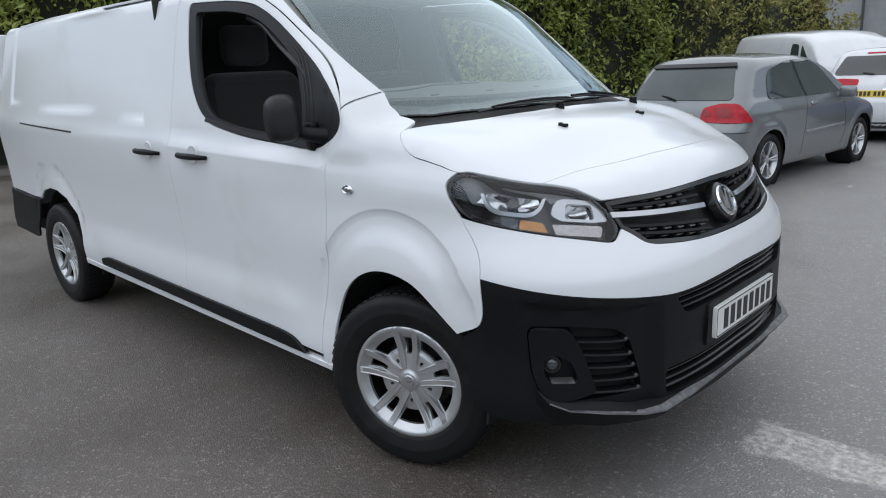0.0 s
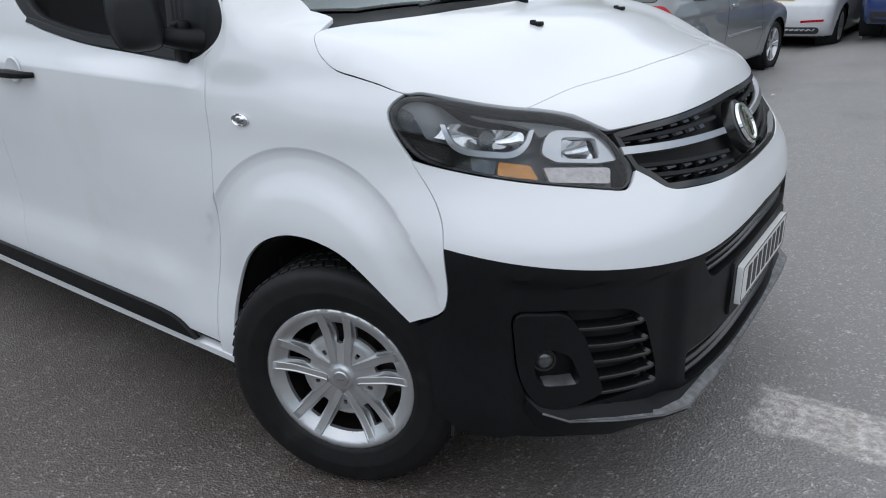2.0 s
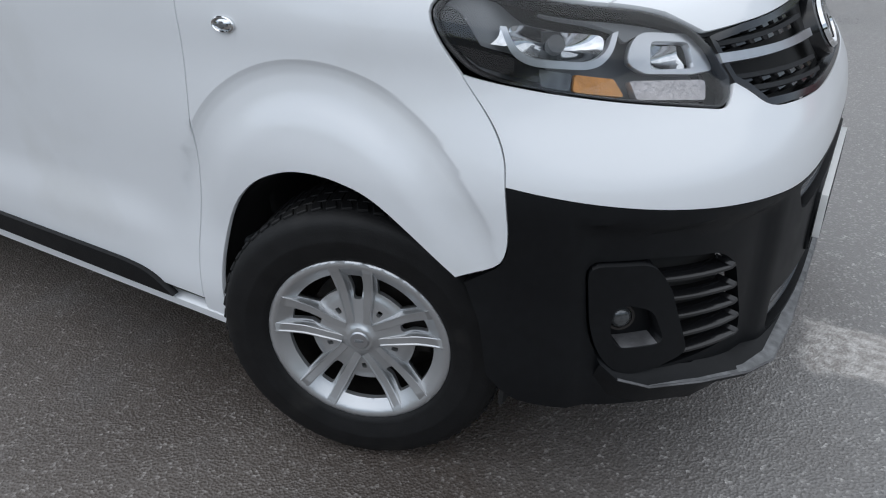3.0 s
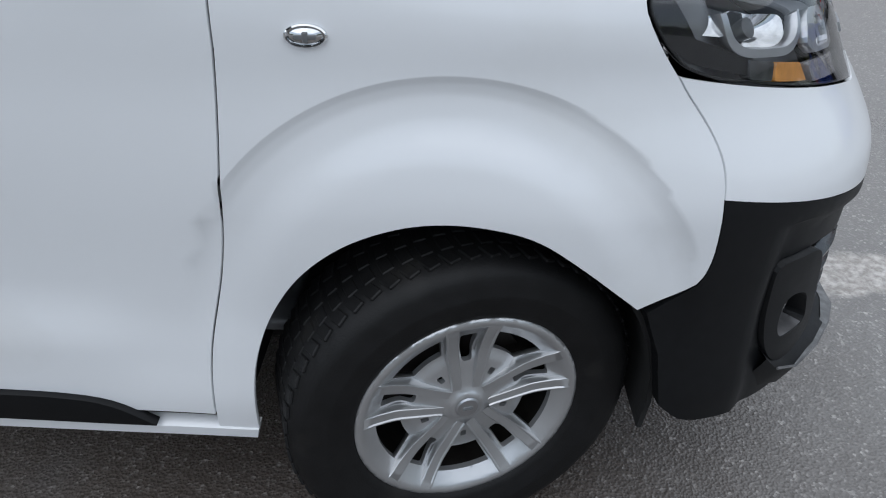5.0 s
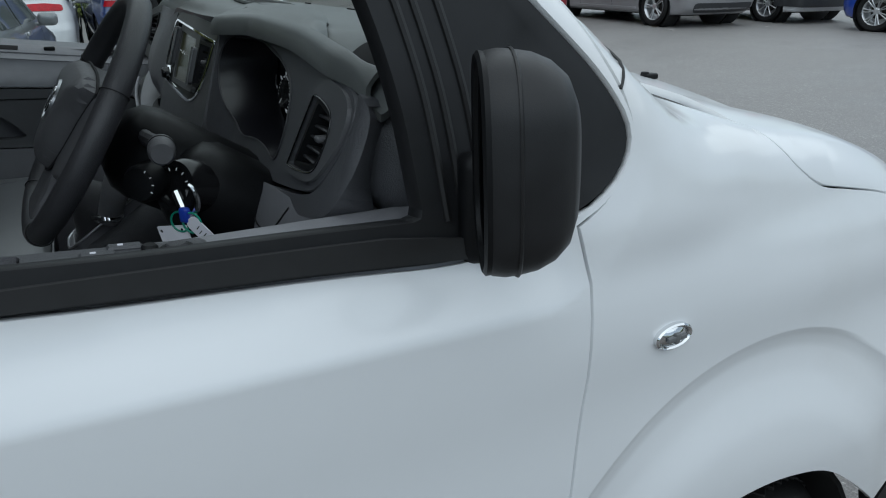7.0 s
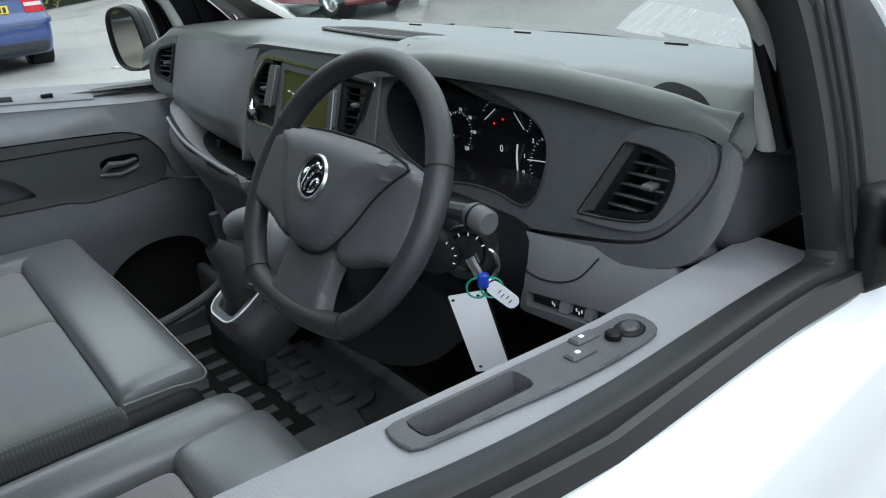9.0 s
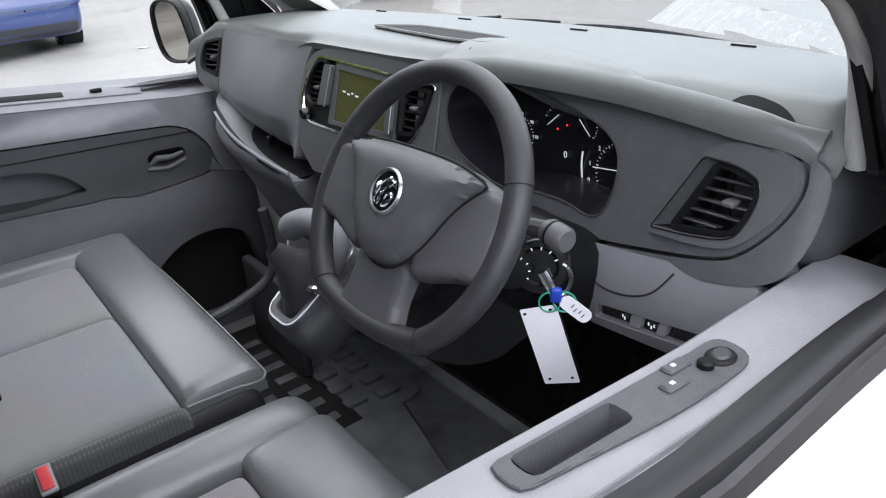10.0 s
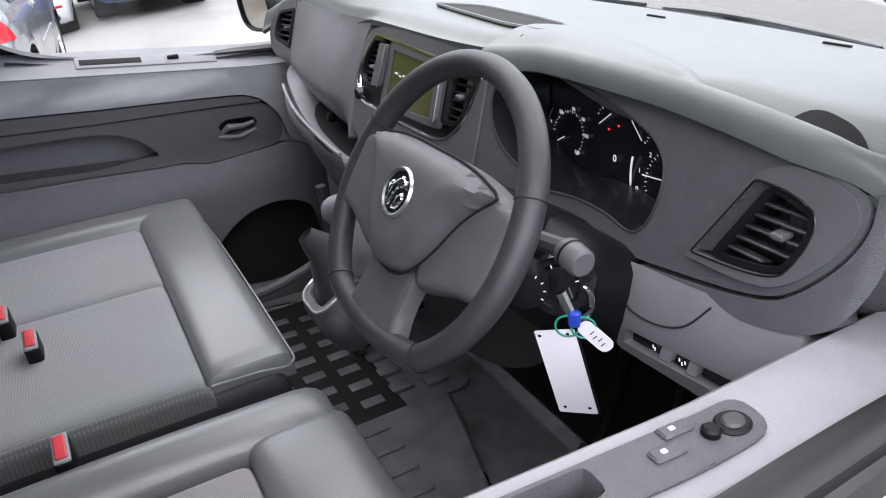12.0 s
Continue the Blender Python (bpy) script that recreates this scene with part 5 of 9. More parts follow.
CLUSTER = [(-0.236, 1.316, 0.02), (-0.334, 1.315, 0.05), (-0.391, 1.309, 0.05), (-0.445, 1.299, 0.05), (-0.496, 1.285, 0.04), (-0.522, 1.270, 0.03), (-0.535, 1.253, 0.03), (-0.539, 1.228, 0.03), (-0.535, 1.198, 0.03), (-0.525, 1.180, 0.012), (-0.513, 1.174, 0.012), (-0.498, 1.174, 0.012), (-0.470, 1.181, 0.04), (-0.432, 1.183, 0.04), (-0.389, 1.181, 0.04), (-0.335, 1.172, 0.05), (-0.26, 1.200, 0.05), (-0.222, 1.271, 0.04)]
VENT = [(-0.674, 1.279, 0.008), (-0.723, 1.268, 0.014), (-0.727, 1.250, 0.03), (-0.717, 1.216, 0.02), (-0.702, 1.205, 0.02), (-0.634, 1.197, 0.006)]
VENT_FRAME = [(-0.656, 1.281, 0.004), (-0.692, 1.280, 0.05), (-0.724, 1.271, 0.014), (-0.730, 1.252, 0.03), (-0.719, 1.213, 0.02), (-0.703, 1.202, 0.02), (-0.662, 1.196, 0.05), (-0.608, 1.191, 0.004)]
POD = [(-0.656, 1.287, 0.006), (-0.690, 1.303, 0.012), (-0.737, 1.296, 0.03), (-0.758, 1.284, 0.02), (-0.762, 1.262, 0.03), (-0.750, 1.232, 0.05), (-0.718, 1.196, 0.04), (-0.685, 1.187, 0.03), (-0.602, 1.183, 0.006), (-0.606, 1.192, 0.004)]
BEZEL = [(0.154, 1.320, 0.012), (-0.085, 1.314, 0.05), (-0.203, 1.304, 0.006), (-0.184, 1.236, 0.03), (-0.162, 1.209, 0.025), (-0.129, 1.194, 0.03), (0.021, 1.195, 0.05), (0.165, 1.197, 0.02), (0.199, 1.222, 0.02), (0.201, 1.256, 0.04), (0.184, 1.290, 0.04)]
VENT_L = [(0.149, 1.312, 0.006), (0.118, 1.313, 0.003), (0.125, 1.236, 0.003), (0.164, 1.229, 0.004), (0.186, 1.242, 0.008), (0.186, 1.262, 0.02), (0.174, 1.288, 0.02)]
VENT_R = [(-0.124, 1.298, 0.004), (-0.192, 1.296, 0.006), (-0.176, 1.240, 0.015), (-0.165, 1.226, 0.01), (-0.129, 1.224, 0.005)]
drv_face = [(-0.212, 1.330), (-0.225, 1.166, 0.02), (-0.30, 1.150, 0.05), (-0.52, 1.148, 0.05), (-0.60, 1.162, 0.05), (-0.690, 1.178, 0.04), (-0.722, 1.190, 0.04), (-0.755, 1.230, 0.05), (-0.767, 1.264, 0.03), (-0.762, 1.289, 0.02), (-0.738, 1.301, 0.03), (-0.685, 1.312, 0.05), (-0.45, 1.328)]
end_face = [(-0.765, 1.300, 0.01), (-0.786, 1.288, 0.012), (-0.790, 1.26, 0.04), (-0.785, 1.20, 0.03), (-0.760, 1.165, 0.03), (-0.69, 1.150, 0.04), (-0.60, 1.142, 0.05), (-0.51, 1.134), (-0.51, 1.141), (-0.60, 1.156, 0.05), (-0.691, 1.1735, 0.04), (-0.725, 1.187, 0.04), (-0.759, 1.229, 0.05), (-0.7715, 1.264, 0.03), (-0.768, 1.288, 0.01)]
part("driver_fascia", face_panel(drv_face, dash_x, 0, -1, [CLUSTER, VENT_FRAME], 0.02, depth=0.05), DASH, dash, "dark fascia with leather-like grain")
part("fascia_end", face_panel(end_face, dash_x, 0, -1, (), 0.012, depth=0.05, lift=0.001), DASH, dash, "smooth outer edge of the fascia")
part("vent_surround", face_panel(POD, dash_x, 0, -1, [VENT_FRAME], 0.015, depth=0.010, lift=0.005), DASH_SMOOTH, dash, "smooth grey vent surround")
part("vent_slab", face_panel([(-0.657, 1.280), (-0.672, 1.2795), (-0.632, 1.1965), (-0.610, 1.192)], lambda y, z: dash_x(y, z) + 0.006 - 0.25 * (y + 0.642 + 0.46 * (z - 1.24)), 0, -1, (), 0.02, depth=0.03), DASH, dash, "sunk dark blade beside the vent")
ring_v = loop(VENT_FRAME, 0.008)
part("vent_edging", tube(np.c_[dash_x(ring_v[:, 0], ring_v[:, 1]) - 0.0055, ring_v], 0.0011, 6, closed=True), PLASTIC_GLOSS, dash, "thin gloss edging round the vent")
part("fascia_underside", rbox(0.12, 0.54, 0.03, 0.015, (-0.50, -0.50, 1.125)), DASH, dash)


def vent_unit(name, outline, rows, tab, slat_mat=PLASTIC_BLACK, rim=0.004):
    """An air vent: dark duct, rim, tilted slats and a small thumb tab."""
    v = new(name)
    v.parent = dash
    ring = loop(outline, 0.008)
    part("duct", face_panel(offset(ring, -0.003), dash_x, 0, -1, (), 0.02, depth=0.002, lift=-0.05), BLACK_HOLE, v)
    part("rim", face_panel(offset(ring, -0.002), dash_x, 0, -1, [offset(ring, rim)], 0.01, depth=0.035, lift=0.004), PLASTIC_BLACK, v)
    lo, hi = ring.min(0), ring.max(0)
    for k in range(rows):
        z = lo[1] + (hi[1] - lo[1]) * (k + 0.7) / (rows + 0.3)
        a = np.linspace(lo[0] - 0.01, hi[0] + 0.01, 60)
        ins = a[inside(np.c_[a, np.full(60, z)], offset(ring, 0.003))]
        if len(ins) < 2:
            continue
        y0, y1 = ins[0], ins[-1]
        xm = float(dash_x(np.array([(y0 + y1) / 2]), np.array([z]))[0])
        x0, x1 = (float(dash_x(np.array([q]), np.array([z]))[0]) for q in (y0, y1))
        g = rbox(0.018, y1 - y0, 0.0035, 0.0015, k=1, m=Matrix.Translation((xm + 0.012, (y0 + y1) / 2, z)) @ Matrix.Rotation(math.atan2(x0 - x1, y1 - y0), 4, "Z") @ Matrix.Rotation(0.30, 4, "Y"))
        part("slat", g, slat_mat, v)
    xt = float(dash_x(np.array([tab[0]]), np.array([tab[1]]))[0])
    part("thumb_tab", rbox(0.018, 0.015, 0.007, 0.0025, (xt + 0.004, tab[0], tab[1])), WHEEL_PAD, v)
    return v


vent_unit("driver_vent", VENT, 6, (-0.696, 1.238), WHEEL_SKIN)
for k in range(4):
    part("vent_vane", rbox(0.012, 0.002, 0.07, 0.0008, (-0.525, -0.655 - 0.022 * k, 1.235), k=1), BLACK_HOLE, dash)

# instrument cluster
def cluster_x(y, z):
    return -0.492 + 0.20 * (z - 1.24) + 0 * y


clus = new("instrument_cluster")
clus.parent = dash
clus["label"] = "black instrument cluster with white dials"
ring_c = loop(CLUSTER, 0.012)
part("gauge_face", face_panel(offset(ring_c, -0.012), cluster_x, 0, -1, (), 0.03, depth=0.002), GAUGE, clus)


def shroud():
    a = np.c_[dash_x(ring_c[:, 0], ring_c[:, 1]) - 0.002, ring_c]
    b2 = offset(ring_c, 0.006)
    b = np.c_[cluster_x(b2[:, 0], b2[:, 1]) - 0.003, b2]
    n = len(a)
    return np.concatenate([a, b]), [(i, (i + 1) % n, n + (i + 1) % n, n + i) for i in range(n)]


part("cluster_shroud", shroud(), GAUGE, clus)
part("cluster_lip", tube(np.c_[dash_x(ring_c[:, 0], ring_c[:, 1]) - 0.0005, ring_c], 0.0016, 6, closed=True), WHEEL_SKIN, clus)


def mark(y0, z0, y1, z1, w, mat=MARK, name="dial_mark"):
    c, d = np.array([(y0 + y1) / 2, (z0 + z1) / 2]), math.hypot(y1 - y0, z1 - z0)
    x = float(cluster_x(np.array([c[0]]), np.array([c[1]]))[0]) - 0.003
    return moved(rbox(0.0012, d, w, 0.0004, k=1), Matrix.Translation((x, c[0], c[1])) @ Matrix.Rotation(math.atan2(z1 - z0, y1 - y0), 4, "X"))


def dial(name, cy, cz, r, a0, a1, n, needle, length=0.004, every=2):
    """Ticks on an arc (degrees from the passenger's side over the top) and a needle between two points."""
    ticks = []
    for k in range(n):
        a = radians(a0 + (a1 - a0) * k / (n - 1))
        ln = length if k % every == 0 else length * 0.45
        ticks.append(mark(cy - (r - ln) * math.cos(a), cz + (r - ln) * math.sin(a), cy - r * math.cos(a), cz + r * math.sin(a), 0.0009))
    d = part(name, merge(*ticks), MARK, clus, "white dial markings")
    part("needle", mark(*needle, 0.0014), MARK, d)


def digits(text, y, z, size):
    cu = bpy.data.curves.new("digits", "FONT")
    cu.body, cu.size, cu.extrude = text, size, 0.0003
    cu.align_x = "CENTER"
    cu.materials.append(MARK)
    ob = new("digits", cu)
    ob.parent = clus
    x = float(cluster_x(np.array([y]), np.array([z]))[0]) - 0.004
    ob.matrix_basis = Matrix.Translation((x, y, z)) @ Matrix(((0, 0, -1, 0), (-1, 0, 0, 0), (0, 1, 0, 0), (0, 0, 0, 1)))
    return ob


dial("speed_dial", -0.292, 1.220, 0.034, 215, -40, 29, (-0.288, 1.2175, -0.250, 1.195), 0.0035)
dial("fuel_dial", -0.367, 1.255, 0.023, 160, 75, 7, (-0.349, 1.249, -0.373, 1.268), 0.003)
dial("temperature_dial", -0.426, 1.258, 0.020, 35, -40, 7, (-0.412, 1.268, -0.432, 1.246), 0.003)
dial("rev_dial", -0.492, 1.208, 0.040, 208, 92, 15, (-0.446, 1.207, -0.492, 1.211), 0.004)
for txt, y, z, s in (("10", -0.254, 1.205, 0.0075), ("30", -0.249, 1.228, 0.0075), ("50", -0.270, 1.246, 0.0075), ("70", -0.296, 1.255, 0.0075), ("90", -0.320, 1.246, 0.0075), ("110", -0.331, 1.226, 0.0075), ("130", -0.319, 1.200, 0.0075), ("0", -0.395, 1.210, 0.014), ("0", -0.444, 1.186, 0.009), ("1", -0.442, 1.209, 0.009), ("2", -0.455, 1.232, 0.009), ("3", -0.478, 1.247, 0.009)):
    digits(txt, y, z, s)
for k in range(10):
    part("display_mark", mark(-0.334 - 0.0068 * k, 1.166, -0.338 - 0.0068 * k, 1.1662, 0.0026), MARK, clus)
for y, z in ((-0.372, 1.247), (-0.389, 1.255), (-0.477, 1.172)):
    part("warning_light", mark(y - 0.0015, z, y + 0.0015, z, 0.003), RED_LIT, clus)
part("display_arc", tube(np.c_[np.full(9, -0.502), -0.4285 + 0.0022 * np.sin(np.linspace(0, 3.1, 9)), np.linspace(1.182, 1.226, 9)], 0.0014, 6), MARK, clus)
part("dial_rim", tube([(-0.499, -0.292 + 0.046 * math.cos(q), 1.222 + 0.046 * math.sin(q)) for q in np.linspace(-0.5, 0.7, 14)], 0.0010, 6), SILVER, clus)

# centre stack: bezel, vents, screen
ring_b = loop(BEZEL, 0.01)
centre = [(0.212, 1.236, 0.03), (0.206, 1.290, 0.04), (0.170, 1.326, 0.04), (0.087, 1.337, 0.06), (-0.10, 1.334, 0.06), (-0.208, 1.326), (-0.220, 1.165), (-0.19, 1.12), (0.12, 1.115), (0.185, 1.15)]
part("centre_fascia", face_panel(centre, dash_x, 0, -1, [ring_b], 0.02, depth=0.05, lift=0.002), DASH_SMOOTH, dash, "smooth grey panel round the screen")
stack = new("centre_stack")
stack.parent = dash
stack["label"] = "screen and vents in a chrome-edged frame"
SCREEN_LINE = [(0.074, 1.302, 0.004), (-0.089, 1.298, 0.004), (-0.100, 1.222, 0.004), (0.072, 1.214, 0.004)]
part("frame_plate", face_panel(offset(ring_b, 0.003), dash_x, 0, -1, [VENT_L, VENT_R], 0.02, depth=0.02, lift=-0.006), PLASTIC_BLACK, stack)
part("chrome_edge", face_panel(offset(ring_b, 0.0005), dash_x, 0, -1, [offset(ring_b, 0.0040)], 0.01, depth=0.02, lift=0.004), CHROME, stack, "thin chrome edging")
part("screen_frame", face_panel([(0.084, 1.314, 0.004), (-0.116, 1.308, 0.004), (-0.121, 1.212, 0.006), (0.088, 1.206, 0.006)], dash_x, 0, -1, [SCREEN_LINE], 0.02, depth=0.012, lift=0.002), DASH_SMOOTH, stack, "grey screen surround")
part("screen", face_panel(SCREEN_LINE, dash_x, 0, -1, (), 0.03, depth=0.002, lift=-0.001), LCD, stack, "dim olive touch screen")
for bar in ([(0.114, 1.306, 0.004), (0.090, 1.307, 0.004), (0.096, 1.236, 0.004), (0.122, 1.234, 0.004)], [(-0.098, 1.285, 0.004), (-0.112, 1.285, 0.004), (-0.117, 1.224, 0.004), (-0.103, 1.222, 0.004)]):
    part("screen_button_bar", face_panel(bar, dash_x, 0, -1, (), 0.015, depth=0.014, lift=0.010), DASH_SMOOTH, stack, "raised grey button bar")
    part("bar_edge", tube([(float(dash_x(np.array([y_]), np.array([z_]))[0]) - 0.010, y_, z_) for y_, z_ in (bar[1][:2], bar[2][:2])], 0.0011, 6), SILVER, stack)
part("volume_knob", moved(lathe([(0, 0.016), (0.009, 0.016), (0.011, 0.012), (0.0115, 0)], 24), Matrix.Translation((-0.617, 0.174, 1.212)) @ Matrix.Rotation(-math.pi / 2, 4, "Y")), PLASTIC_GLOSS, stack)
for k in range(4):
    part("screen_text_bar", rbox(0.001, 0.010 - 0.002 * (k % 3), 0.003, 0.0004, (float(dash_x(np.array([0.0]), np.array([1.268]))[0]) - 0.002, 0.045 - 0.014 * k, 1.268 - 0.003 * (k % 2)), k=1), MARK, stack)
vent_unit("centre_vent", VENT_L, 8, (0.146, 1.262))
vent_unit("centre_vent", VENT_R, 6, (-0.158, 1.266))

# passenger side: padded block, end vent, shelf and lower dash
PBLOCK = [(0.180, 1.338), (0.45, 1.326, 0.1), (0.698, 1.322, 0.01), (0.698, 1.172, 0.01), (0.62, 1.150, 0.08), (0.42, 1.128, 0.08), (0.20, 1.116, 0.02), (0.215, 1.236, 0.03), (0.209, 1.291, 0.04)]
# the dash's own plastic, lightened for the light on its bulge
part("passenger_pad", face_panel(PBLOCK, dash_x, 0, -1, (), 0.022, depth=0.05), DASH_MID, dash, "padded dash block in a lit grey tone")
PVENT = [(0.708, 1.303, 0.004), (0.776, 1.290, 0.014), (0.784, 1.255, 0.03), (0.780, 1.228, 0.014), (0.708, 1.213, 0.004)]
part("end_cap", face_panel([(0.702, 1.325, 0.01), (0.772, 1.316, 0.03), (0.797, 1.29, 0.03), (0.804, 1.25, 0.04), (0.792, 1.195, 0.03), (0.702, 1.170, 0.01)], dash_x, 0, -1, [PVENT], 0.015, depth=0.05), DASH, dash)
vent_unit("passenger_vent", PVENT, 7, (0.742, 1.256), WHEEL_SKIN)


def shelf_x(y, z):
    return curve(y, [0.1, 0.2, 0.45, 0.68, 0.8], [-0.655, -0.665, -0.655, -0.615, -0.55]) + 0.45 * np.maximum(1.05 - z, 0) - 0.06 * np.exp(-(((z - 1.085) / 0.03) ** 2)) * 0.3


LOWER = [(0.16, 1.098, 0.02), (0.42, 1.112, 0.1), (0.64, 1.148, 0.06), (0.775, 1.165, 0.02), (0.80, 1.05, 0.03), (0.78, 0.86), (0.16, 0.86)]
part("lower_dash", face_panel(LOWER, shelf_x, 0, -1, (), 0.025, depth=0.06), DASH_MID, dash, "grey lower dash")
part("shelf_floor", sheet(lambda y, t: (float(shelf_x(np.array([y]), np.array([1.1]))[0]) + t, y, float(curve(np.array([y]), [0.16, 0.42, 0.64, 0.775], [1.090, 1.104, 1.138, 1.15])[0])), np.linspace(0.17, 0.72, 12), (0.16, 0.05, 0.0), 0.006), PLASTIC_BLACK, dash)
# back wall blackened for the shade under the pad
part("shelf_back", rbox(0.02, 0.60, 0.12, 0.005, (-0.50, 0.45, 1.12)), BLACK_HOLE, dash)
edge_pts = [(float(shelf_x(np.array([y]), np.array([1.1]))[0]) - 0.001, y, float(curve(np.array([y]), [0.16, 0.42, 0.64, 0.775], [1.100, 1.114, 1.150, 1.166])[0])) for y in np.linspace(0.18, 0.62, 14)]
part("shelf_edge", tube(edge_pts, 0.004, 8), TRIM_GREY, dash, "bright shelf edge")
part("shelf_clip", rbox(0.02, 0.014, 0.02, 0.004, (-0.62, 0.37, 1.12)), PLASTIC_BLACK, dash)


# dash top
def dash_front(y):
    return -0.10 - 0.17 * (y / 0.8) ** 2


def dash_edge(y):
    return float(dash_x(np.array([y]), np.array([1.318]))[0]) + 0.002


def top_at(y, t):
    """A point of the dash top: t from the windscreen (0) to the rear edge (1)."""
    x0, x1 = dash_front(y), dash_edge(y)
    x = x0 + (x1 - x0) * t
    z = 1.340 - 0.16 * (x + 0.50) ** 2 - 0.06 * float(step(0.75, 0.87, abs(y)))
    mid = float(step(-0.46, -0.20, y) * step(0.40, 0.16, y))
    z += 0.016 * mid * float(step(0.15, 0.90, t))
    z -= (0.050 - 0.036 * mid) * float(step(0.90 - 0.16 * float(step(-0.45, -0.62, y)), 1.0, t)) ** 2
    return (x, y, z)


ys = np.r_[np.linspace(-0.785, -0.70, 9), np.linspace(-0.66, 0.66, 50), np.linspace(0.70, 0.835, 10)]
ts = np.r_[np.linspace(0, 0.9, 14), np.linspace(0.92, 1.0, 7)]
part("dash_top", sheet(top_at, ys, ts, 0.012), DASH_TOP, dash, "grey dash top with skylight in its tone")


def on_top(x, y, lift=0.0):
    t = (x - dash_front(y)) / (dash_edge(y) - dash_front(y))
    p = top_at(y, t)
    return (p[0], p[1], p[2] + lift)


def top_plate(outline, lift, thick):
    v, f = cut(loop(outline, 0.008), (), 0.010)
    p = np.array([on_top(a, b, lift) for a, b in v])
    return solid(p, [tuple(t) for t in f], np.tile([0, 0, 1.0], (len(p), 1)), thick)


DEMIST = [(-0.480, 0.120, 0.01), (-0.428, 0.040, 0.03), (-0.436, -0.120, 0.03), (-0.452, -0.232, 0.02), (-0.505, -0.236, 0.01), (-0.510, -0.150, 0.02), (-0.494, 0.015, 0.03)]
# flat black plates carry the shade of the demister and speaker hollows
part("demister_slot", top_plate(DEMIST, 0.0035, 0.004), BLACK_HOLE, dash, "black plate for the shaded demister slot")
part("demister_lip", tube([on_top(a_, b_, 0.004) for a_, b_ in loop(DEMIST, 0.012)], 0.003, 6, closed=True), DASH_TOP, dash)
part("speaker_slot", top_plate([(-0.505, -0.640, 0.004), (-0.488, -0.660, 0.02), (-0.500, -0.715, 0.02), (-0.525, -0.752, 0.004), (-0.541, -0.752, 0.01), (-0.538, -0.700, 0.02)], 0.005, 0.006), BLACK_HOLE, dash, "black plate for the shaded speaker slot")
seam = spline([(-0.548, -0.236), (-0.470, -0.222), (-0.441, -0.316), (-0.459, -0.417), (-0.494, -0.51), (-0.520, -0.610), (-0.520, -0.72)], 8)
part("top_seam", tube([on_top(x, y, 0.0005) for x, y in seam], 0.0022, 6), BLACK_HOLE, dash)


def hood_point(t, s):
    """The roll over the dials: from the seam (s 0) to the rear edge, then down over it."""
    y = -0.20 - 0.567 * t
    xs = float(curve(np.array([y]), [-0.79, -0.72, -0.61, -0.51, -0.417, -0.316, -0.222, -0.19], [-0.500, -0.520, -0.520, -0.494, -0.459, -0.441, -0.470, -0.50])[0])
    face = float(dash_x(np.array([y]), np.array([1.318]))[0])
    edge = float(curve(np.array([y]), [-0.79, -0.765, -0.735, -0.70, -0.60, -0.45, -0.30, -0.19], [1.285, 1.303, 1.319, 1.329, 1.338, 1.343, 1.344, 1.338])[0])
    xs = max(xs, face + 0.02)
    z0 = on_top(xs, y)[2]
    k = min(s / 0.7, 1.0)
    x = xs + (face + 0.006 - xs) * k
    z = z0 + (edge - z0) * k + 0.006 * math.sin(math.pi * k)
    if s > 0.7:
        a = (s - 0.7) / 0.3 * math.pi * 0.55
        fade = 1.0 - 0.9 * float(step(0.86, 1.0, t))
        x -= 0.013 * math.sin(a) * fade
        z -= 0.022 * (1 - math.cos(a)) * (0.6 + 0.4 * fade)
    return (x, y, z + 0.001)


# same lightened skin, for the sky on the hood
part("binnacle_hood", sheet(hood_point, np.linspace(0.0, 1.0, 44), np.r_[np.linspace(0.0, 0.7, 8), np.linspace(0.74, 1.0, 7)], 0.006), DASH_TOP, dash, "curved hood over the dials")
for y in np.linspace(-0.5, 0.5, 4):
    part("top_clip_slot", top_plate([(-0.205, y), (-0.205, y + 0.04), (-0.200, y + 0.04), (-0.200, y)], 0.003, 0.004), BLACK_HOLE, dash)

part("dash_end", rbox(0.30, 0.14, 0.150, 0.055, (-0.385, -0.718, 1.222), k=5), DASH, dash, "rounded end of the dashboard")
part("dash_end", rbox(0.28, 0.12, 0.15, 0.05, (-0.40, 0.745, 1.240), k=5), DASH, dash, "rounded end of the dashboard")
# lower driver panel with its switches
def low_x(y, z):
    return -0.598 + 0.25 * (z - 1.10) - 0.02 * np.sin(np.clip((z - 1.03) / 0.15, 0, 1) * math.pi) - 0.02 * (y + 0.65)


LOWP = [(-0.528, 1.152, 0.01), (-0.640, 1.158, 0.1), (-0.744, 1.172, 0.02), (-0.757, 1.150, 0.02), (-0.735, 1.082, 0.02), (-0.70, 1.058, 0.01), (-0.545, 1.050, 0.01), (-0.540, 1.10, 0.03)]
RECESS = [(-0.561, 1.083, 0.003), (-0.722, 1.100, 0.006), (-0.712, 1.077, 0.006), (-0.558, 1.062, 0.003)]
part("lower_panel", face_panel(LOWP, low_x, 0, -1, [RECESS], 0.02, depth=0.05), DASH_MID, dash, "smooth grey lower panel")
part("panel_seam", tube([(float(low_x(np.array([y]), np.array([z]))[0]) - 0.0006, y, z) for y, z in spline([(-0.535, 1.125), (-0.56, 1.108), (-0.60, 1.108), (-0.635, 1.122), (-0.655, 1.150)], 6)], 0.0012, 6), BLACK_HOLE, dash)
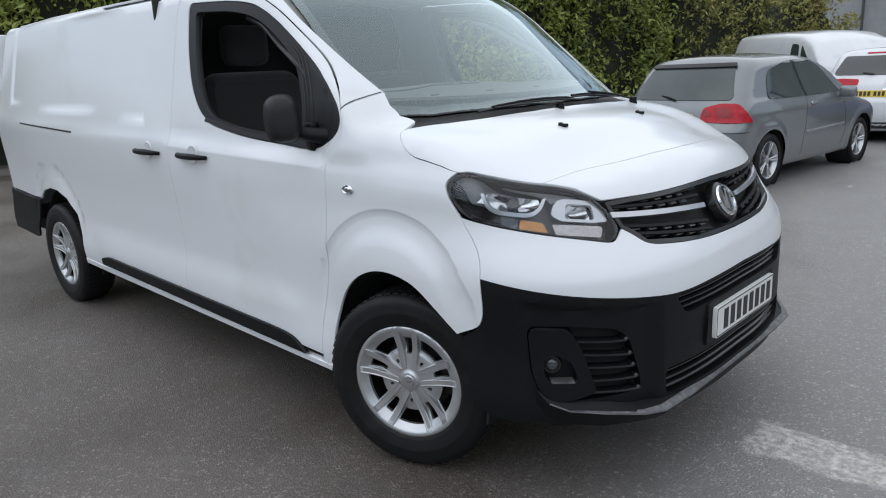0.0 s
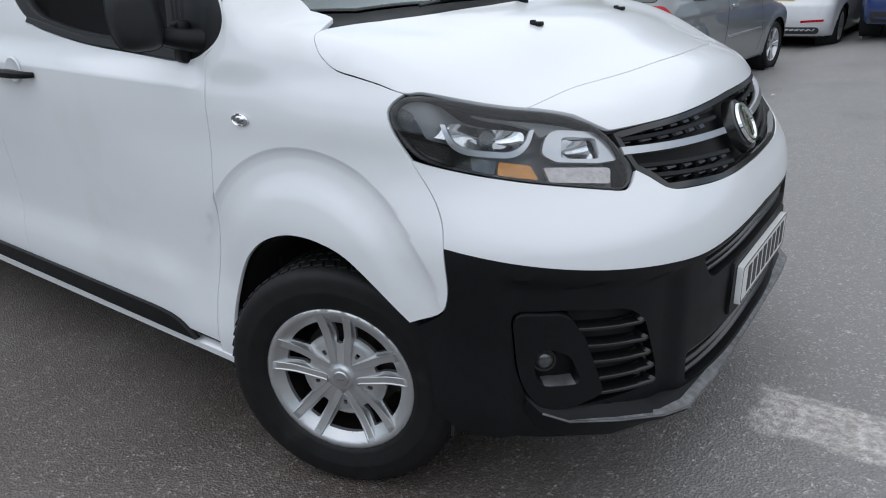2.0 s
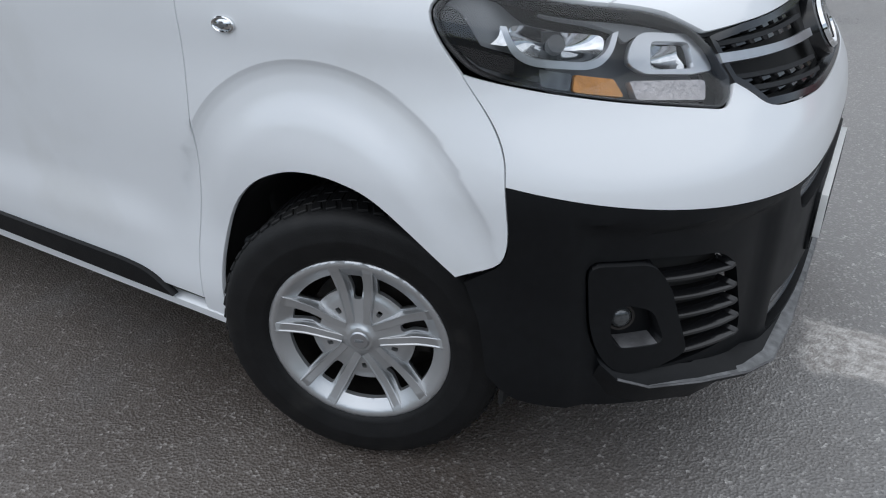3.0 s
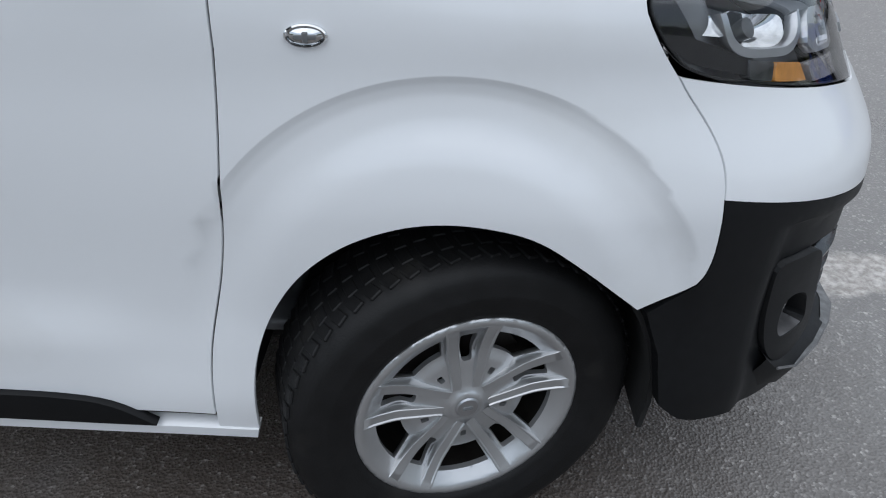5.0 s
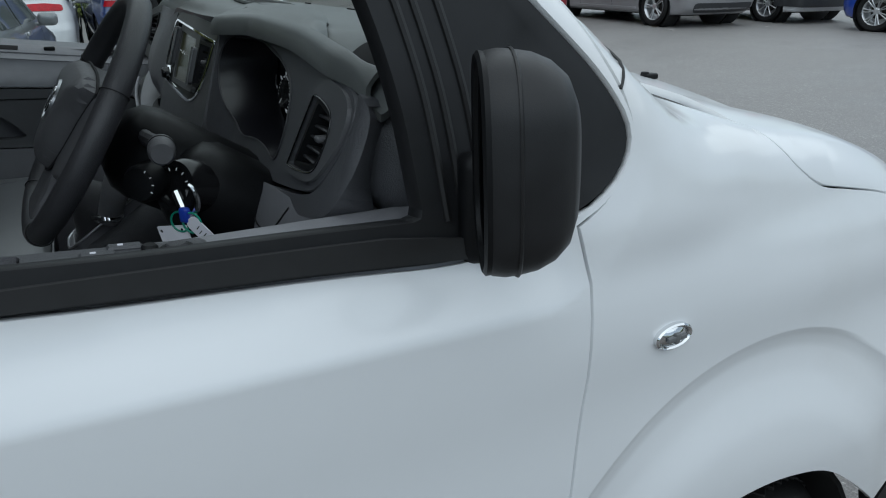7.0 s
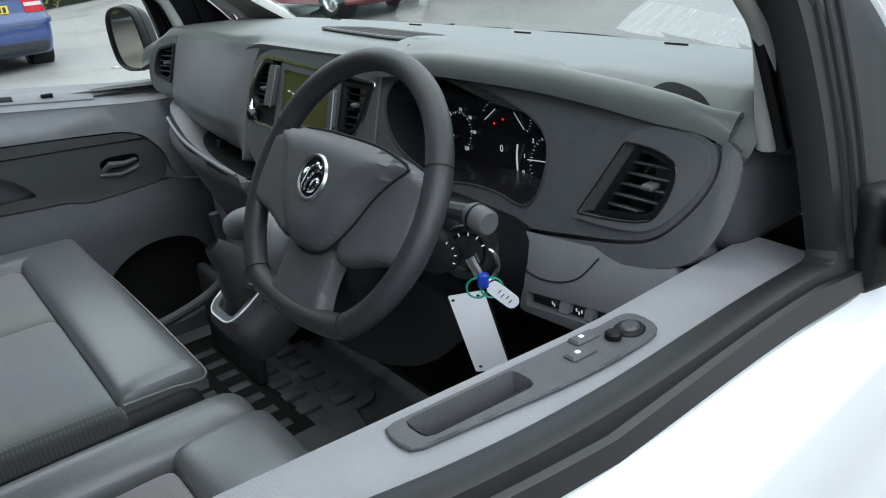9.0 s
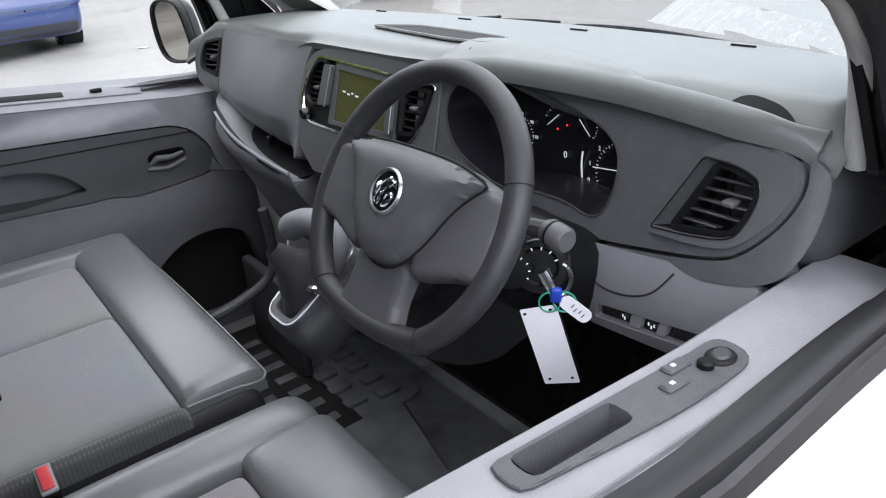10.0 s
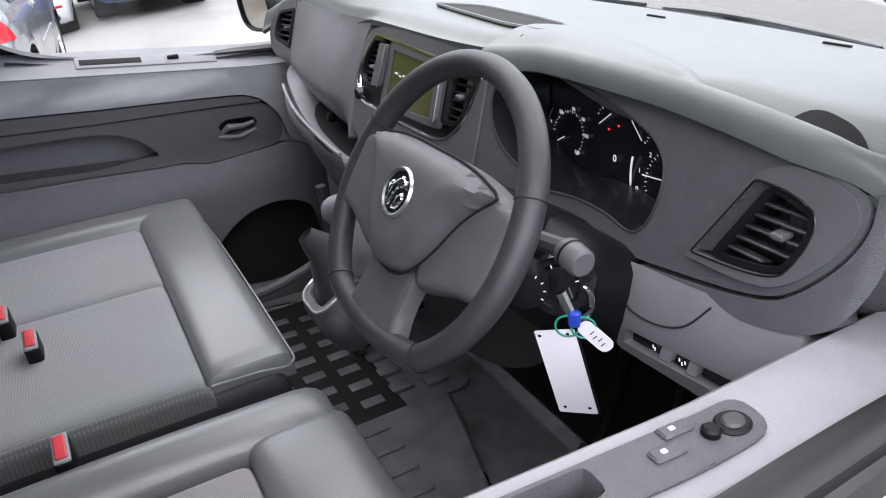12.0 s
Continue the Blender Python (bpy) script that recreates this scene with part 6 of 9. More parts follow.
part("switch_housing", face_panel(offset(loop(RECESS, 0.01), -0.003), low_x, 0, -1, (), 0.02, depth=0.004, lift=-0.014), PLASTIC_BLACK, dash)


def switch(y0, y1, lift, mat, label):
    """A rocker in the recess, from its inner side y0 to y1."""
    z0, z1 = 1.062 + 0.098 * (-0.558 - y0), 1.062 + 0.098 * (-0.558 - y1)
    part("dash_switch", face_panel([(y0, z0 + 0.019, 0.002), (y1, z1 + 0.019, 0.002), (y1 + 0.003, z1 + 0.002, 0.002), (y0 + 0.003, z0 + 0.002, 0.002)], low_x, 0, -1, (), 0.01, depth=0.014, lift=lift), mat, dash, label)


switch(-0.566, -0.611, -0.009, PLASTIC_GLOSS, "black dash switch")
switch(-0.613, -0.628, -0.003, TRIM_GREY, "grey blanking plug")
switch(-0.631, -0.650, -0.008, PLASTIC_GLOSS, "black dash switch with a symbol")
switch(-0.652, -0.664, -0.003, TRIM_GREY, "grey blanking plug")
switch(-0.667, -0.708, -0.010, PLASTIC_GLOSS, "black dash switch")
for y, z in ((-0.598, 1.077), (-0.601, 1.075), (-0.636, 1.081), (-0.640, 1.078), (-0.644, 1.081)):
    part("switch_mark", rbox(0.001, 0.0022, 0.0045, 0.0004, (float(low_x(np.array([y]), np.array([z]))[0]) + 0.006, y, z), k=1), MARK, dash)
part("knee_panel", face_panel([(0.20, 0.64, 0.03), (0.0, 0.672, 0.08), (-0.154, 0.738, 0.06), (-0.28, 0.826, 0.06), (-0.386, 0.938, 0.05), (-0.43, 1.00, 0.03), (-0.43, 1.10), (0.20, 1.10)], lambda y, z: -0.60 + 0.22 * (1.05 - z) + 0 * y, 0, -1, (), 0.03, depth=0.04), DASH, dash, "dark knee panel under the column")
# added black sheet that stands for the dark of the footwell
part("knee_shadow_panel", rbox(0.02, 1.5, 0.55, 0.01, (-0.36, 0.0, 0.78)), BLACK_HOLE, dash, "black sheet for the shade of the footwell")

# console and gear lever
con = thing("gear_console", "dark gear console with a silver-framed gaiter", "gear lever")
part("console_body", merge(moved(rbox(0.25, 0.15, 0.10, 0.035), Matrix.Translation((-0.735, -0.07, 0.963)) @ Matrix.Rotation(-0.58, 4, "Y")), rbox(0.18, 0.26, 0.26, 0.04, (-0.55, -0.02, 1.03))), DASH, con)
gm = Matrix.Translation((-0.785, -0.078, 0.998)) @ Matrix.Rotation(-0.62, 4, "Y")
frame_line = loop([(-0.085, -0.045, 0.03), (0.09, -0.05, 0.03), (0.09, 0.05, 0.03), (-0.085, 0.045, 0.03)], 0.01)
part("gaiter_frame", moved(prism(frame_line, -0.012, 0.006, [offset(frame_line, 0.013)], bevel=0.002), gm), DASH_MID, con, "silver-grey gaiter frame")
part("frame_edging", moved(tube(np.c_[frame_line, np.full(len(frame_line), 0.006)], 0.0022, 6, closed=True), gm), SILVER, con, "bright silver edging")
part("gaiter", moved(lathe([(0.075, -0.005), (0.055, 0.02), (0.05, 0.03), (0.035, 0.05), (0.028, 0.06), (0.02, 0.085), (0.014, 0.10)], 20), gm @ Matrix.Scale(0.6, 4, (0, 1, 0))), WHEEL_SKIN, con, "creased black gaiter")
part("lever", tube(spline([(-0.785, -0.115, 1.00), (-0.770, -0.135, 1.05), (-0.755, -0.130, 1.085), (-0.750, -0.105, 1.095)], 4), np.linspace(0.020, 0.026, 13), 14), TRIM_GREY, con, "pale grey lever shroud")
knob_line = spline([(-0.750, -0.120, 1.090), (-0.748, -0.06, 1.088), (-0.748, 0.0, 1.072), (-0.748, 0.05, 1.048), (-0.750, 0.072, 1.036)], 5)
part("gear_knob", tube(knob_line, np.interp(np.linspace(0, 1, len(knob_line)), [0, 0.3, 0.75, 0.93, 1], [0.022, 0.024, 0.026, 0.018, 0.004]), 14), TRIM_GREY, con, "grey gear knob")
part("lever_collar", lathe([(0.026, 0), (0.030, 0.006), (0.028, 0.012), (0.022, 0.014)], 18), CHROME, con, m=Matrix.Translation((-0.785, -0.113, 1.00)))

# steering wheel
WC, WN = Vector((-0.800, -0.421, 1.234)), Vector((-0.85, -0.03, 0.527)).normalized()
wr = Vector((0, -1, 0))
wr = (wr - WN * wr.dot(WN)).normalized()
wu = WN.cross(wr)
wm = Matrix((wr, wu, WN)).transposed().to_4x4()
wm.translation = WC
sw = thing("steering_wheel", "dark grey steering wheel with a chrome badge", "steering wheel", wm)
a = np.linspace(0, 2 * math.pi, 72, endpoint=False)
rx, ry = 0.168 * np.cos(a), 0.168 * np.sin(a)
ry = np.where(ry < -0.135, -0.135 + (ry + 0.135) * 0.42, ry)
rad = 0.0142 + 0.0016 * np.abs(np.cos(a))
part("rim", tube(np.c_[rx, ry, 0 * a], rad, 14, closed=True), WHEEL_SKIN, sw)
for ang in (22, 158, -52, -128):
    r = radians(ang)
    c = np.array([0.168 * math.cos(r), max(0.168 * math.sin(r), -0.142), 0])
    g = tube([(0.0160 * math.cos(q) + 0.168, 0, 0.0160 * math.sin(q)) for q in np.linspace(0, 2 * math.pi, 20, endpoint=False)], 0.0007, 5, closed=True)
    off = Matrix.Translation((0, max(0.168 * math.sin(r), -0.142) - 0.168 * math.sin(r), 0)) @ Matrix.Rotation(r, 4, "Z")
    part("rim_seam", moved(g, off), BLACK_HOLE, sw)
PAD = loop([(-0.070, 0.066, 0.05), (0.070, 0.066, 0.05), (0.128, 0.052, 0.010), (0.108, 0.036, 0.02), (0.086, 0.010, 0.02), (0.064, -0.036, 0.04), (0.028, -0.076, 0.03), (-0.028, -0.076, 0.03), (-0.064, -0.036, 0.04), (-0.086, 0.010, 0.02), (-0.108, 0.036, 0.02), (-0.128, 0.052, 0.010)], 0.008)
part("pad", dome(PAD, 0.013, 0.026, 0.035, 0.005, base=-0.02), WHEEL_PAD, sw, "airbag pad")
part("pad_seam", tube(np.c_[offset(PAD, -0.0015), np.full(len(PAD), 0.0125)], 0.0018, 6, closed=True), BLACK_HOLE, sw)
SPK = loop([(0.05, 0.060, 0.02), (0.11, 0.058, 0.03), (0.162, 0.046, 0.01), (0.164, -0.050, 0.02), (0.112, -0.056, 0.04), (0.045, -0.085, 0.04)], 0.004)
part("spoke", dome(SPK, 0.0, 0.013, 0.012, 0.0045, base=-0.012), WHEEL_PAD, sw)
part("spoke", dome(SPK * (-1, 1), 0.0, 0.013, 0.012, 0.0045, base=-0.012), WHEEL_PAD, sw)
SPB = loop([(-0.055, -0.06, 0.02), (0.055, -0.06, 0.02), (0.050, -0.105, 0.02), (0.062, -0.150, 0.02), (-0.062, -0.150, 0.02), (-0.050, -0.105, 0.02)], 0.004)
part("spoke", dome(SPB, -0.002, 0.012, 0.012, 0.0045, base=-0.012), WHEEL_PAD, sw)
emb = new("wheel_badge")
emb.parent = sw
emb["label"] = "round chrome badge"
emb.matrix_basis = Matrix.Translation((0, 0.008, 0.038))
part("badge_ring", lathe([(0.0235, 0.0), (0.0245, 0.0035), (0.0265, 0.0040), (0.029, 0.0)], 40), SILVER, emb)
part("badge_plate", lathe([(0, 0.0012), (0.024, 0.001)], 36), PLASTIC_GLOSS, emb)
for line_ in ([(-0.016, -0.015), (-0.007, -0.019), (0.000, 0.002), (0.012, 0.009), (0.019, 0.005), (0.014, 0.016), (0.002, 0.019), (-0.010, 0.010)], [(0.001, -0.020), (0.009, -0.018), (0.018, -0.004), (0.012, 0.004), (0.004, -0.004)], [(-0.019, -0.008), (-0.014, -0.004), (-0.011, 0.014), (-0.018, 0.006)]):
    part("badge_mark", dome(loop([(*q, 0.003) for q in line_], 0.003), 0.0012, 0.0035, 0.004, 0.0025), CHROME, emb)

# column, stalks, ignition
col = thing("steering_column", "black steering column shroud with stalks and ignition", "steering column")
part("shroud", moved(rbox(0.135, 0.125, 0.26, 0.045), Matrix.Translation(WC - WN * 0.165 + Vector((0, 0, -0.01))) @ wm.to_3x3().to_4x4()), PLASTIC_BLACK, col)
part("shroud_lower", moved(rbox(0.17, 0.13, 0.18, 0.05), Matrix.Translation((-0.635, -0.47, 1.115)) @ wm.to_3x3().to_4x4()), PLASTIC_BLACK, col)
st = spline([(-0.73, -0.47, 1.215), (-0.732, -0.53, 1.222), (-0.722, -0.575, 1.222)], 4)
part("stalk", tube(st, np.linspace(0.008, 0.011, len(st)), 10), WHEEL_SKIN, col, "indicator stalk")
kn = Matrix.Translation((-0.722, -0.575, 1.222)) @ Vector((-0.10, -0.98, -0.06)).to_track_quat("Z", "Y").to_matrix().to_4x4()
part("stalk_knob", moved(lathe([(0, 0.034), (0.012, 0.034), (0.015, 0.030), (0.016, 0.006), (0.013, 0.0), (0, -0.002)], 20), kn), WHEEL_PAD, col, "grey stalk knob")
part("stalk_ring", moved(lathe([(0.0158, 0.010), (0.0166, 0.012), (0.0158, 0.014)], 20), kn), PLASTIC_BLACK, col)
lo_m = Matrix.Translation((-0.742, -0.535, 1.170)) @ Vector((-0.55, -0.80, 0.1)).to_track_quat("Z", "Y").to_matrix().to_4x4()
part("control_stalk", merge(moved(lathe([(0, 0.020), (0.020, 0.018), (0.024, 0.010), (0.024, -0.02), (0, -0.03)], 24), lo_m), ), PLASTIC_BLACK, col, "ribbed control stalk")
part("stalk_mark", moved(merge(*[moved(rbox(0.003, 0.0012, 0.0008, 0.0003, (0.019, 0, 0.0185), k=1), Matrix.Rotation(q, 4, "Z")) for q in (-0.5, 0.0, 0.5, 1.0)]), lo_m), MARK, col)
ig_m = Matrix.Translation((-0.705, -0.545, 1.162)) @ Vector((-0.75, -0.60, 0.28)).to_track_quat("Z", "Y").to_matrix().to_4x4()
part("ignition_barrel", moved(lathe([(0, 0.004), (0.020, 0.004), (0.024, 0.010), (0.032, 0.010), (0.036, 0.0), (0.036, -0.04)], 28), ig_m), PLASTIC_GLOSS, col, "ignition lock")
part("lock_marks", moved(merge(*[moved(rbox(0.004, 0.0012, 0.0008, 0.0003, (0.022, 0, 0.0105), k=1), Matrix.Rotation(q, 4, "Z")) for q in np.linspace(0.4, 3.0, 6)]), ig_m), MARK, col)

# key with tags
key = thing("ignition_key", "key with blank white card, green tie and fob", "key")
part("key_blade", tube([(-0.712, -0.556, 1.160), (-0.706, -0.568, 1.135)], 0.006, 8), CHROME, key)
part("key_bow", tube([(-0.700 + 0.010 * math.cos(q), -0.572 - 0.008 * math.cos(q), 1.152 + 0.020 * math.sin(q)) for q in np.linspace(-1.4, 1.3, 12)], np.linspace(0.005, 0.002, 12), 8), CHROME, key)
part("fob", moved(rbox(0.010, 0.014, 0.020, 0.004), Matrix.Translation((-0.706, -0.572, 1.133)) @ Matrix.Rotation(0.7, 4, "Z")), BLUE_PLASTIC, key, "small blue fob")
for dx in (0.0, 0.012):
    part("green_tie", tube([(-0.712 + dx + 0.013 * math.cos(q) * 0.74, -0.568 - dx - 0.013 * math.cos(q) * 0.67, 1.124 + 0.013 * math.sin(q)) for q in np.linspace(0, 2 * math.pi, 24, endpoint=False)], 0.0013, 6, closed=True), GREEN_TIE, key)
face_ = Vector((-0.672, -0.741, 0)).normalized()
side_ = Vector((0.741, -0.672, 0)).normalized()
tm = Matrix((side_, Vector((0, 0, 1)), face_)).transposed().to_4x4()
tm.translation = Vector((-0.738, -0.543, 1.114))
card = loop([(0.0, 0.0, 0.002), (0.043, 0.006, 0.002), (0.0715, -0.106, 0.002), (0.0285, -0.107, 0.002)], 0.02)
hole = [circle(0.0022, 12, p) for p in ((0.006, -0.006), (0.036, -0.001), (0.0345, -0.100), (0.062, -0.099))]
part("card_tag", moved(prism(card, -0.0006, 0.0006, hole), tm), CARD, key, "blank white card tag")
part("card_back", moved(prism(card + (0.003, -0.001), -0.004, -0.0012, hole), tm), PLASTIC_BLACK, key)
om = Matrix.Translation((-0.690, -0.590, 1.113)) @ tm.to_3x3().to_4x4() @ Matrix.Rotation(-0.75, 4, "Z")
part("oval_tag", moved(prism(loop([(-0.024, -0.009, 0.009), (0.02, -0.009, 0.009), (0.02, 0.009, 0.009), (-0.024, 0.009, 0.009)], 0.006), -0.001, 0.001), om), CARD, key, "oval white tag with handwriting")
part("tag_writing", moved(merge(*[rbox(0.0012, 0.006, 0.0004, 0.0001, (-0.008 + 0.006 * k, 0.001 * (-1) ** k, 0.0013), k=1) for k in range(4)]), om), INK, key)


# door linings
def door_lining(s):
    """Shelf and inner face of a front door; s: -1 on the driver's side."""
    d = thing("door_lining", "grey plastic inner door lining", "door lining")
    xs = np.r_[-0.475, -0.49, -0.52, np.linspace(-0.56, -0.868, 8), np.linspace(-0.978, -1.42, 10), -1.45]
    prof = [(0.886, 1.10), (0.884, 1.151), (0.874, 1.159), (0.850, 1.166), (0.846, 1.171), (0.816, 1.172), (0.786, 1.173), (0.768, 1.171), (0.757, 1.160), (0.752, 1.13), (0.762, 1.09), (0.775, 1.0), (0.79, 0.80), (0.80, 0.50)]

    def at(x, k):
        y, z = prof[k]
        return (x, s * y, z + 0.05 * float(np.clip((-0.75 - x) / 0.7, 0, 1)))
    g = sheet(at, xs, range(4, len(prof)))
    if s < 0:
        hollow = lambda q: all(-0.980 < g[0][i][0] < -0.866 and 0.785 < abs(g[0][i][1]) < 0.817 for i in q)
        g = (g[0], [q for q in g[1] if not hollow(q)])
    g2 = sheet(at, xs, range(0, 5), 0.006)
    if s > 0:
        g, g2 = (g[0], [tuple(reversed(t)) for t in g[1]]), (g2[0], [tuple(reversed(t)) for t in g2[1]])
    part("lining", g, TRIM_GREY, d)
    part("inner_belt_seal", g2, TRIM_GREY, d, "grey door top beside the window slot")
    slot_pts = [(x, s * 0.870, at(x, 2)[2] + 0.0065) for x in xs]
    part("window_slot", tube(slot_pts, 0.004, 6), RUBBER_SEAL, d, "dark window slot seal")
    return d


dl = door_lining(-1)
plate_line = loop([(-0.712, -0.782, 0.02), (-0.716, -0.826, 0.025), (-0.82, -0.832, 0.05), (-0.995, -0.818, 0.012), (-0.995, -0.782, 0.012)], 0.01)
cup_line = loop([(-0.869, -0.788, 0.006), (-0.869, -0.814, 0.008), (-0.977, -0.813, 0.008), (-0.977, -0.788, 0.006)], 0.008)


def shelf_z(x):
    return 1.1735 + 0.05 * np.clip((-0.75 - x) / 0.7, 0, 1)


def shelf_piece(line, z0, z1, holes=(), bevel=0.0):
    g = prism(line, z0, z1, holes, bevel, 0.03)
    v = g[0].copy()
    v[:, 2] += shelf_z(v[:, 0])
    return v, g[1]


part("switch_plate", shelf_piece(plate_line, 0.0, 0.003, [cup_line], 0.0012), DASH, dl, "dark window switch plate")
inner_cup = offset(cup_line, 0.004)
cup_v = np.concatenate([np.c_[q, shelf_z(q[:, 0]) + h] for q, h in ((cup_line, 0.004), (inner_cup, -0.010), (inner_cup, -0.052))])
nc = len(cup_line)
part("pull_cup", (cup_v, [(i + k * nc, (i + 1) % nc + k * nc, (i + 1) % nc + (k + 1) * nc, i + (k + 1) * nc) for k in range(2) for i in range(nc)] + [tuple(range(2 * nc, 3 * nc))]), DASH, dl, "deep pull cup")
for x, y in ((-0.808, -0.806), (-0.785, -0.790)):
    part("window_switch", shelf_piece(loop([(x - 0.015, y - 0.0065, 0.003), (x + 0.015, y - 0.0065, 0.003), (x + 0.015, y + 0.0065, 0.003), (x - 0.015, y + 0.0065, 0.003)], 0.01), 0.003, 0.0065, (), 0.002), DASH, dl, "window switch")
    part("switch_symbol", shelf_piece(loop([(x - 0.006, y - 0.002, 0.001), (x - 0.001, y - 0.002, 0.001), (x - 0.001, y + 0.002, 0.001), (x - 0.006, y + 0.002, 0.001)], 0.01), 0.0065, 0.007), CARD, dl)
part("mirror_switch", shelf_piece(circle(0.0155, 28, (-0.742, -0.806), 0.85), 0.003, 0.006, (), 0.002), PLASTIC_BLACK, dl, "round mirror control")
part("mirror_switch_cap", shelf_piece(circle(0.010, 24, (-0.742, -0.806), 0.85), 0.006, 0.0085, (), 0.002), WHEEL_SKIN, dl)
part("mirror_selector", shelf_piece(circle(0.0075, 16, (-0.765, -0.806)), 0.003, 0.010, (), 0.002), PLASTIC_BLACK, dl)

dp = thing("passenger_door_lining", "grey passenger door lining with dark armrest pocket", "door lining")


def pdoor_y(x, z):
    return 0.800 + 0.03 * step(1.125, 1.158, z + 0.05 * np.clip((x + 0.75) / 0.7, -1, 0)) - 0.02 * step(0.97, 0.85, z)


def rise(x):
    return 0.065 * np.clip((-0.62 - x) / 0.6, 0, 1.3)



UP = [(-0.52, 1.150), (-0.62, 1.156), (-0.80, 1.1745), (-1.03, 1.199), (-1.22, 1.220), (-1.45, 1.240), (-1.45, 1.163), (-1.047, 1.126), (-0.814, 1.109), (-0.70, 1.099, 0.02), (-0.652, 1.074, 0.02), (-0.612, 1.02, 0.03), (-0.60, 0.95, 0.03), (-0.52, 0.93)]
part("upper_roll", face_panel(UP, pdoor_y, 1, -1, (), 0.03, depth=0.02), TRIM_GREY, dp, "grey upper roll")
MIDB = [(-0.66, 1.075, 0.01), (-0.70, 1.093, 0.02), (-0.814, 1.104), (-1.047, 1.121), (-1.45, 1.158), (-1.45, 1.120), (-1.056, 1.092), (-0.82, 1.081), (-0.666, 1.072)]
part("middle_band", face_panel(MIDB, pdoor_y, 1, -1, (), 0.03, depth=0.02, lift=-0.003), DASH_SMOOTH, dp, "dark grey band")
HAND = [(-0.785, 1.025, 0.01), (-0.761, 1.040, 0.01), (-0.682, 1.036, 0.015), (-0.678, 1.007, 0.015), (-0.708, 0.994, 0.015), (-0.769, 0.997, 0.02)]
PULL = [(-0.935, 0.981, 0.02), (-0.950, 1.001), (-0.979, 1.034, 0.03), (-1.039, 1.063, 0.03), (-1.168, 1.074, 0.05), (-1.43, 1.080), (-1.43, 0.998), (-1.305, 0.990), (-1.089, 0.972)]
INS = [(-0.652, 1.067, 0.02), (-0.82, 1.077), (-1.056, 1.088), (-1.45, 1.116), (-1.45, 0.983), (-1.305, 0.975), (-1.09, 0.964), (-0.932, 0.953), (-0.882, 0.953, 0.03), (-0.834, 0.938, 0.03), (-0.745, 0.942, 0.03), (-0.622, 0.951, 0.03), (-0.611, 1.02, 0.03)]
part("dark_insert", face_panel(INS, pdoor_y, 1, -1, [HAND, PULL], 0.03, depth=0.045, lift=-0.008), DASH_SMOOTH, dp, "dark grey insert")
# grey like the upper roll, with the pocket's shade put into the colour
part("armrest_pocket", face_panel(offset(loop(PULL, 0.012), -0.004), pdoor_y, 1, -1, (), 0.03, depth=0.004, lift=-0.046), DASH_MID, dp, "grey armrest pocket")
part("pocket_floor", face_panel([(-0.94, 0.977), (-1.089, 0.970), (-1.305, 0.988), (-1.43, 0.996), (-1.43, 1.030), (-1.295, 1.010), (-1.083, 0.990)], pdoor_y, 1, -1, (), 0.03, depth=0.004, lift=-0.030), WHEEL_SKIN, dp)
# cup back blackened for the shade in the recess
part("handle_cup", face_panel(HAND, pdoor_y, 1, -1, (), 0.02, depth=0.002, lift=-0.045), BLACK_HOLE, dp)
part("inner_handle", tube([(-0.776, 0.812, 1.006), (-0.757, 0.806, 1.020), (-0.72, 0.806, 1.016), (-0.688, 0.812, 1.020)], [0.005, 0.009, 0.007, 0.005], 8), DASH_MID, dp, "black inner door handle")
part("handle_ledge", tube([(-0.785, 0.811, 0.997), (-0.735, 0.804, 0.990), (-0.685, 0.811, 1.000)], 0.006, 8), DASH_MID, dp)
BIN = [(-0.869, 0.695, 0.03), (-0.799, 0.766, 0.05), (-0.717, 0.799, 0.05), (-0.625, 0.796, 0.05), (-0.562, 0.750, 0.05), (-0.545, 0.623, 0.05), (-0.59, 0.555, 0.05), (-0.687, 0.535, 0.05), (-0.84, 0.55, 0.05)]
LOWD = [(-0.60, 0.946), (-0.622, 0.948), (-0.745, 0.939, 0.03), (-0.834, 0.935, 0.03), (-0.882, 0.950, 0.03), (-0.932, 0.950), (-1.09, 0.961), (-1.305, 0.972), (-1.45, 0.980), (-1.45, 0.50), (-0.52, 0.50), (-0.52, 0.926)]
# same plastic as the upper roll, darkened for its weaker light
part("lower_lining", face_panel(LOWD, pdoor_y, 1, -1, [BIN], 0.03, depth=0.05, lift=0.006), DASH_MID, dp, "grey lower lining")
# black sheet stands for the shade in this hollow
part("door_bin", face_panel(offset(loop(BIN, 0.012), -0.004), pdoor_y, 1, -1, (), 0.04, depth=0.004, lift=-0.045), WELL, dp, "sunk sheet blackened for the shade in the door bin")
part("door_top_shelf", sheet(lambda x, y: (x, y, 1.156 + (y - 0.828) * 0.62 + float(rise(np.array([x]))[0])), np.linspace(-0.52, -1.45, 14), (0.902, 0.864, 0.828), 0.006), TRIM_GREY, dp)
top_m = Matrix.Rotation(0.108, 4, "Y") @ Matrix.Rotation(0.55, 4, "X")
part("slot_plate", rbox(0.33, 0.038, 0.004, 0.002, m=Matrix.Translation((-0.905, 0.864, 1.2105)) @ top_m), TRIM_GREY, dp)
part("pull_slot", rbox(0.14, 0.020, 0.006, 0.002, m=Matrix.Translation((-0.990, 0.864, 1.2200)) @ top_m), BLACK_HOLE, dp)
part("lock_button", rbox(0.028, 0.012, 0.012, 0.004, (-0.845, 0.864, 1.208)), PLASTIC_BLACK, dp)

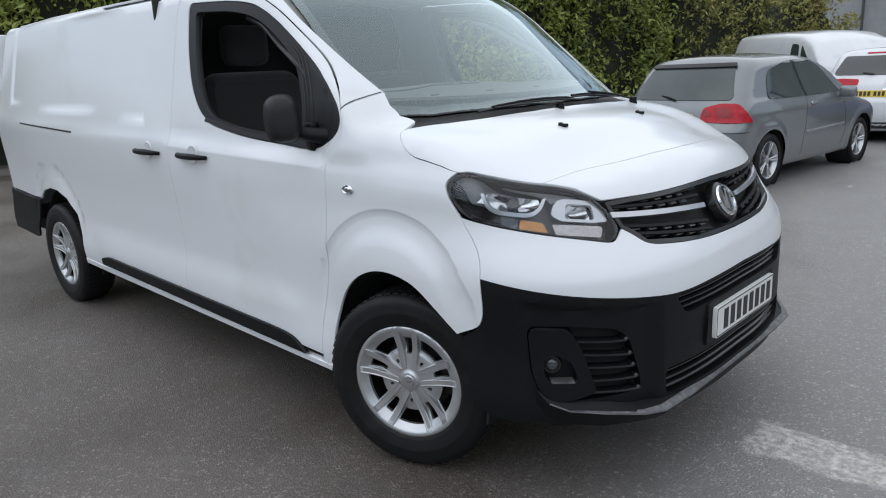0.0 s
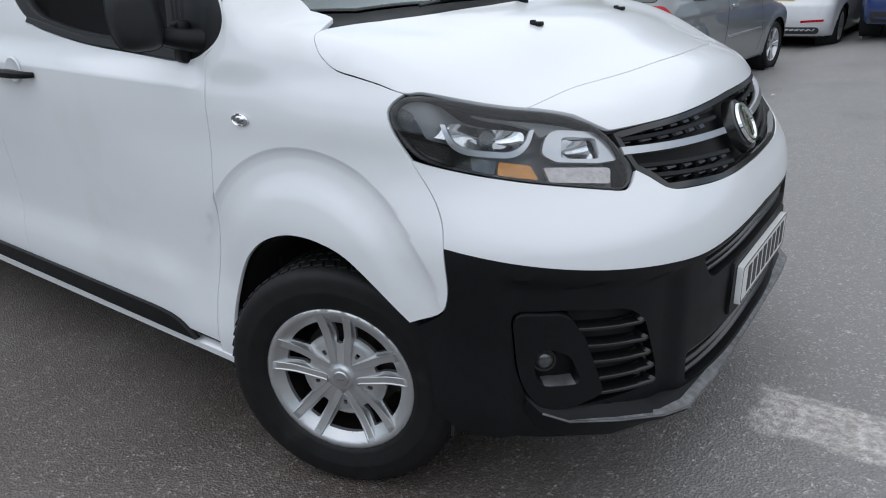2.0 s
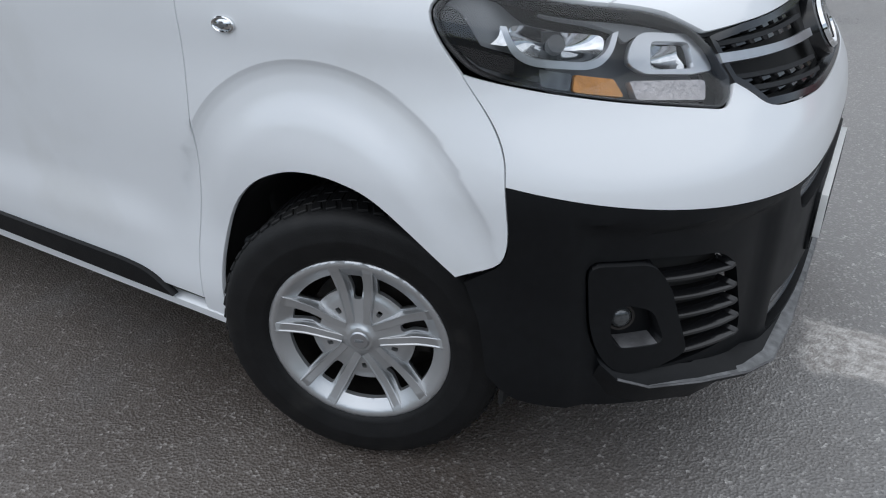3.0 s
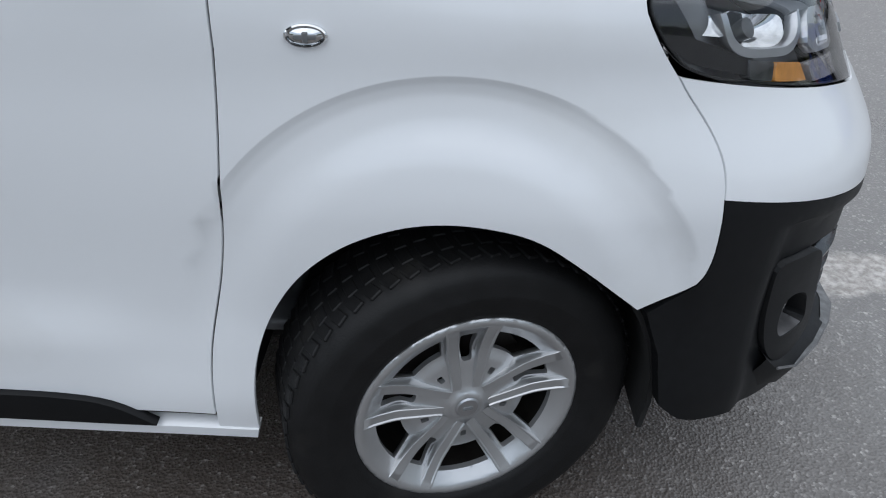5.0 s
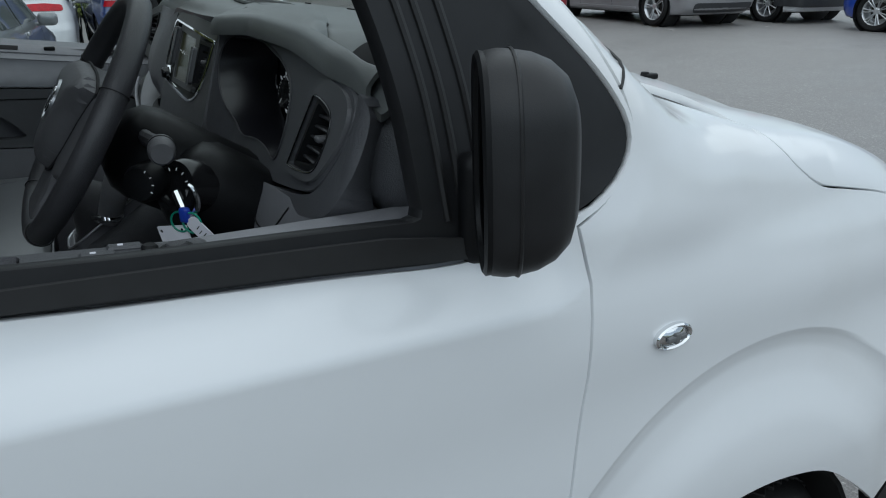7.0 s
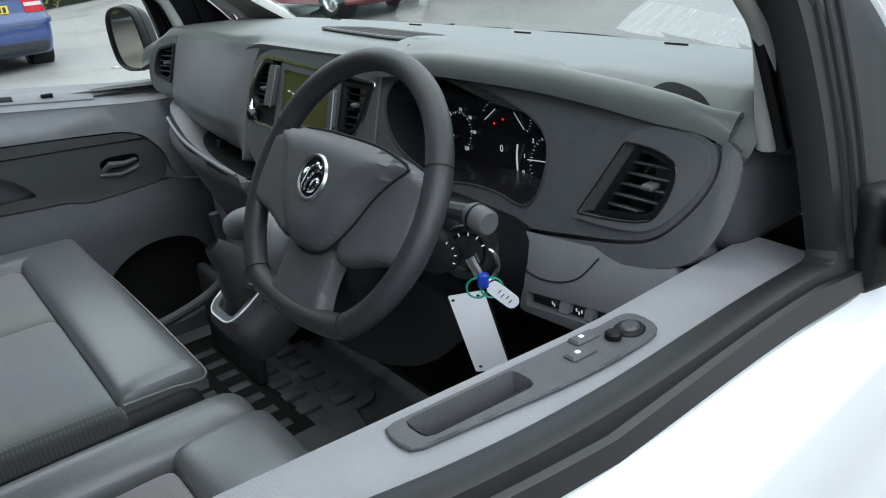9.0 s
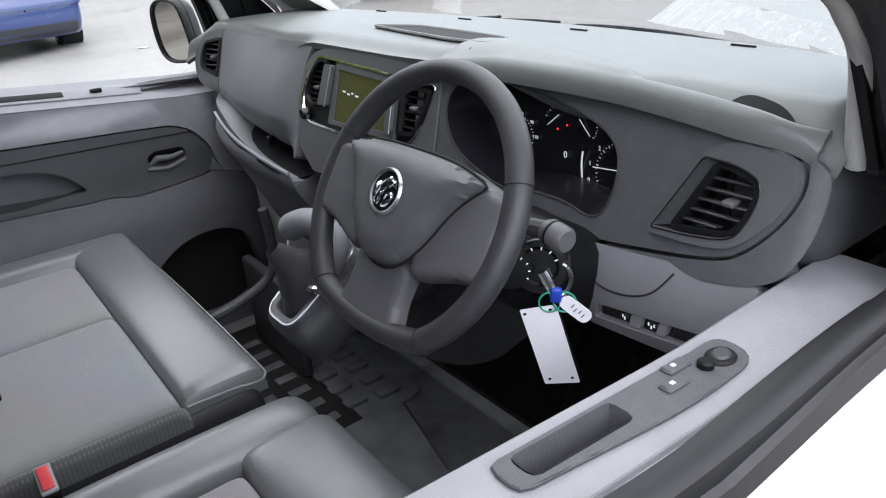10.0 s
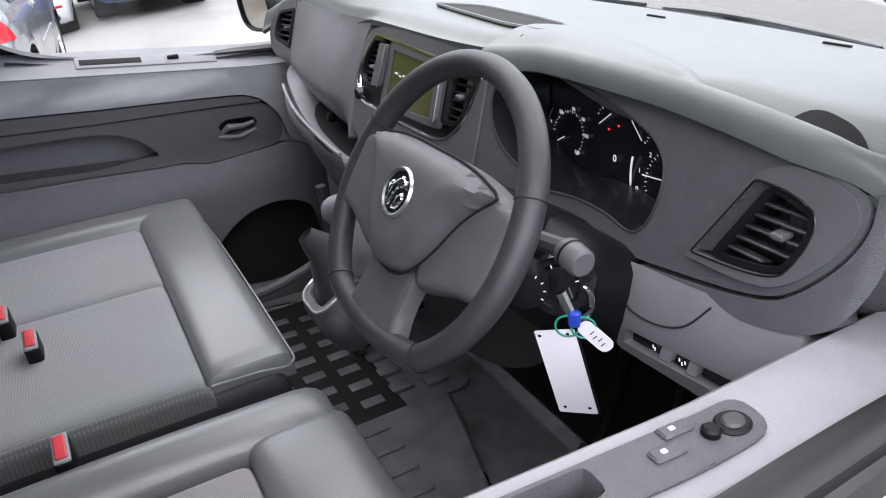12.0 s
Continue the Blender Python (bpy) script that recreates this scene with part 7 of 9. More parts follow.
# seats
def cushion(name, parent, x0, x1, y0, y1, z, mat, crown=0.012, round_=0.03, thick=0.12, label="", drop=0.0):
    """A padded block with a crowned top."""
    n, m = 16, 18
    def at(u, v):
        x, y = x0 + (x1 - x0) * u, y0 + (y1 - y0) * v
        e = min(u, 1 - u) * abs(x1 - x0), min(v, 1 - v) * abs(y1 - y0)
        q = [1 - math.sqrt(max(1 - (1 - min(t / round_, 1)) ** 2, 0)) for t in e]
        return (x, y, z + crown * math.sin(math.pi * u) * math.sin(math.pi * v) - round_ * (q[0] + q[1]) * 0.8 - drop * u)
    k = np.r_[0, 0.01, 0.025, 0.05, np.linspace(0.09, 0.91, n - 8), 0.95, 0.975, 0.99, 1]
    g = sheet(at, k, k)
    v, f = g
    low = v.copy()
    low[:, 2] = z - thick
    nn = len(v)
    faces = list(f) + [tuple(i + nn for i in reversed(t)) for t in f] + [(b, a_, a_ + nn, b + nn) for a_, b in rim_edges(f)]
    geo = (np.concatenate([v, low]), faces)
    a_, b_, c_ = (geo[0][i] for i in f[len(f) // 2][:3])
    if np.cross(b_ - a_, c_ - a_)[2] < 0:
        geo = (geo[0], [tuple(reversed(t)) for t in geo[1]])
    return part(name, geo, mat, parent, label)


bench = thing("double_seat", "grey double passenger seat with vinyl front edge", "seat")
cushion("seat_base", bench, -0.915, -1.46, -0.104, 0.74, 0.862, VINYL_DARK, 0.0, 0.03, 0.18, "black vinyl seat side")
cushion("front_bolster", bench, -0.900, -1.040, -0.088, 0.735, 0.892, VINYL, 0.006, 0.026, 0.05, "smooth vinyl front edge")
cushion("seat_cloth", bench, -1.040, -1.46, -0.074, 0.30, 0.884, CLOTH, 0.010, 0.02, 0.06, "woven grey cloth")
cushion("seat_cloth", bench, -1.040, -1.46, 0.302, 0.62, 0.884, CLOTH, 0.010, 0.02, 0.06, "woven grey cloth")
cushion("cloth_edging", bench, -1.035, -1.46, -0.102, -0.076, 0.881, CLOTH_EDGE, 0.004, 0.02, 0.06, "ribbed cloth edging")
cushion("side_bolster", bench, -0.93, -1.46, 0.625, 0.745, 0.892, VINYL, 0.006, 0.04, 0.10)
part("seam_piping", tube(spline([(-0.905, 0.70, 0.868), (-0.897, 0.40, 0.872), (-0.897, 0.0, 0.872), (-0.903, -0.088, 0.866), (-0.96, -0.092, 0.872), (-1.035, -0.092, 0.876)], 6), 0.0022, 6), VINYL, bench, "stitched piping")
cushion("backrest", bench, -1.47, -1.62, -0.10, 0.74, 1.42, CLOTH_DARK, 0.0, 0.05, 0.60)
drv = thing("single_seat", "grey driver's seat with cloth centre and vinyl bolsters", "seat")
cushion("seat_base", drv, -0.895, -1.46, -0.205, -0.715, 0.85, VINYL_DARK, 0.0, 0.04, 0.20)
cushion("front_bolster", drv, -0.880, -1.030, -0.262, -0.66, 0.898, VINYL, 0.010, 0.03, 0.08, "smooth vinyl front pad")
cushion("seat_cloth", drv, -1.030, -1.46, -0.296, -0.63, 0.886, CLOTH, 0.008, 0.02, 0.06, "woven grey cloth")
cushion("side_bolster", drv, -0.889, -1.46, -0.188, -0.290, 0.906, VINYL, 0.010, 0.045, 0.14, "vinyl side bolster")
cushion("side_bolster", drv, -0.889, -1.46, -0.632, -0.725, 0.906, VINYL, 0.010, 0.045, 0.14, "vinyl side bolster")
cushion("backrest", drv, -1.46, -1.60, -0.21, -0.71, 1.45, CLOTH_DARK, 0.0, 0.06, 0.62)
part("headrest", rbox(0.10, 0.26, 0.20, 0.05, (-1.56, -0.46, 1.58)), CLOTH_DARK, drv)
part("headrest", rbox(0.10, 0.26, 0.20, 0.05, (-1.58, 0.10, 1.56)), CLOTH_DARK, bench)
for x, y, z, tilt in ((-1.245, -0.172, 0.888, 0.25), (-1.272, 0.142, 0.895, 0.25), (-1.315, 0.262, 0.895, 0.2)):
    bk = thing("seat_belt_buckle", "black seat belt buckle with red button", "buckle", Matrix.Translation((x, y, z)) @ Matrix.Rotation(tilt, 4, "X"), group="seat belt buckles")
    part("buckle_body", rbox(0.024, 0.052, 0.11, 0.006, (0, 0, -0.02)), PLASTIC_BLACK, bk)
    part("buckle_frame", rbox(0.022, 0.050, 0.006, 0.003, (0, 0, 0.036)), TRIM_GREY, bk)
    part("red_button", rbox(0.015, 0.040, 0.006, 0.002, (0, 0, 0.039)), BUCKLE_RED, bk, "red release button")

# floor and mats
cabfloor = tagged(part("cab_floor", rbox(1.35, 1.62, 0.03, 0.01, (-1.0, 0, 0.435)), FLOOR_RUBBER), "black rubber cab floor", "floor", kind="structure")
mat = thing("floor_mat", "black rubber floor mat with raised pads", "floor mat")
part("mat_sheet", prism(loop([(-0.42, 0.76, 0.05), (-0.92, 0.76, 0.05), (-0.92, 0.16, 0.05), (-0.42, 0.16, 0.05)], 0.03), 0.452, 0.460, bevel=0.002), FLOOR_RUBBER, mat)
for i in range(5):
    for j in range(7):
        part("raised_pad", rbox(0.060, 0.036, 0.016, 0.005, (-0.50 - 0.085 * i, 0.22 + 0.075 * j + (0.02 if i % 2 else 0), 0.463), k=2), FLOOR_RUBBER, mat)
tun = thing("floor_step", "raised black rubber floor by the driver's seat", "floor panel")
part("step_top", prism(loop([(-0.50, 0.155, 0.03), (-0.95, 0.155, 0.03), (-0.95, -0.25, 0.03), (-0.60, -0.25, 0.05)], 0.03), 0.452, 0.482, bevel=0.008), FLOOR_RUBBER, tun)
for k in range(5):
    part("raised_rib", rbox(0.24, 0.012, 0.006, 0.002, (-0.80, 0.10 - 0.07 * k, 0.484), k=1), FLOOR_RUBBER, tun)
dm = thing("driver_floor_mat", "black ribbed rubber driver's mat", "floor mat")
part("mat_sheet", prism(loop([(-0.45, -0.30, 0.04), (-0.95, -0.30, 0.04), (-0.95, -0.74, 0.04), (-0.45, -0.74, 0.04)], 0.03), 0.452, 0.460, bevel=0.002), FLOOR_RUBBER, dm)
for i in range(3):
    for j in range(4):
        part("raised_pad", rbox(0.05, 0.03, 0.014, 0.005, (-0.72 - 0.08 * i, -0.36 - 0.07 * j, 0.463), k=2), FLOOR_RUBBER, dm)
for y, w in ((-0.58, 0.05), (-0.46, 0.07), (-0.33, 0.07)):
    pe = thing("pedal", "black rubber foot pedal", "pedal", group="pedals")
    part("pedal_pad", moved(rbox(0.012, w, 0.075, 0.005), Matrix.Translation((-0.48, y, 0.60)) @ Matrix.Rotation(0.5, 4, "Y")), RUBBER_SEAL, pe)
    part("pedal_arm", tube([(-0.47, y, 0.61), (-0.42, y, 0.72), (-0.40, y, 0.85)], 0.009, 8), STEEL_DARK, pe)
bin_ = thing("footwell_side_trim", "dark curved footwell side trim", "trim panel")
rim_pts = spline([(-0.90, 0.40, 0.735), (-0.80, 0.40, 0.745), (-0.70, 0.40, 0.775), (-0.66, 0.40, 0.82), (-0.655, 0.40, 0.90), (-0.66, 0.40, 0.96)], 6)
part("trim_edge", tube(rim_pts, 0.012, 10), DASH, bin_)
part("trim_wall", rbox(0.03, 0.30, 0.26, 0.012, (-0.62, 0.55, 0.60)), DASH, bin_)

# roof lining, pillar covers, sun visors
STRIP_LINE = spline([(-0.495, 0.790, 1.285), (-0.510, 0.792, 1.335), (-0.536, 0.796, 1.400), (-0.574, 0.796, 1.440), (-0.628, 0.794, 1.478), (-0.76, 0.765, 1.545), (-0.90, 0.735, 1.625), (-1.05, 0.71, 1.67)], 6)
for s in (-1, 1):
    part("pillar_strip", tube(STRIP_LINE * (1, s, 1), 0.0135, 12), TRIM_LIGHT, van, "pale inner pillar trim")
    part("door_seal", tube(STRIP_LINE * (1, s, 1) + (0.004, s * 0.020, 0.0), 0.015, 10), RUBBER_SEAL, van, "black rubber door seal")
    part("door_seal", tube(STRIP_LINE * (1, s, 1) + (0.010, s * 0.040, 0.004), 0.012, 10), RUBBER_SEAL, van, "black rubber door seal")

tagged(part("headliner", panel(loop([(-1.0, -0.66, 0.1), (-1.72, -0.70), (-1.72, 0.70), (-1.0, 0.66, 0.1)], 0.05), drape, normals, (), 0.06, 0.0, 0.006, -0.045), HEADLINER), "pale grey cloth roof lining", "roof lining", kind="structure")
for s in (1, -1):
    line = loop([(-0.27, -0.80), (-0.44, -0.805), (-0.76, -0.755), (-0.97, -0.70), (-0.93, -0.65), (-0.74, -0.695), (-0.44, -0.735), (-0.25, -0.735)], 0.03)
    if s == -1:
        line = loop([(-0.20, -0.80), (-0.44, -0.805), (-0.76, -0.755), (-0.97, -0.70), (-0.93, -0.65), (-0.74, -0.66), (-0.44, -0.685), (-0.318, -0.695), (-0.243, -0.672), (-0.18, -0.66)], 0.03)
    g = panel(line, drape, normals, (), 0.03, 0.0, 0.02, -0.030)
    part("pillar_cover", g if s == 1 else mirrored(g), TRIM_LIGHT, van, "pale windscreen pillar cover")
    g = panel(loop([(-0.42, 1.30), (-0.515, 1.30), (-0.56, 1.45), (-0.83, 1.68), (-1.05, 1.74), (-1.0, 1.80), (-0.80, 1.735), (-0.50, 1.50)], 0.03), wrap, normals, (), 0.03, 0.0, 0.01, -0.055)
    part("door_frame_trim", g if s == 1 else mirrored(g), PLASTIC_BLACK, van, "black inner door frame")
    g = panel(loop([(-1.36, 1.22), (-1.72, 1.20), (-1.72, 1.80), (-1.30, 1.79), (-1.42, 1.72)], 0.04), wrap, normals, (), 0.04, 0.0, 0.01, -0.06)
    part("rear_pillar_cover", g if s == 1 else mirrored(g), TRIM_GREY, van)

# ---- parked cars ----
def car_paint(name, color, metal=0.0):
    return material(name, color, 0.30, metal=metal, vary=0.05, scale=4, coat=1.0, rough_vary=0.06, dirt=tuple(0.7 * c + 0.03 for c in color), dirt_scale=2.5, dirt_amount=0.05)


GREY_PAINT = car_paint("grey metallic paint", (0.20, 0.215, 0.225), 0.3)
WHITE_PAINT2 = car_paint("plain white paint", (0.72, 0.73, 0.75))
RED_PAINT = car_paint("dark red paint", (0.30, 0.02, 0.035))
SILVER_PAINT = car_paint("silver metallic paint", (0.33, 0.33, 0.345), 0.4)
NAVY_PAINT = car_paint("dark blue paint", (0.025, 0.05, 0.17))
BLUE_PAINT = car_paint("bright blue paint", (0.012, 0.05, 0.34))
TINT = material("tinted car window", (0.050, 0.066, 0.066), 0.05, vary=0.3, scale=3.0, coat=0.25, spec=0.6)
TINT_DARK = material("black privacy glass", (0.012, 0.014, 0.015), 0.05, vary=0.25, scale=3.0, coat=1.0)
TAIL_RED = material("red tail lamp lens", (0.50, 0.008, 0.020), 0.22, vary=0.25, scale=18, coat=0.15, spec=0.3)
TAIL_DISC = material("dark red lamp disc", (0.36, 0.035, 0.04), 0.25, vary=0.3, scale=40, spec=0.4)
TAIL_CLEAR = material("pale lamp lens", (0.62, 0.55, 0.54), 0.15, vary=0.2, scale=30, coat=1.0)
PLATE_YELLOW = material("yellow number plate", (0.72, 0.50, 0.02), 0.35, vary=0.06, scale=20)
BUMPER_GREY = material("unpainted bumper plastic", (0.04, 0.042, 0.046), 0.5, vary=0.2, scale=20)


def form(s):
    """The skin of a car: below nought inside. The rear axle stands at x = 0, the front looks along x."""
    W = s["width"] / 2
    hz, hw = s["flank"]
    tz, tx = s["tail"]
    ox, oz = s["roof"]
    fz, fx = s["front"]

    def f(x, y, z):
        w = W * curve(z, hz, hw) - 0.10 * step(s["wb"] + 0.1, s["wb"] + 1.0, x) ** 2 - s.get("taper", 0.07) * step(0.6, -0.9, x) ** 2
        for ax in (0.0, s["wb"]):
            r = np.hypot(x - ax, z - 0.34)
            w = w + 0.014 * step(0.46, 0.36, r)
        a = np.abs(y) - w
        a = smax(a, curve(z, tz, tx) + 0.14 * (y / W) ** 2 - x, s.get("corner", 0.2))
        a = smax(a, x - curve(z, fz, fx) + 0.30 * (y / W) ** 2, 0.2)
        a = smax(a, (z - curve(x, ox, oz) + 0.09 * (y / W) ** 2) * 0.85, 0.09)
        return smax(a, 0.20 - z, 0.03)
    return f


def throw(f, o, d, far=4.0):
    lo, hi = np.zeros(len(o)), np.full(len(o), float(far))
    for _ in range(30):
        mid = (lo + hi) / 2
        p = o + d * mid[:, None]
        out = f(p[:, 0], p[:, 1], p[:, 2]) > 0
        lo, hi = np.where(out, lo, mid), np.where(out, mid, hi)
    return o + d * lo[:, None]


def slope(f):
    def n_of(p):
        e = 2e-3
        g = np.stack([f(*(p + e * k).T) - f(*(p - e * k).T) for k in np.eye(3)], 1)
        return g / np.maximum(np.linalg.norm(g, axis=1), 1e-9)[:, None]
    return n_of


def shell(f, s, wheel_r):
    """The whole painted body with its wheel arches cut out."""
    xa, xb = s["tail_x"] + 0.6, s["front_x"] - 0.7
    rows = [(xa, -a) for a in np.linspace(math.pi / 2 - 0.02, 0.05, 22)] + [(x, 0.0) for x in np.arange(xa, xb, 0.045)] + [(xb, a) for a in np.linspace(0.0, math.pi / 2 - 0.02, 18)]
    th = np.linspace(0, 2 * math.pi, 96, endpoint=False)
    o, d = [], []
    for x, a in rows:
        for t in th:
            o.append((x, 0, 0.62))
            d.append((math.sin(a), math.cos(a) * math.cos(t), math.cos(a) * math.sin(t)))
    v = throw(f, np.array(o), np.array(d))
    n = slope(f)(v)
    k = len(th)
    faces = []
    wide = np.abs(v[:, 1]) > 0.5 * s["width"] - 0.38
    R = wheel_r + 0.045
    near = [np.hypot(v[:, 0] - ax, v[:, 2] - wheel_r) for ax in (0.0, s["wb"])]
    drop = [(r < R) & wide for r in near]
    for i in range(len(rows) - 1):
        for j in range(k):
            q = (i * k + j, i * k + (j + 1) % k, (i + 1) * k + (j + 1) % k, (i + 1) * k + j)
            if any(all(m[a] for a in q) for m in drop):
                continue
            faces.append(q)
    faces += [tuple(range(k)), tuple(reversed(range((len(rows) - 1) * k, len(rows) * k)))]
    for ax, r, m in zip((0.0, s["wb"]), near, drop):
        g = np.where(m, R / np.maximum(r, 1e-3), 1.0)
        v[:, 0] = ax + (v[:, 0] - ax) * g
        v[:, 2] = wheel_r + (v[:, 2] - wheel_r) * g
    return v, faces, n


def road_wheel(parent, m, r, spokes, twin=False, cover=False):
    w = new("wheel")
    w.parent = parent
    w.matrix_basis = m
    rim = r * 0.69
    part("tyre", lathe([(rim - 0.005, 0.07), (rim + 0.02, 0.095), (r - 0.035, 0.10), (r - 0.006, 0.075), (r, 0.04), (r, -0.06), (r - 0.02, -0.1), (rim, -0.1)], 40), RUBBER, w)
    part("rim", merge(lathe([(rim - 0.03, 0.03), (rim - 0.014, 0.075), (rim, 0.088), (rim + 0.006, 0.078)], 40), lathe([(rim - 0.02, 0.05), (rim - 0.03, -0.06), (0, -0.06)], 32)), ALLOY if not cover else SILVER_PAINT, w, "silver wheel rim")
    part("hub", lathe([(0, 0.07), (0.04, 0.07), (0.055, 0.062), (0.06, 0.03)], 20), ALLOY, w)
    part("brake_disc", lathe([(0.05, -0.01), (0.13, -0.01), (0.135, -0.03)], 24), STEEL_DARK, w)
    for k in range(spokes):
        for off in ((-0.13, 0.13) if twin else (0.0,)):
            wd = 0.018 if twin or cover else 0.055
            sp = rbox(rim - 0.03, wd, 0.03, 0.008, (rim / 2 + 0.015, 0, 0), k=1)
            v = np.array(sp[0])
            q = v[:, 0] / rim
            v[:, 1] *= 0.75 + 0.5 * q
            v[:, 2] += 0.052 + 0.02 * q
            part("spoke", moved((v, sp[1]), Matrix.Rotation(2 * math.pi * k / spokes + off, 4, "Z")), ALLOY, w)
    return w


def build_car(name, label, category, at, heading, s):
    x, y = at
    c = thing(name, label, category, pose(x, y, ground_z(x, y), 0, 0, heading), group="parked cars")
    f = form(s)
    n_of = slope(f)
    paint = s["paint"]
    r = s.get("wheel", 0.315)
    part("body", shell(f, s, r), paint, c)
    W = s["width"] / 2

    def side(pts):
        pts = np.asarray(pts)
        return throw(f, np.c_[pts[:, 0], 0 * pts[:, 0], pts[:, 1]], np.tile([0.0, -1, 0], (len(pts), 1)))

    xa = s["tail_x"] + 0.6

    def rear(pts):
        pts = np.asarray(pts)
        a = pts[:, 0] / 0.85
        return throw(f, np.c_[xa + 0 * a, 0 * a, pts[:, 1]], np.stack([-np.cos(a), -np.sin(a), 0 * a], 1))

    def rear_flat(pts):
        pts = np.asarray(pts)
        k = 0 * pts[:, 0]
        return throw(f, np.c_[k + 0.3, -pts[:, 0], pts[:, 1]], np.stack([k - 1.0, k, k], 1))

    def on_side(nm, line, mat, lift=0.003, lab="", depth=0.006, size=0.08):
        g = panel(loop(line, 0.04), side, n_of, (), size, 0.0, depth, lift)
        return part(nm, g, mat, c, lab), part(nm, mirrored(g), mat, c, lab)

    def on_rear(nm, line, mat, lift=0.003, lab="", twin=True, depth=0.008, size=0.06):
        g = panel(loop(line, 0.03), rear_flat if nm in ("rear_window", "window_rim", "high_brake_lamp") else rear, n_of, (), size, 0.0, depth, lift)
        return [part(nm, g, mat, c, lab)] + ([part(nm, mirrored(g), mat, c, lab)] if twin else [])

    for ax in (0.0, s["wb"]):
        for sg in (-1, 1):
            part("arch_liner", moved(lathe([(r + 0.05, 0.0), (r + 0.05, -0.30), (0, -0.30)], 28), Matrix.Translation((ax, sg * (W - 0.03), r)) @ Matrix.Rotation(radians(90 * -sg), 4, "X")), WELL, c)
            road_wheel(c, pose(ax, sg * (W - 0.115), r, -90 * sg), r, *s.get("spokes", (5,)))
    for w in s.get("windows", ()):
        on_side("side_window", w, s.get("glass", TINT), 0.010)
    for w in s.get("seams", ()):
        on_side("door_seam", [(w[0], w[1]), (w[0] + 0.008, w[1]), (w[2] + 0.008, w[3]), (w[2], w[3])], RUBBER_SEAL, 0.001, depth=0.002)
    for nm, line, mat, lift, lab in s.get("side_parts", ()):
        on_side(nm, line, mat, lift, lab, depth=0.02)
    for nm, line, mat, lift, lab, twin in s.get("rear_parts", ()):
        on_rear(nm, line, mat, lift, lab, twin, depth=0.02)
    # number plate with bars
    if "plate" in s:
        pz = s["plate"]
        p = rear(np.array([(0.0, pz)]))[0]
        q = rear(np.array([(0.0, pz + 0.05)]))[0]
        tilt = math.degrees(math.atan2(q[0] - p[0], 0.05))
        pl = part("number_plate", rbox(0.52, 0.11, 0.008, 0.004, k=1), s.get("plate_mat", PLATE_YELLOW), c, "number plate with dark bars", pose(p[0] - 0.012, 0, pz, 90, 0, -90) @ pose(0, 0, 0, -tilt))
        for k in range(7):
            part("plate_bar", rbox(0.042, 0.075, 0.002, 0.0008, (-0.195 + 0.062 * k + (0.03 if k > 3 else 0), 0, 0.0055), k=1), INK, pl)
    # mirrors
    if "mirror" in s:
        mx, mz = s["mirror"]
        y0 = -side(np.array([(mx, mz)]))[0][1]
        g = merge(rbox(0.14, 0.20, 0.14, 0.05, (mx + 0.02, -y0 - 0.12, mz + 0.03)), rbox(0.08, 0.1, 0.04, 0.015, (mx + 0.03, -y0 - 0.02, mz - 0.02)))
        for gg in (g, mirrored(g)):
            part("door_mirror", gg, s.get("mirror_mat", paint), c)
    if "wiper" in s:
        z0, u0, z1, u1 = s["wiper"]
        a, b = rear(np.array([(u0, z0), (u1, z1)])) + np.array([(-0.02, 0, 0)] * 2)
        part("rear_wiper", tube([a, a * 0.6 + b * 0.4 + (-0.02, 0, 0.01), b], [0.012, 0.010, 0.006], 6), PLASTIC_BLACK, c)
    part("underbody", rbox(s["wb"] + 1.0, 2 * W - 0.4, 0.16, 0.03, (s["wb"] / 2, 0, 0.26)), UNDER, c)
    return c


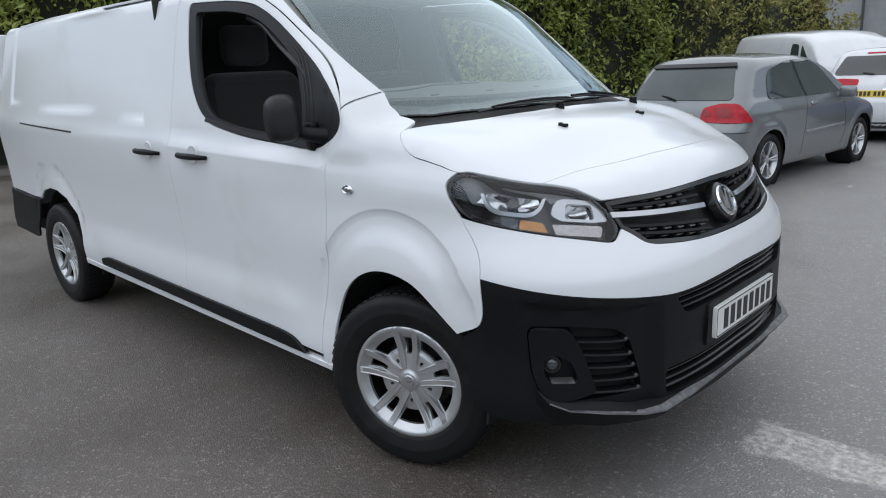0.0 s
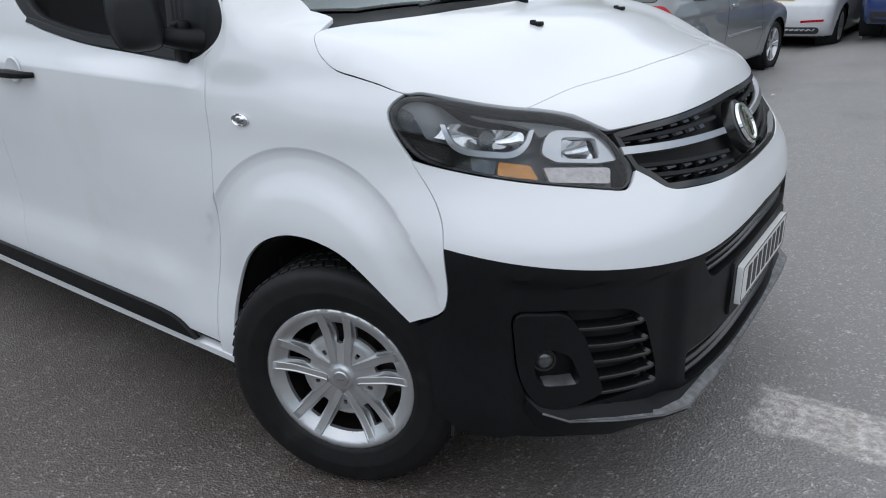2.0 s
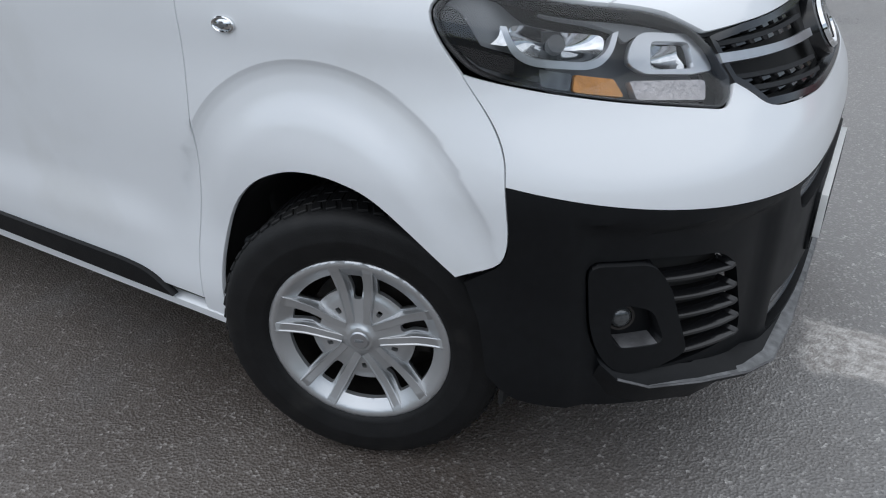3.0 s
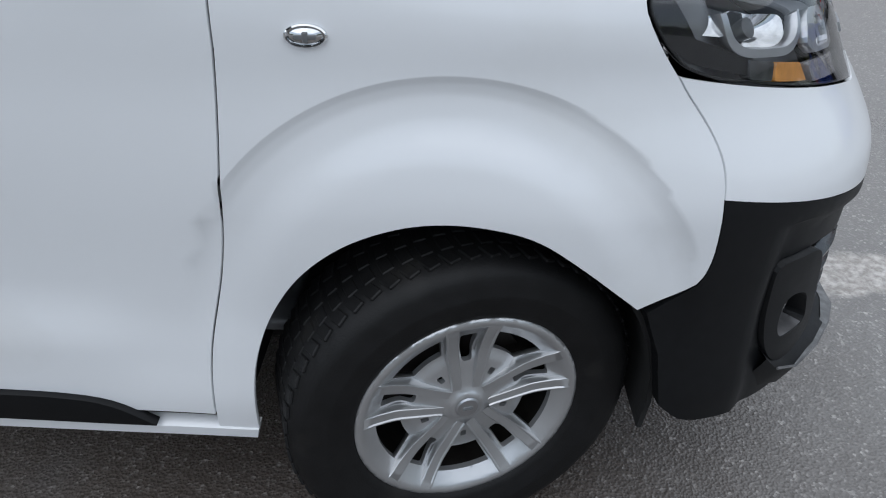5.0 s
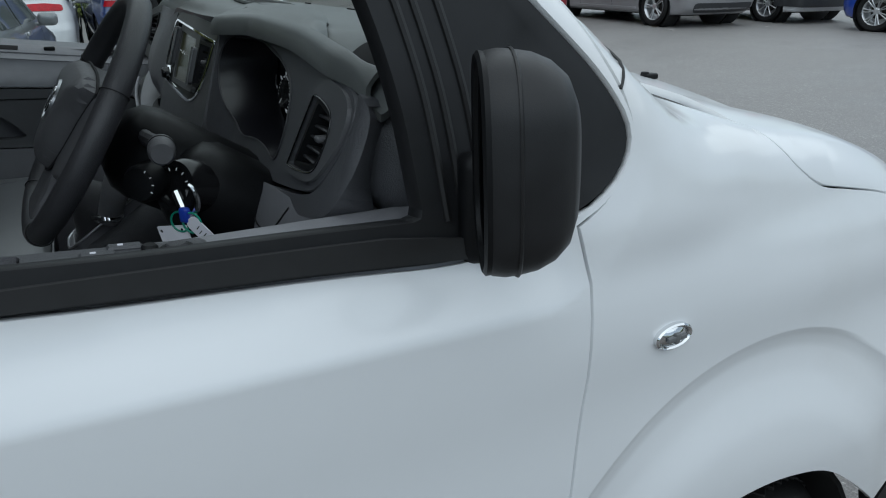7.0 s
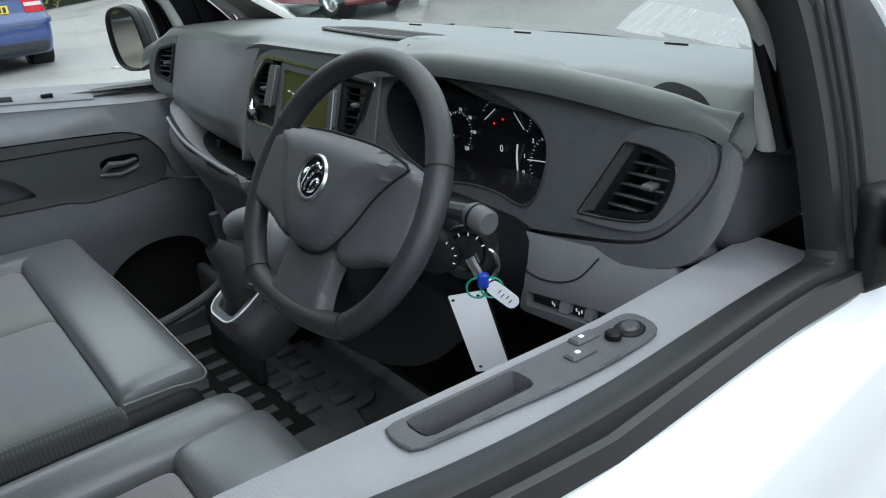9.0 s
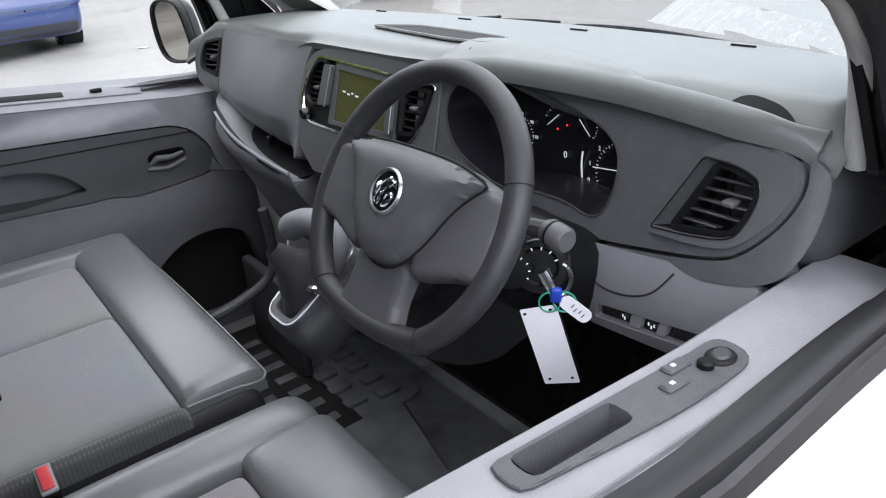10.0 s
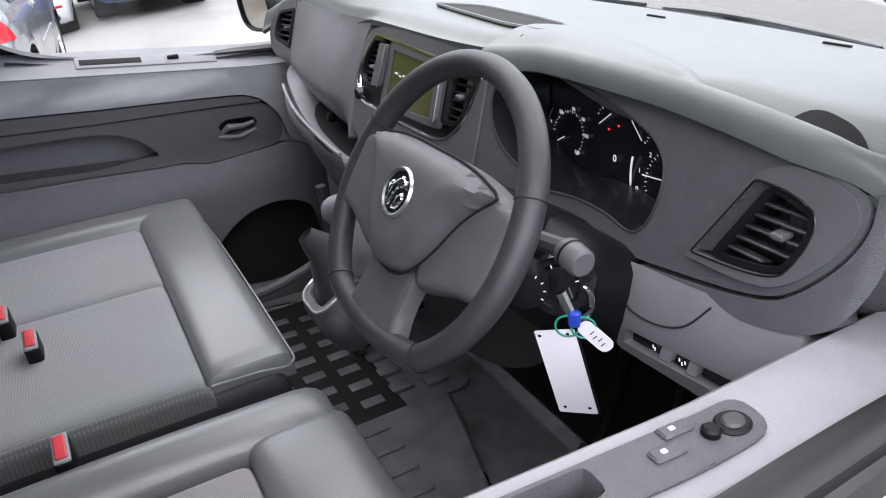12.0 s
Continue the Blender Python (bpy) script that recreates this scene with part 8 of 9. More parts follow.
HATCH_FLANK = ([0.15, 0.30, 0.45, 0.70, 0.88, 0.97, 1.05, 1.30, 1.45, 1.6], [0.93, 0.96, 0.985, 1.0, 0.99, 0.965, 0.925, 0.835, 0.79, 0.72])
hatch = dict(width=1.76, corner=0.15, wb=2.58, tail_x=-0.78, front_x=3.42, paint=GREY_PAINT, flank=HATCH_FLANK,
             tail=([0.2, 0.32, 0.5, 0.68, 0.80, 0.95, 1.02, 1.36, 1.5], [-0.60, -0.72, -0.77, -0.76, -0.70, -0.66, -0.62, -0.36, -0.20]),
             roof=([-0.9, -0.42, 0.2, 0.8, 1.25, 1.6, 2.4, 2.9, 3.3, 3.5], [1.46, 1.495, 1.535, 1.545, 1.51, 1.42, 1.02, 0.90, 0.78, 0.62]),
             front=([0.2, 0.4, 0.6, 0.8, 1.0], [3.34, 3.42, 3.42, 3.36, 3.2]), spokes=(5, True), mirror=(1.78, 0.98), plate=0.83, plate_mat=PLATE_YELLOW,
             windows=([(-0.05, 1.02, 0.08), (0.06, 1.34, 0.12), (0.50, 1.43, 0.08), (0.66, 1.44, 0.02), (0.83, 1.005, 0.03)],
                      [(0.90, 1.005, 0.02), (0.73, 1.445, 0.03), (1.05, 1.445, 0.1), (1.35, 1.385, 0.15), (1.86, 1.01, 0.03)]),
             seams=((0.87, 1.0, 0.80, 0.30), (1.92, 0.98, 2.05, 0.50), (2.05, 0.50, 1.98, 0.30), (0.82, 0.30, 1.98, 0.297)),
             side_parts=(("side_strip", [(0.90, 0.555, 0.005), (1.98, 0.572, 0.005), (1.98, 0.60, 0.005), (0.90, 0.583, 0.005)], SILVER, 0.012, "bright rubbing strip"),
                         ("door_handle", [(0.97, 0.895, 0.01), (1.12, 0.90, 0.01), (1.12, 0.935, 0.01), (0.97, 0.93, 0.01)], SILVER, 0.022, "bright door handle"),
                         ("lock_dish", [(0.93, 0.86, 0.03), (1.15, 0.865, 0.03), (1.15, 0.905, 0.03), (0.93, 0.90, 0.03)], GREY_PAINT, 0.003, ""),
                         ("quarter_frame", [(0.675, 1.44), (0.715, 1.445), (0.89, 1.005), (0.845, 1.005)], RUBBER_SEAL, 0.004, "")),
             rear_parts=(("tail_lamp", [(0.50, 0.80, 0.06), (0.56, 0.95, 0.05), (0.80, 1.00, 0.04), (0.95, 0.995, 0.03), (1.10, 0.79, 0.02), (0.78, 0.785, 0.05)], TAIL_RED, 0.012, "red tail lamp cluster", True),
                         ("lamp_round", [(0.73, 0.845, 0.06), (0.87, 0.845, 0.06), (0.87, 0.955, 0.06), (0.73, 0.955, 0.06)], TAIL_DISC, 0.018, "", True),
                         ("lamp_disc", [(0.56, 0.85, 0.05), (0.66, 0.85, 0.05), (0.66, 0.93, 0.05), (0.56, 0.93, 0.05)], TAIL_DISC, 0.018, "", True),
                         ("rear_window", [(-0.66, 1.035, 0.08), (0.66, 1.035, 0.08), (0.53, 1.395, 0.04), (-0.53, 1.395, 0.04)], TINT, 0.010, "heated rear window", False),
                         ("window_rim", [(-0.55, 1.385, 0.01), (0.55, 1.385, 0.01), (0.53, 1.425, 0.02), (-0.53, 1.425, 0.02)], PLASTIC_GLOSS, 0.030, "", False),
                         ("bumper_seam", [(-1.05, 0.675), (1.05, 0.675), (1.05, 0.683), (-1.05, 0.683)], RUBBER_SEAL, 0.001, "", False),
                         ("bumper_valance", [(-0.80, 0.26, 0.03), (0.80, 0.26, 0.03), (0.74, 0.36, 0.05), (-0.74, 0.36, 0.05)], BUMPER_GREY, 0.004, "", False)),
             wiper=(1.04, -0.05, 1.09, -0.46))
build_car("grey_hatchback", "grey three-door hatchback with red tail lamps, parked tail out", "car", (-2.10, 6.30), 83.5, hatch)

suv = dict(hatch, paint=WHITE_PAINT2, width=1.80, glass=TINT_DARK, mirror=(1.80, 1.02), spokes=(5,), wheel=0.33,
           roof=([-0.9, -0.42, 0.2, 0.8, 1.25, 1.6, 2.4, 2.9, 3.3, 3.5], [1.50, 1.54, 1.58, 1.585, 1.56, 1.47, 1.08, 0.96, 0.82, 0.64]),
           seams=((0.15, 1.0, 0.42, 0.6), (1.10, 1.0, 1.08, 0.30), (1.98, 1.0, 2.05, 0.30)),
           windows=([(-0.30, 1.14, 0.04), (0.15, 1.42, 0.1), (1.0, 1.46, 0.03), (1.04, 1.06, 0.03), (0.0, 1.06, 0.1)], [(1.12, 1.06, 0.03), (1.10, 1.45, 0.03), (1.40, 1.40, 0.12), (1.88, 1.08, 0.04)]),
           side_parts=(("door_handle", [(0.35, 0.95, 0.01), (0.52, 0.955, 0.01), (0.52, 0.99, 0.01), (0.35, 0.985, 0.01)], WHITE_PAINT2, 0.02, ""),),
           rear_parts=(("tail_lamp", [(0.36, 0.97, 0.03), (0.40, 1.06, 0.04), (0.80, 1.075, 0.05), (0.98, 1.05, 0.03), (0.93, 0.965, 0.04)], TAIL_RED, 0.012, "narrow red tail lamp", True),
                       ("reflector", [(0.52, 0.43, 0.01), (0.83, 0.45, 0.01), (0.83, 0.485, 0.01), (0.52, 0.465, 0.01)], TAIL_RED, 0.006, "", True),
                       ("rear_window", [(-0.66, 1.13, 0.08), (0.66, 1.13, 0.08), (0.54, 1.44, 0.04), (-0.54, 1.44, 0.04)], TINT_DARK, 0.010, "black rear window", False),
                       ("high_brake_lamp", [(-0.22, 1.478, 0.005), (0.22, 1.478, 0.005), (0.22, 1.495, 0.005), (-0.22, 1.495, 0.005)], TAIL_RED, 0.012, "", False),
                       ("badge", [(0.30, 0.89, 0.01), (0.42, 0.89, 0.01), (0.42, 0.91, 0.01), (0.30, 0.91, 0.01)], CHROME, 0.004, "", False),
                       ("bumper_valance", [(-0.85, 0.25, 0.03), (0.85, 0.25, 0.03), (0.80, 0.36, 0.05), (-0.80, 0.36, 0.05)], BUMPER_GREY, 0.004, "", False)),
             wiper=(1.14, 0.02, 1.17, -0.42))
build_car("white_hatchback", "white five-door hatchback with black windows and red lamps", "car", (-1.46, 12.05), 88, suv)

estate = dict(hatch, paint=NAVY_PAINT, width=1.74, wb=2.6, tail_x=-0.95, front_x=3.45, corner=0.14,
              tail=([0.2, 0.32, 0.5, 0.68, 0.80, 0.95, 1.02, 1.36, 1.5], [-0.80, -0.92, -0.96, -0.95, -0.89, -0.87, -0.86, -0.74, -0.6]),
              roof=([-1.1, -0.7, 0.2, 0.8, 1.25, 1.6, 2.4, 2.9, 3.3, 3.5], [1.40, 1.43, 1.455, 1.455, 1.43, 1.35, 0.99, 0.90, 0.78, 0.62]), plate=0.87,
              seams=((0.25, 0.95, 0.45, 0.5), (1.15, 1.0, 1.10, 0.30), (1.98, 0.98, 2.05, 0.30)),
              windows=([(-0.72, 1.02, 0.05), (-0.60, 1.34, 0.05), (0.0, 1.37, 0.02), (0.05, 1.01, 0.02)], [(0.12, 1.01, 0.02), (0.10, 1.37, 0.03), (1.0, 1.38, 0.03), (1.06, 1.0, 0.03)],
                       [(1.14, 1.0, 0.02), (1.10, 1.38, 0.03), (1.35, 1.32, 0.12), (1.86, 1.0, 0.03)]),
              side_parts=(("side_strip", [(0.5, 0.55, 0.005), (2.0, 0.56, 0.005), (2.0, 0.61, 0.005), (0.5, 0.60, 0.005)], BUMPER_GREY, 0.012, ""),),
              rear_parts=(("tail_lamp", [(0.66, 0.80, 0.02), (0.64, 1.18, 0.03), (0.80, 1.19, 0.02), (0.93, 0.80, 0.02)], TAIL_RED, 0.012, "tall red tail lamp with a pale band", True),
                          ("lamp_band", [(0.67, 0.89, 0.005), (0.67, 0.94, 0.005), (0.88, 0.94, 0.005), (0.90, 0.89, 0.005)], TAIL_CLEAR, 0.018, "", True),
                          ("rear_window", [(-0.66, 1.0, 0.05), (0.66, 1.0, 0.05), (0.56, 1.32, 0.05), (-0.56, 1.32, 0.05)], TINT, 0.020, "", False),
                          ("bumper_strip", [(-1.15, 0.64, 0.02), (1.15, 0.64, 0.02), (1.15, 0.72, 0.03), (-1.15, 0.72, 0.03)], NAVY_PAINT, 0.03, "", False),
                          ("bumper_valance", [(-0.85, 0.24, 0.03), (0.85, 0.24, 0.03), (0.80, 0.40, 0.05), (-0.80, 0.40, 0.05)], BUMPER_GREY, 0.004, "", False)), wiper=(1.0, 0.0, 1.04, -0.4))
build_car("blue_estate", "dark blue estate car with tall red lamps, parked tail out", "car", (0.55, 12.05), 92, estate)

MPV_ROOF = ([-0.9, -0.5, 0.2, 0.8, 1.4, 1.9, 2.6, 3.0, 3.3, 3.5], [1.55, 1.60, 1.63, 1.63, 1.58, 1.42, 1.05, 0.93, 0.80, 0.62])
MPV_TAIL = ([0.2, 0.32, 0.5, 0.62, 0.72, 0.95, 1.05, 1.50, 1.7], [-0.66, -0.80, -0.84, -0.83, -0.77, -0.75, -0.73, -0.55, -0.4])
MPV_FLANK = ([0.15, 0.30, 0.45, 0.70, 0.90, 1.02, 1.10, 1.40, 1.6, 1.75], [0.93, 0.96, 0.985, 1.0, 0.99, 0.965, 0.93, 0.82, 0.73, 0.65])
mpv = dict(hatch, paint=RED_PAINT, width=1.78, tail_x=-0.86, roof=MPV_ROOF, tail=MPV_TAIL, flank=MPV_FLANK, plate=0.86, mirror=(2.0, 1.05), corner=0.16,
           seams=((0.2, 1.0, 0.45, 0.5), (1.15, 1.0, 1.10, 0.30), (2.1, 0.98, 2.05, 0.30)),
           windows=([(-0.42, 1.12, 0.06), (-0.30, 1.46, 0.05), (0.1, 1.50, 0.02), (0.15, 1.08, 0.03)], [(0.22, 1.08, 0.03), (0.20, 1.50, 0.03), (1.05, 1.50, 0.03), (1.10, 1.06, 0.03)], [(1.18, 1.06, 0.03), (1.15, 1.49, 0.03), (1.45, 1.44, 0.1), (2.05, 1.06, 0.03)]),
           side_parts=(("door_handle", [(0.35, 0.93, 0.01), (0.52, 0.935, 0.01), (0.52, 0.97, 0.01), (0.35, 0.965, 0.01)], RED_PAINT, 0.02, ""),),
           rear_parts=(("tail_lamp", [(0.70, 0.98, 0.02), (0.62, 1.40, 0.03), (0.72, 1.42, 0.02), (0.95, 1.0, 0.03)], TAIL_RED, 0.012, "tall red tail lamp", True),
                       ("rear_window", [(-0.60, 1.05, 0.06), (0.60, 1.05, 0.06), (0.52, 1.46, 0.05), (-0.52, 1.46, 0.05)], TINT_DARK, 0.020, "", False),
                       ("bumper_strip", [(-1.1, 0.60, 0.01), (1.1, 0.60, 0.01), (1.1, 0.635, 0.01), (-1.1, 0.635, 0.01)], RED_PAINT, 0.022, "", False),
                       ("bumper_valance", [(-0.85, 0.24, 0.03), (0.85, 0.24, 0.03), (0.80, 0.36, 0.05), (-0.80, 0.36, 0.05)], BUMPER_GREY, 0.004, "", False)), wiper=(1.05, 0.0, 1.1, -0.4))
build_car("red_people_carrier", "dark red people carrier with a yellow plate", "car", (6.25, 9.95), 94, mpv)

silver = dict(mpv, paint=SILVER_PAINT, width=1.84, plate=0.60, wheel=0.325, spokes=(5, True), wb=2.75, front_x=3.6,
              side_parts=(("door_handle", [(0.35, 0.93, 0.01), (0.52, 0.935, 0.01), (0.52, 0.97, 0.01), (0.35, 0.965, 0.01)], SILVER_PAINT, 0.02, ""),
                          ("sill_strip", [(0.45, 0.26, 0.01), (2.3, 0.26, 0.01), (2.3, 0.30, 0.01), (0.45, 0.30, 0.01)], SILVER_PAINT, 0.015, "")),
              rear_parts=(("tail_lamp", [(0.66, 0.95, 0.02), (0.64, 1.16, 0.03), (0.82, 1.18, 0.02), (1.08, 1.10, 0.03), (1.0, 0.95, 0.03)], TAIL_RED, 0.012, "wide red tail lamp", True),
                          ("rear_window", [(-0.62, 1.10, 0.06), (0.62, 1.10, 0.06), (0.52, 1.46, 0.05), (-0.52, 1.46, 0.05)], TINT_DARK, 0.020, "", False),
                          ("reflector", [(0.80, 0.55, 0.01), (1.02, 0.57, 0.02), (1.02, 0.62, 0.01), (0.84, 0.60, 0.01)], TAIL_RED, 0.006, "", True),
                          ("reflector_rim", [(0.70, 0.535, 0.01), (1.02, 0.545, 0.01), (1.02, 0.56, 0.01), (0.70, 0.55, 0.01)], SILVER, 0.010, "", True),
                          ("bumper_valance", [(-0.85, 0.24, 0.03), (0.85, 0.24, 0.03), (0.80, 0.40, 0.05), (-0.80, 0.40, 0.05)], BUMPER_GREY, 0.004, "", False)))
build_car("silver_people_carrier", "silver people carrier with alloy wheels and yellow plate", "car", (9.38, 8.72), 91, silver)

VAN_FLANK = ([0.15, 0.30, 0.45, 0.70, 0.95, 1.05, 1.20, 1.60, 1.80, 2.0], [0.95, 0.97, 0.985, 1.0, 1.0, 0.985, 0.96, 0.91, 0.86, 0.78])
small_van = dict(hatch, paint=WHITE_PAINT2, width=1.80, tail_x=-0.80, wb=2.75, front_x=3.6, flank=VAN_FLANK, corner=0.10, taper=0.03, wheel=0.33, spokes=(9, False, True),
                 tail=([0.2, 0.32, 0.5, 0.68, 0.80, 0.95, 1.02, 1.60, 1.85], [-0.70, -0.80, -0.82, -0.80, -0.77, -0.76, -0.75, -0.68, -0.6]),
                 roof=([-0.9, -0.5, 0.2, 1.0, 1.6, 2.0, 2.7, 3.0, 3.4, 3.6], [1.78, 1.82, 1.84, 1.83, 1.76, 1.62, 1.15, 1.02, 0.85, 0.66]), plate=0.66, mirror=(2.15, 1.10), mirror_mat=PLASTIC_BLACK,
                 seams=((0.55, 1.5, 0.55, 0.30), (1.30, 1.5, 1.28, 0.30), (2.2, 1.0, 2.1, 0.30)),
                 windows=([(1.36, 1.15, 0.03), (1.34, 1.62, 0.04), (1.62, 1.60, 0.1), (2.20, 1.15, 0.04)],),
                 side_parts=(("side_moulding", [(0.5, 0.42, 0.01), (2.3, 0.42, 0.01), (2.3, 0.52, 0.02), (0.5, 0.52, 0.02)], BUMPER_GREY, 0.015, ""),),
                 rear_parts=(("rear_bumper", [(-1.35, 0.30, 0.03), (1.35, 0.30, 0.03), (1.35, 0.58, 0.04), (0.42, 0.58, 0.02), (0.40, 0.50, 0.02), (-0.40, 0.50, 0.02), (-0.42, 0.58, 0.02), (-1.35, 0.58, 0.04)], BUMPER_GREY, 0.03, "grey plastic rear bumper", False),
                             ("tail_lamp", [(0.84, 0.62, 0.02), (0.83, 1.15, 0.03), (0.98, 1.15, 0.02), (1.0, 0.62, 0.02)], TAIL_RED, 0.012, "", True),
                             ("rear_window", [(0.06, 1.12, 0.04), (0.66, 1.12, 0.04), (0.62, 1.55, 0.04), (0.06, 1.55, 0.04)], TINT_DARK, 0.020, "", True),
                             ("door_gap", [(-0.005, 0.52), (0.005, 0.52), (0.005, 1.66), (-0.005, 1.66)], RUBBER_SEAL, 0.001, "", False)))
small_van.pop("wiper")
build_car("small_white_van", "small white van with grey bumper and yellow plate", "van", (11.9, 8.50), 92, small_van)
tall = dict(small_van, width=1.92, roof=([-0.9, -0.5, 0.2, 1.0, 1.9, 2.4, 3.0, 3.3, 3.6, 3.8], [1.94, 1.98, 2.0, 1.99, 1.95, 1.80, 1.25, 1.12, 0.95, 0.7]), wb=2.95, front_x=3.75, wheel=0.34,
            windows=([(1.80, 1.25, 0.03), (1.80, 1.72, 0.04), (2.05, 1.70, 0.1), (2.10, 1.25, 0.04)], [(2.18, 1.25, 0.03), (2.14, 1.70, 0.06), (2.58, 1.24, 0.04)]), mirror=(2.5, 1.2))
build_car("white_panel_van", "white panel van parked beyond the hatchbacks", "van", (-4.3, 15.3), -40, tall)

saloon = dict(hatch, paint=BLUE_PAINT, wb=2.6, spokes=(7, True), wheel=0.32, plate=0.85)
build_car("bright_blue_hatchback", "bright blue hatchback with silver alloy wheels, side on", "car", (12.02, 3.72), 97, dict(saloon, side_parts=(hatch["side_parts"][1],)))

# ---- tarmac ----
def asphalt():
    mt = bpy.data.materials.new("wet asphalt")
    mt.use_nodes = True
    t = mt.node_tree
    b = t.nodes["Principled BSDF"]
    co = t.nodes.new("ShaderNodeTexCoord")

    def noise_(s, d=6.0, r=0.5):
        n = t.nodes.new("ShaderNodeTexNoise")
        n.inputs["Scale"].default_value, n.inputs["Detail"].default_value, n.inputs["Roughness"].default_value = s, d, r
        t.links.new(co.outputs["Object"], n.inputs["Vector"])
        return n.outputs["Fac"]

    def rng(v, a, b_, c=0.0, d=1.0):
        n = t.nodes.new("ShaderNodeMapRange")
        for k, q in zip(("From Min", "From Max", "To Min", "To Max"), (a, b_, c, d)):
            n.inputs[k].default_value = q
        t.links.new(v, n.inputs["Value"])
        return n.outputs[0]

    def mixc(f, a, c):
        n = t.nodes.new("ShaderNodeMix")
        n.data_type = "RGBA"
        t.links.new(f, n.inputs["Factor"])
        for k, q in (("A", a), ("B", c)):
            if isinstance(q, tuple):
                n.inputs[k].default_value = (*q, 1)
            else:
                t.links.new(q, n.inputs[k])
        return n.outputs["Result"]

    def both(u, v):
        m = t.nodes.new("ShaderNodeMath")
        m.operation = "MULTIPLY"
        t.links.new(u, m.inputs[0])
        t.links.new(v, m.inputs[1])
        return m.outputs[0]

    vo = t.nodes.new("ShaderNodeTexVoronoi")
    vo.inputs["Scale"].default_value = 140
    t.links.new(co.outputs["Object"], vo.inputs["Vector"])
    wet = rng(noise_(0.55, 5), 0.42, 0.62)
    grit = both(rng(vo.outputs["Color"], 0.66, 0.98), rng(noise_(24, 4), 0.40, 0.66, 0.25, 1.0))
    base = mixc(grit, (0.134, 0.116, 0.103), (0.46, 0.43, 0.405))
    base = mixc(rng(noise_(3.0, 8), 0.55, 0.8), base, (0.17, 0.163, 0.158))
    base = mixc(wet, base, mixc(grit, (0.085, 0.071, 0.062), (0.33, 0.305, 0.285)))
    sx = t.nodes.new("ShaderNodeSeparateXYZ")
    t.links.new(co.outputs["Object"], sx.inputs[0])

    def lin(kx, ky, k0, wob, s_):
        """A slanted distance over the ground, its edge frayed by noise."""
        a, c, d = (t.nodes.new("ShaderNodeMath") for _ in range(3))
        a.operation = c.operation = d.operation = "MULTIPLY_ADD"
        t.links.new(sx.outputs[0], a.inputs[0])
        a.inputs[1].default_value, a.inputs[2].default_value = kx, k0
        t.links.new(sx.outputs[1], c.inputs[0])
        c.inputs[1].default_value = ky
        t.links.new(a.outputs[0], c.inputs[2])
        t.links.new(noise_(s_, 8, 0.62), d.inputs[0])
        d.inputs[1].default_value = wob
        t.links.new(c.outputs[0], d.inputs[2])
        return d.outputs[0]

    # paler ahead of the van, darker beside it: sky sheen and shade as colour
    sky_pale = rng(lin(1.0, 0.30, -0.60, 1.5, 0.8), 0.25, 1.25)
    base = mixc(sky_pale, base, mixc(grit, (0.225, 0.218, 0.212), (0.60, 0.58, 0.56)))
    # a worn strip of concrete
    along = both(rng(lin(1.0, 0.0, -0.98, 0.34, 9.0), 0.04, 0.12), rng(lin(-1.0, 0.0, 2.3, 0.4, 5.0), 0.0, 0.16))
    across = both(rng(lin(-0.05, 1.0, 0.07, 0.22, 9.0), 0.06, 0.10), rng(lin(-0.05, -1.0, 0.22, 0.22, 9.0), 0.06, 0.10))
    strip = both(along, across)
    base = mixc(strip, base, mixc(rng(noise_(30, 8, 0.65), 0.42, 0.62), (0.33, 0.305, 0.285), (0.60, 0.575, 0.55)))
    t.links.new(base, b.inputs["Base Color"])
    rg = t.nodes.new("ShaderNodeMath")
    rg.operation = "ADD"
    t.links.new(rng(wet, 0, 1, 0.5, 0.30), rg.inputs[0])
    t.links.new(rng(noise_(160, 2), 0.3, 0.7, -0.08, 0.08), rg.inputs[1])
    t.links.new(rg.outputs[0], b.inputs["Roughness"])
    bu = t.nodes.new("ShaderNodeBump")
    bu.inputs["Strength"].default_value, bu.inputs["Distance"].default_value = 0.8, 0.004
    t.links.new(vo.outputs["Distance"], bu.inputs["Height"])
    t.links.new(bu.outputs[0], b.inputs["Normal"])
    return mt


ASPHALT = asphalt()
gx = np.r_[-400, -150, -60, -25, np.arange(-14, 20, 1.0), 25, 40, 80, 150, 400]
gy = np.r_[-400, -150, -60, -25, np.arange(-10, 24, 1.0), 30, 45, 80, 150, 400]
tagged(part("ground", sheet(lambda x, y: (x, y, ground_z(x, y)), gx, gy), ASPHALT), "wet grey tarmac car park with grit and stains", "ground", kind="structure")

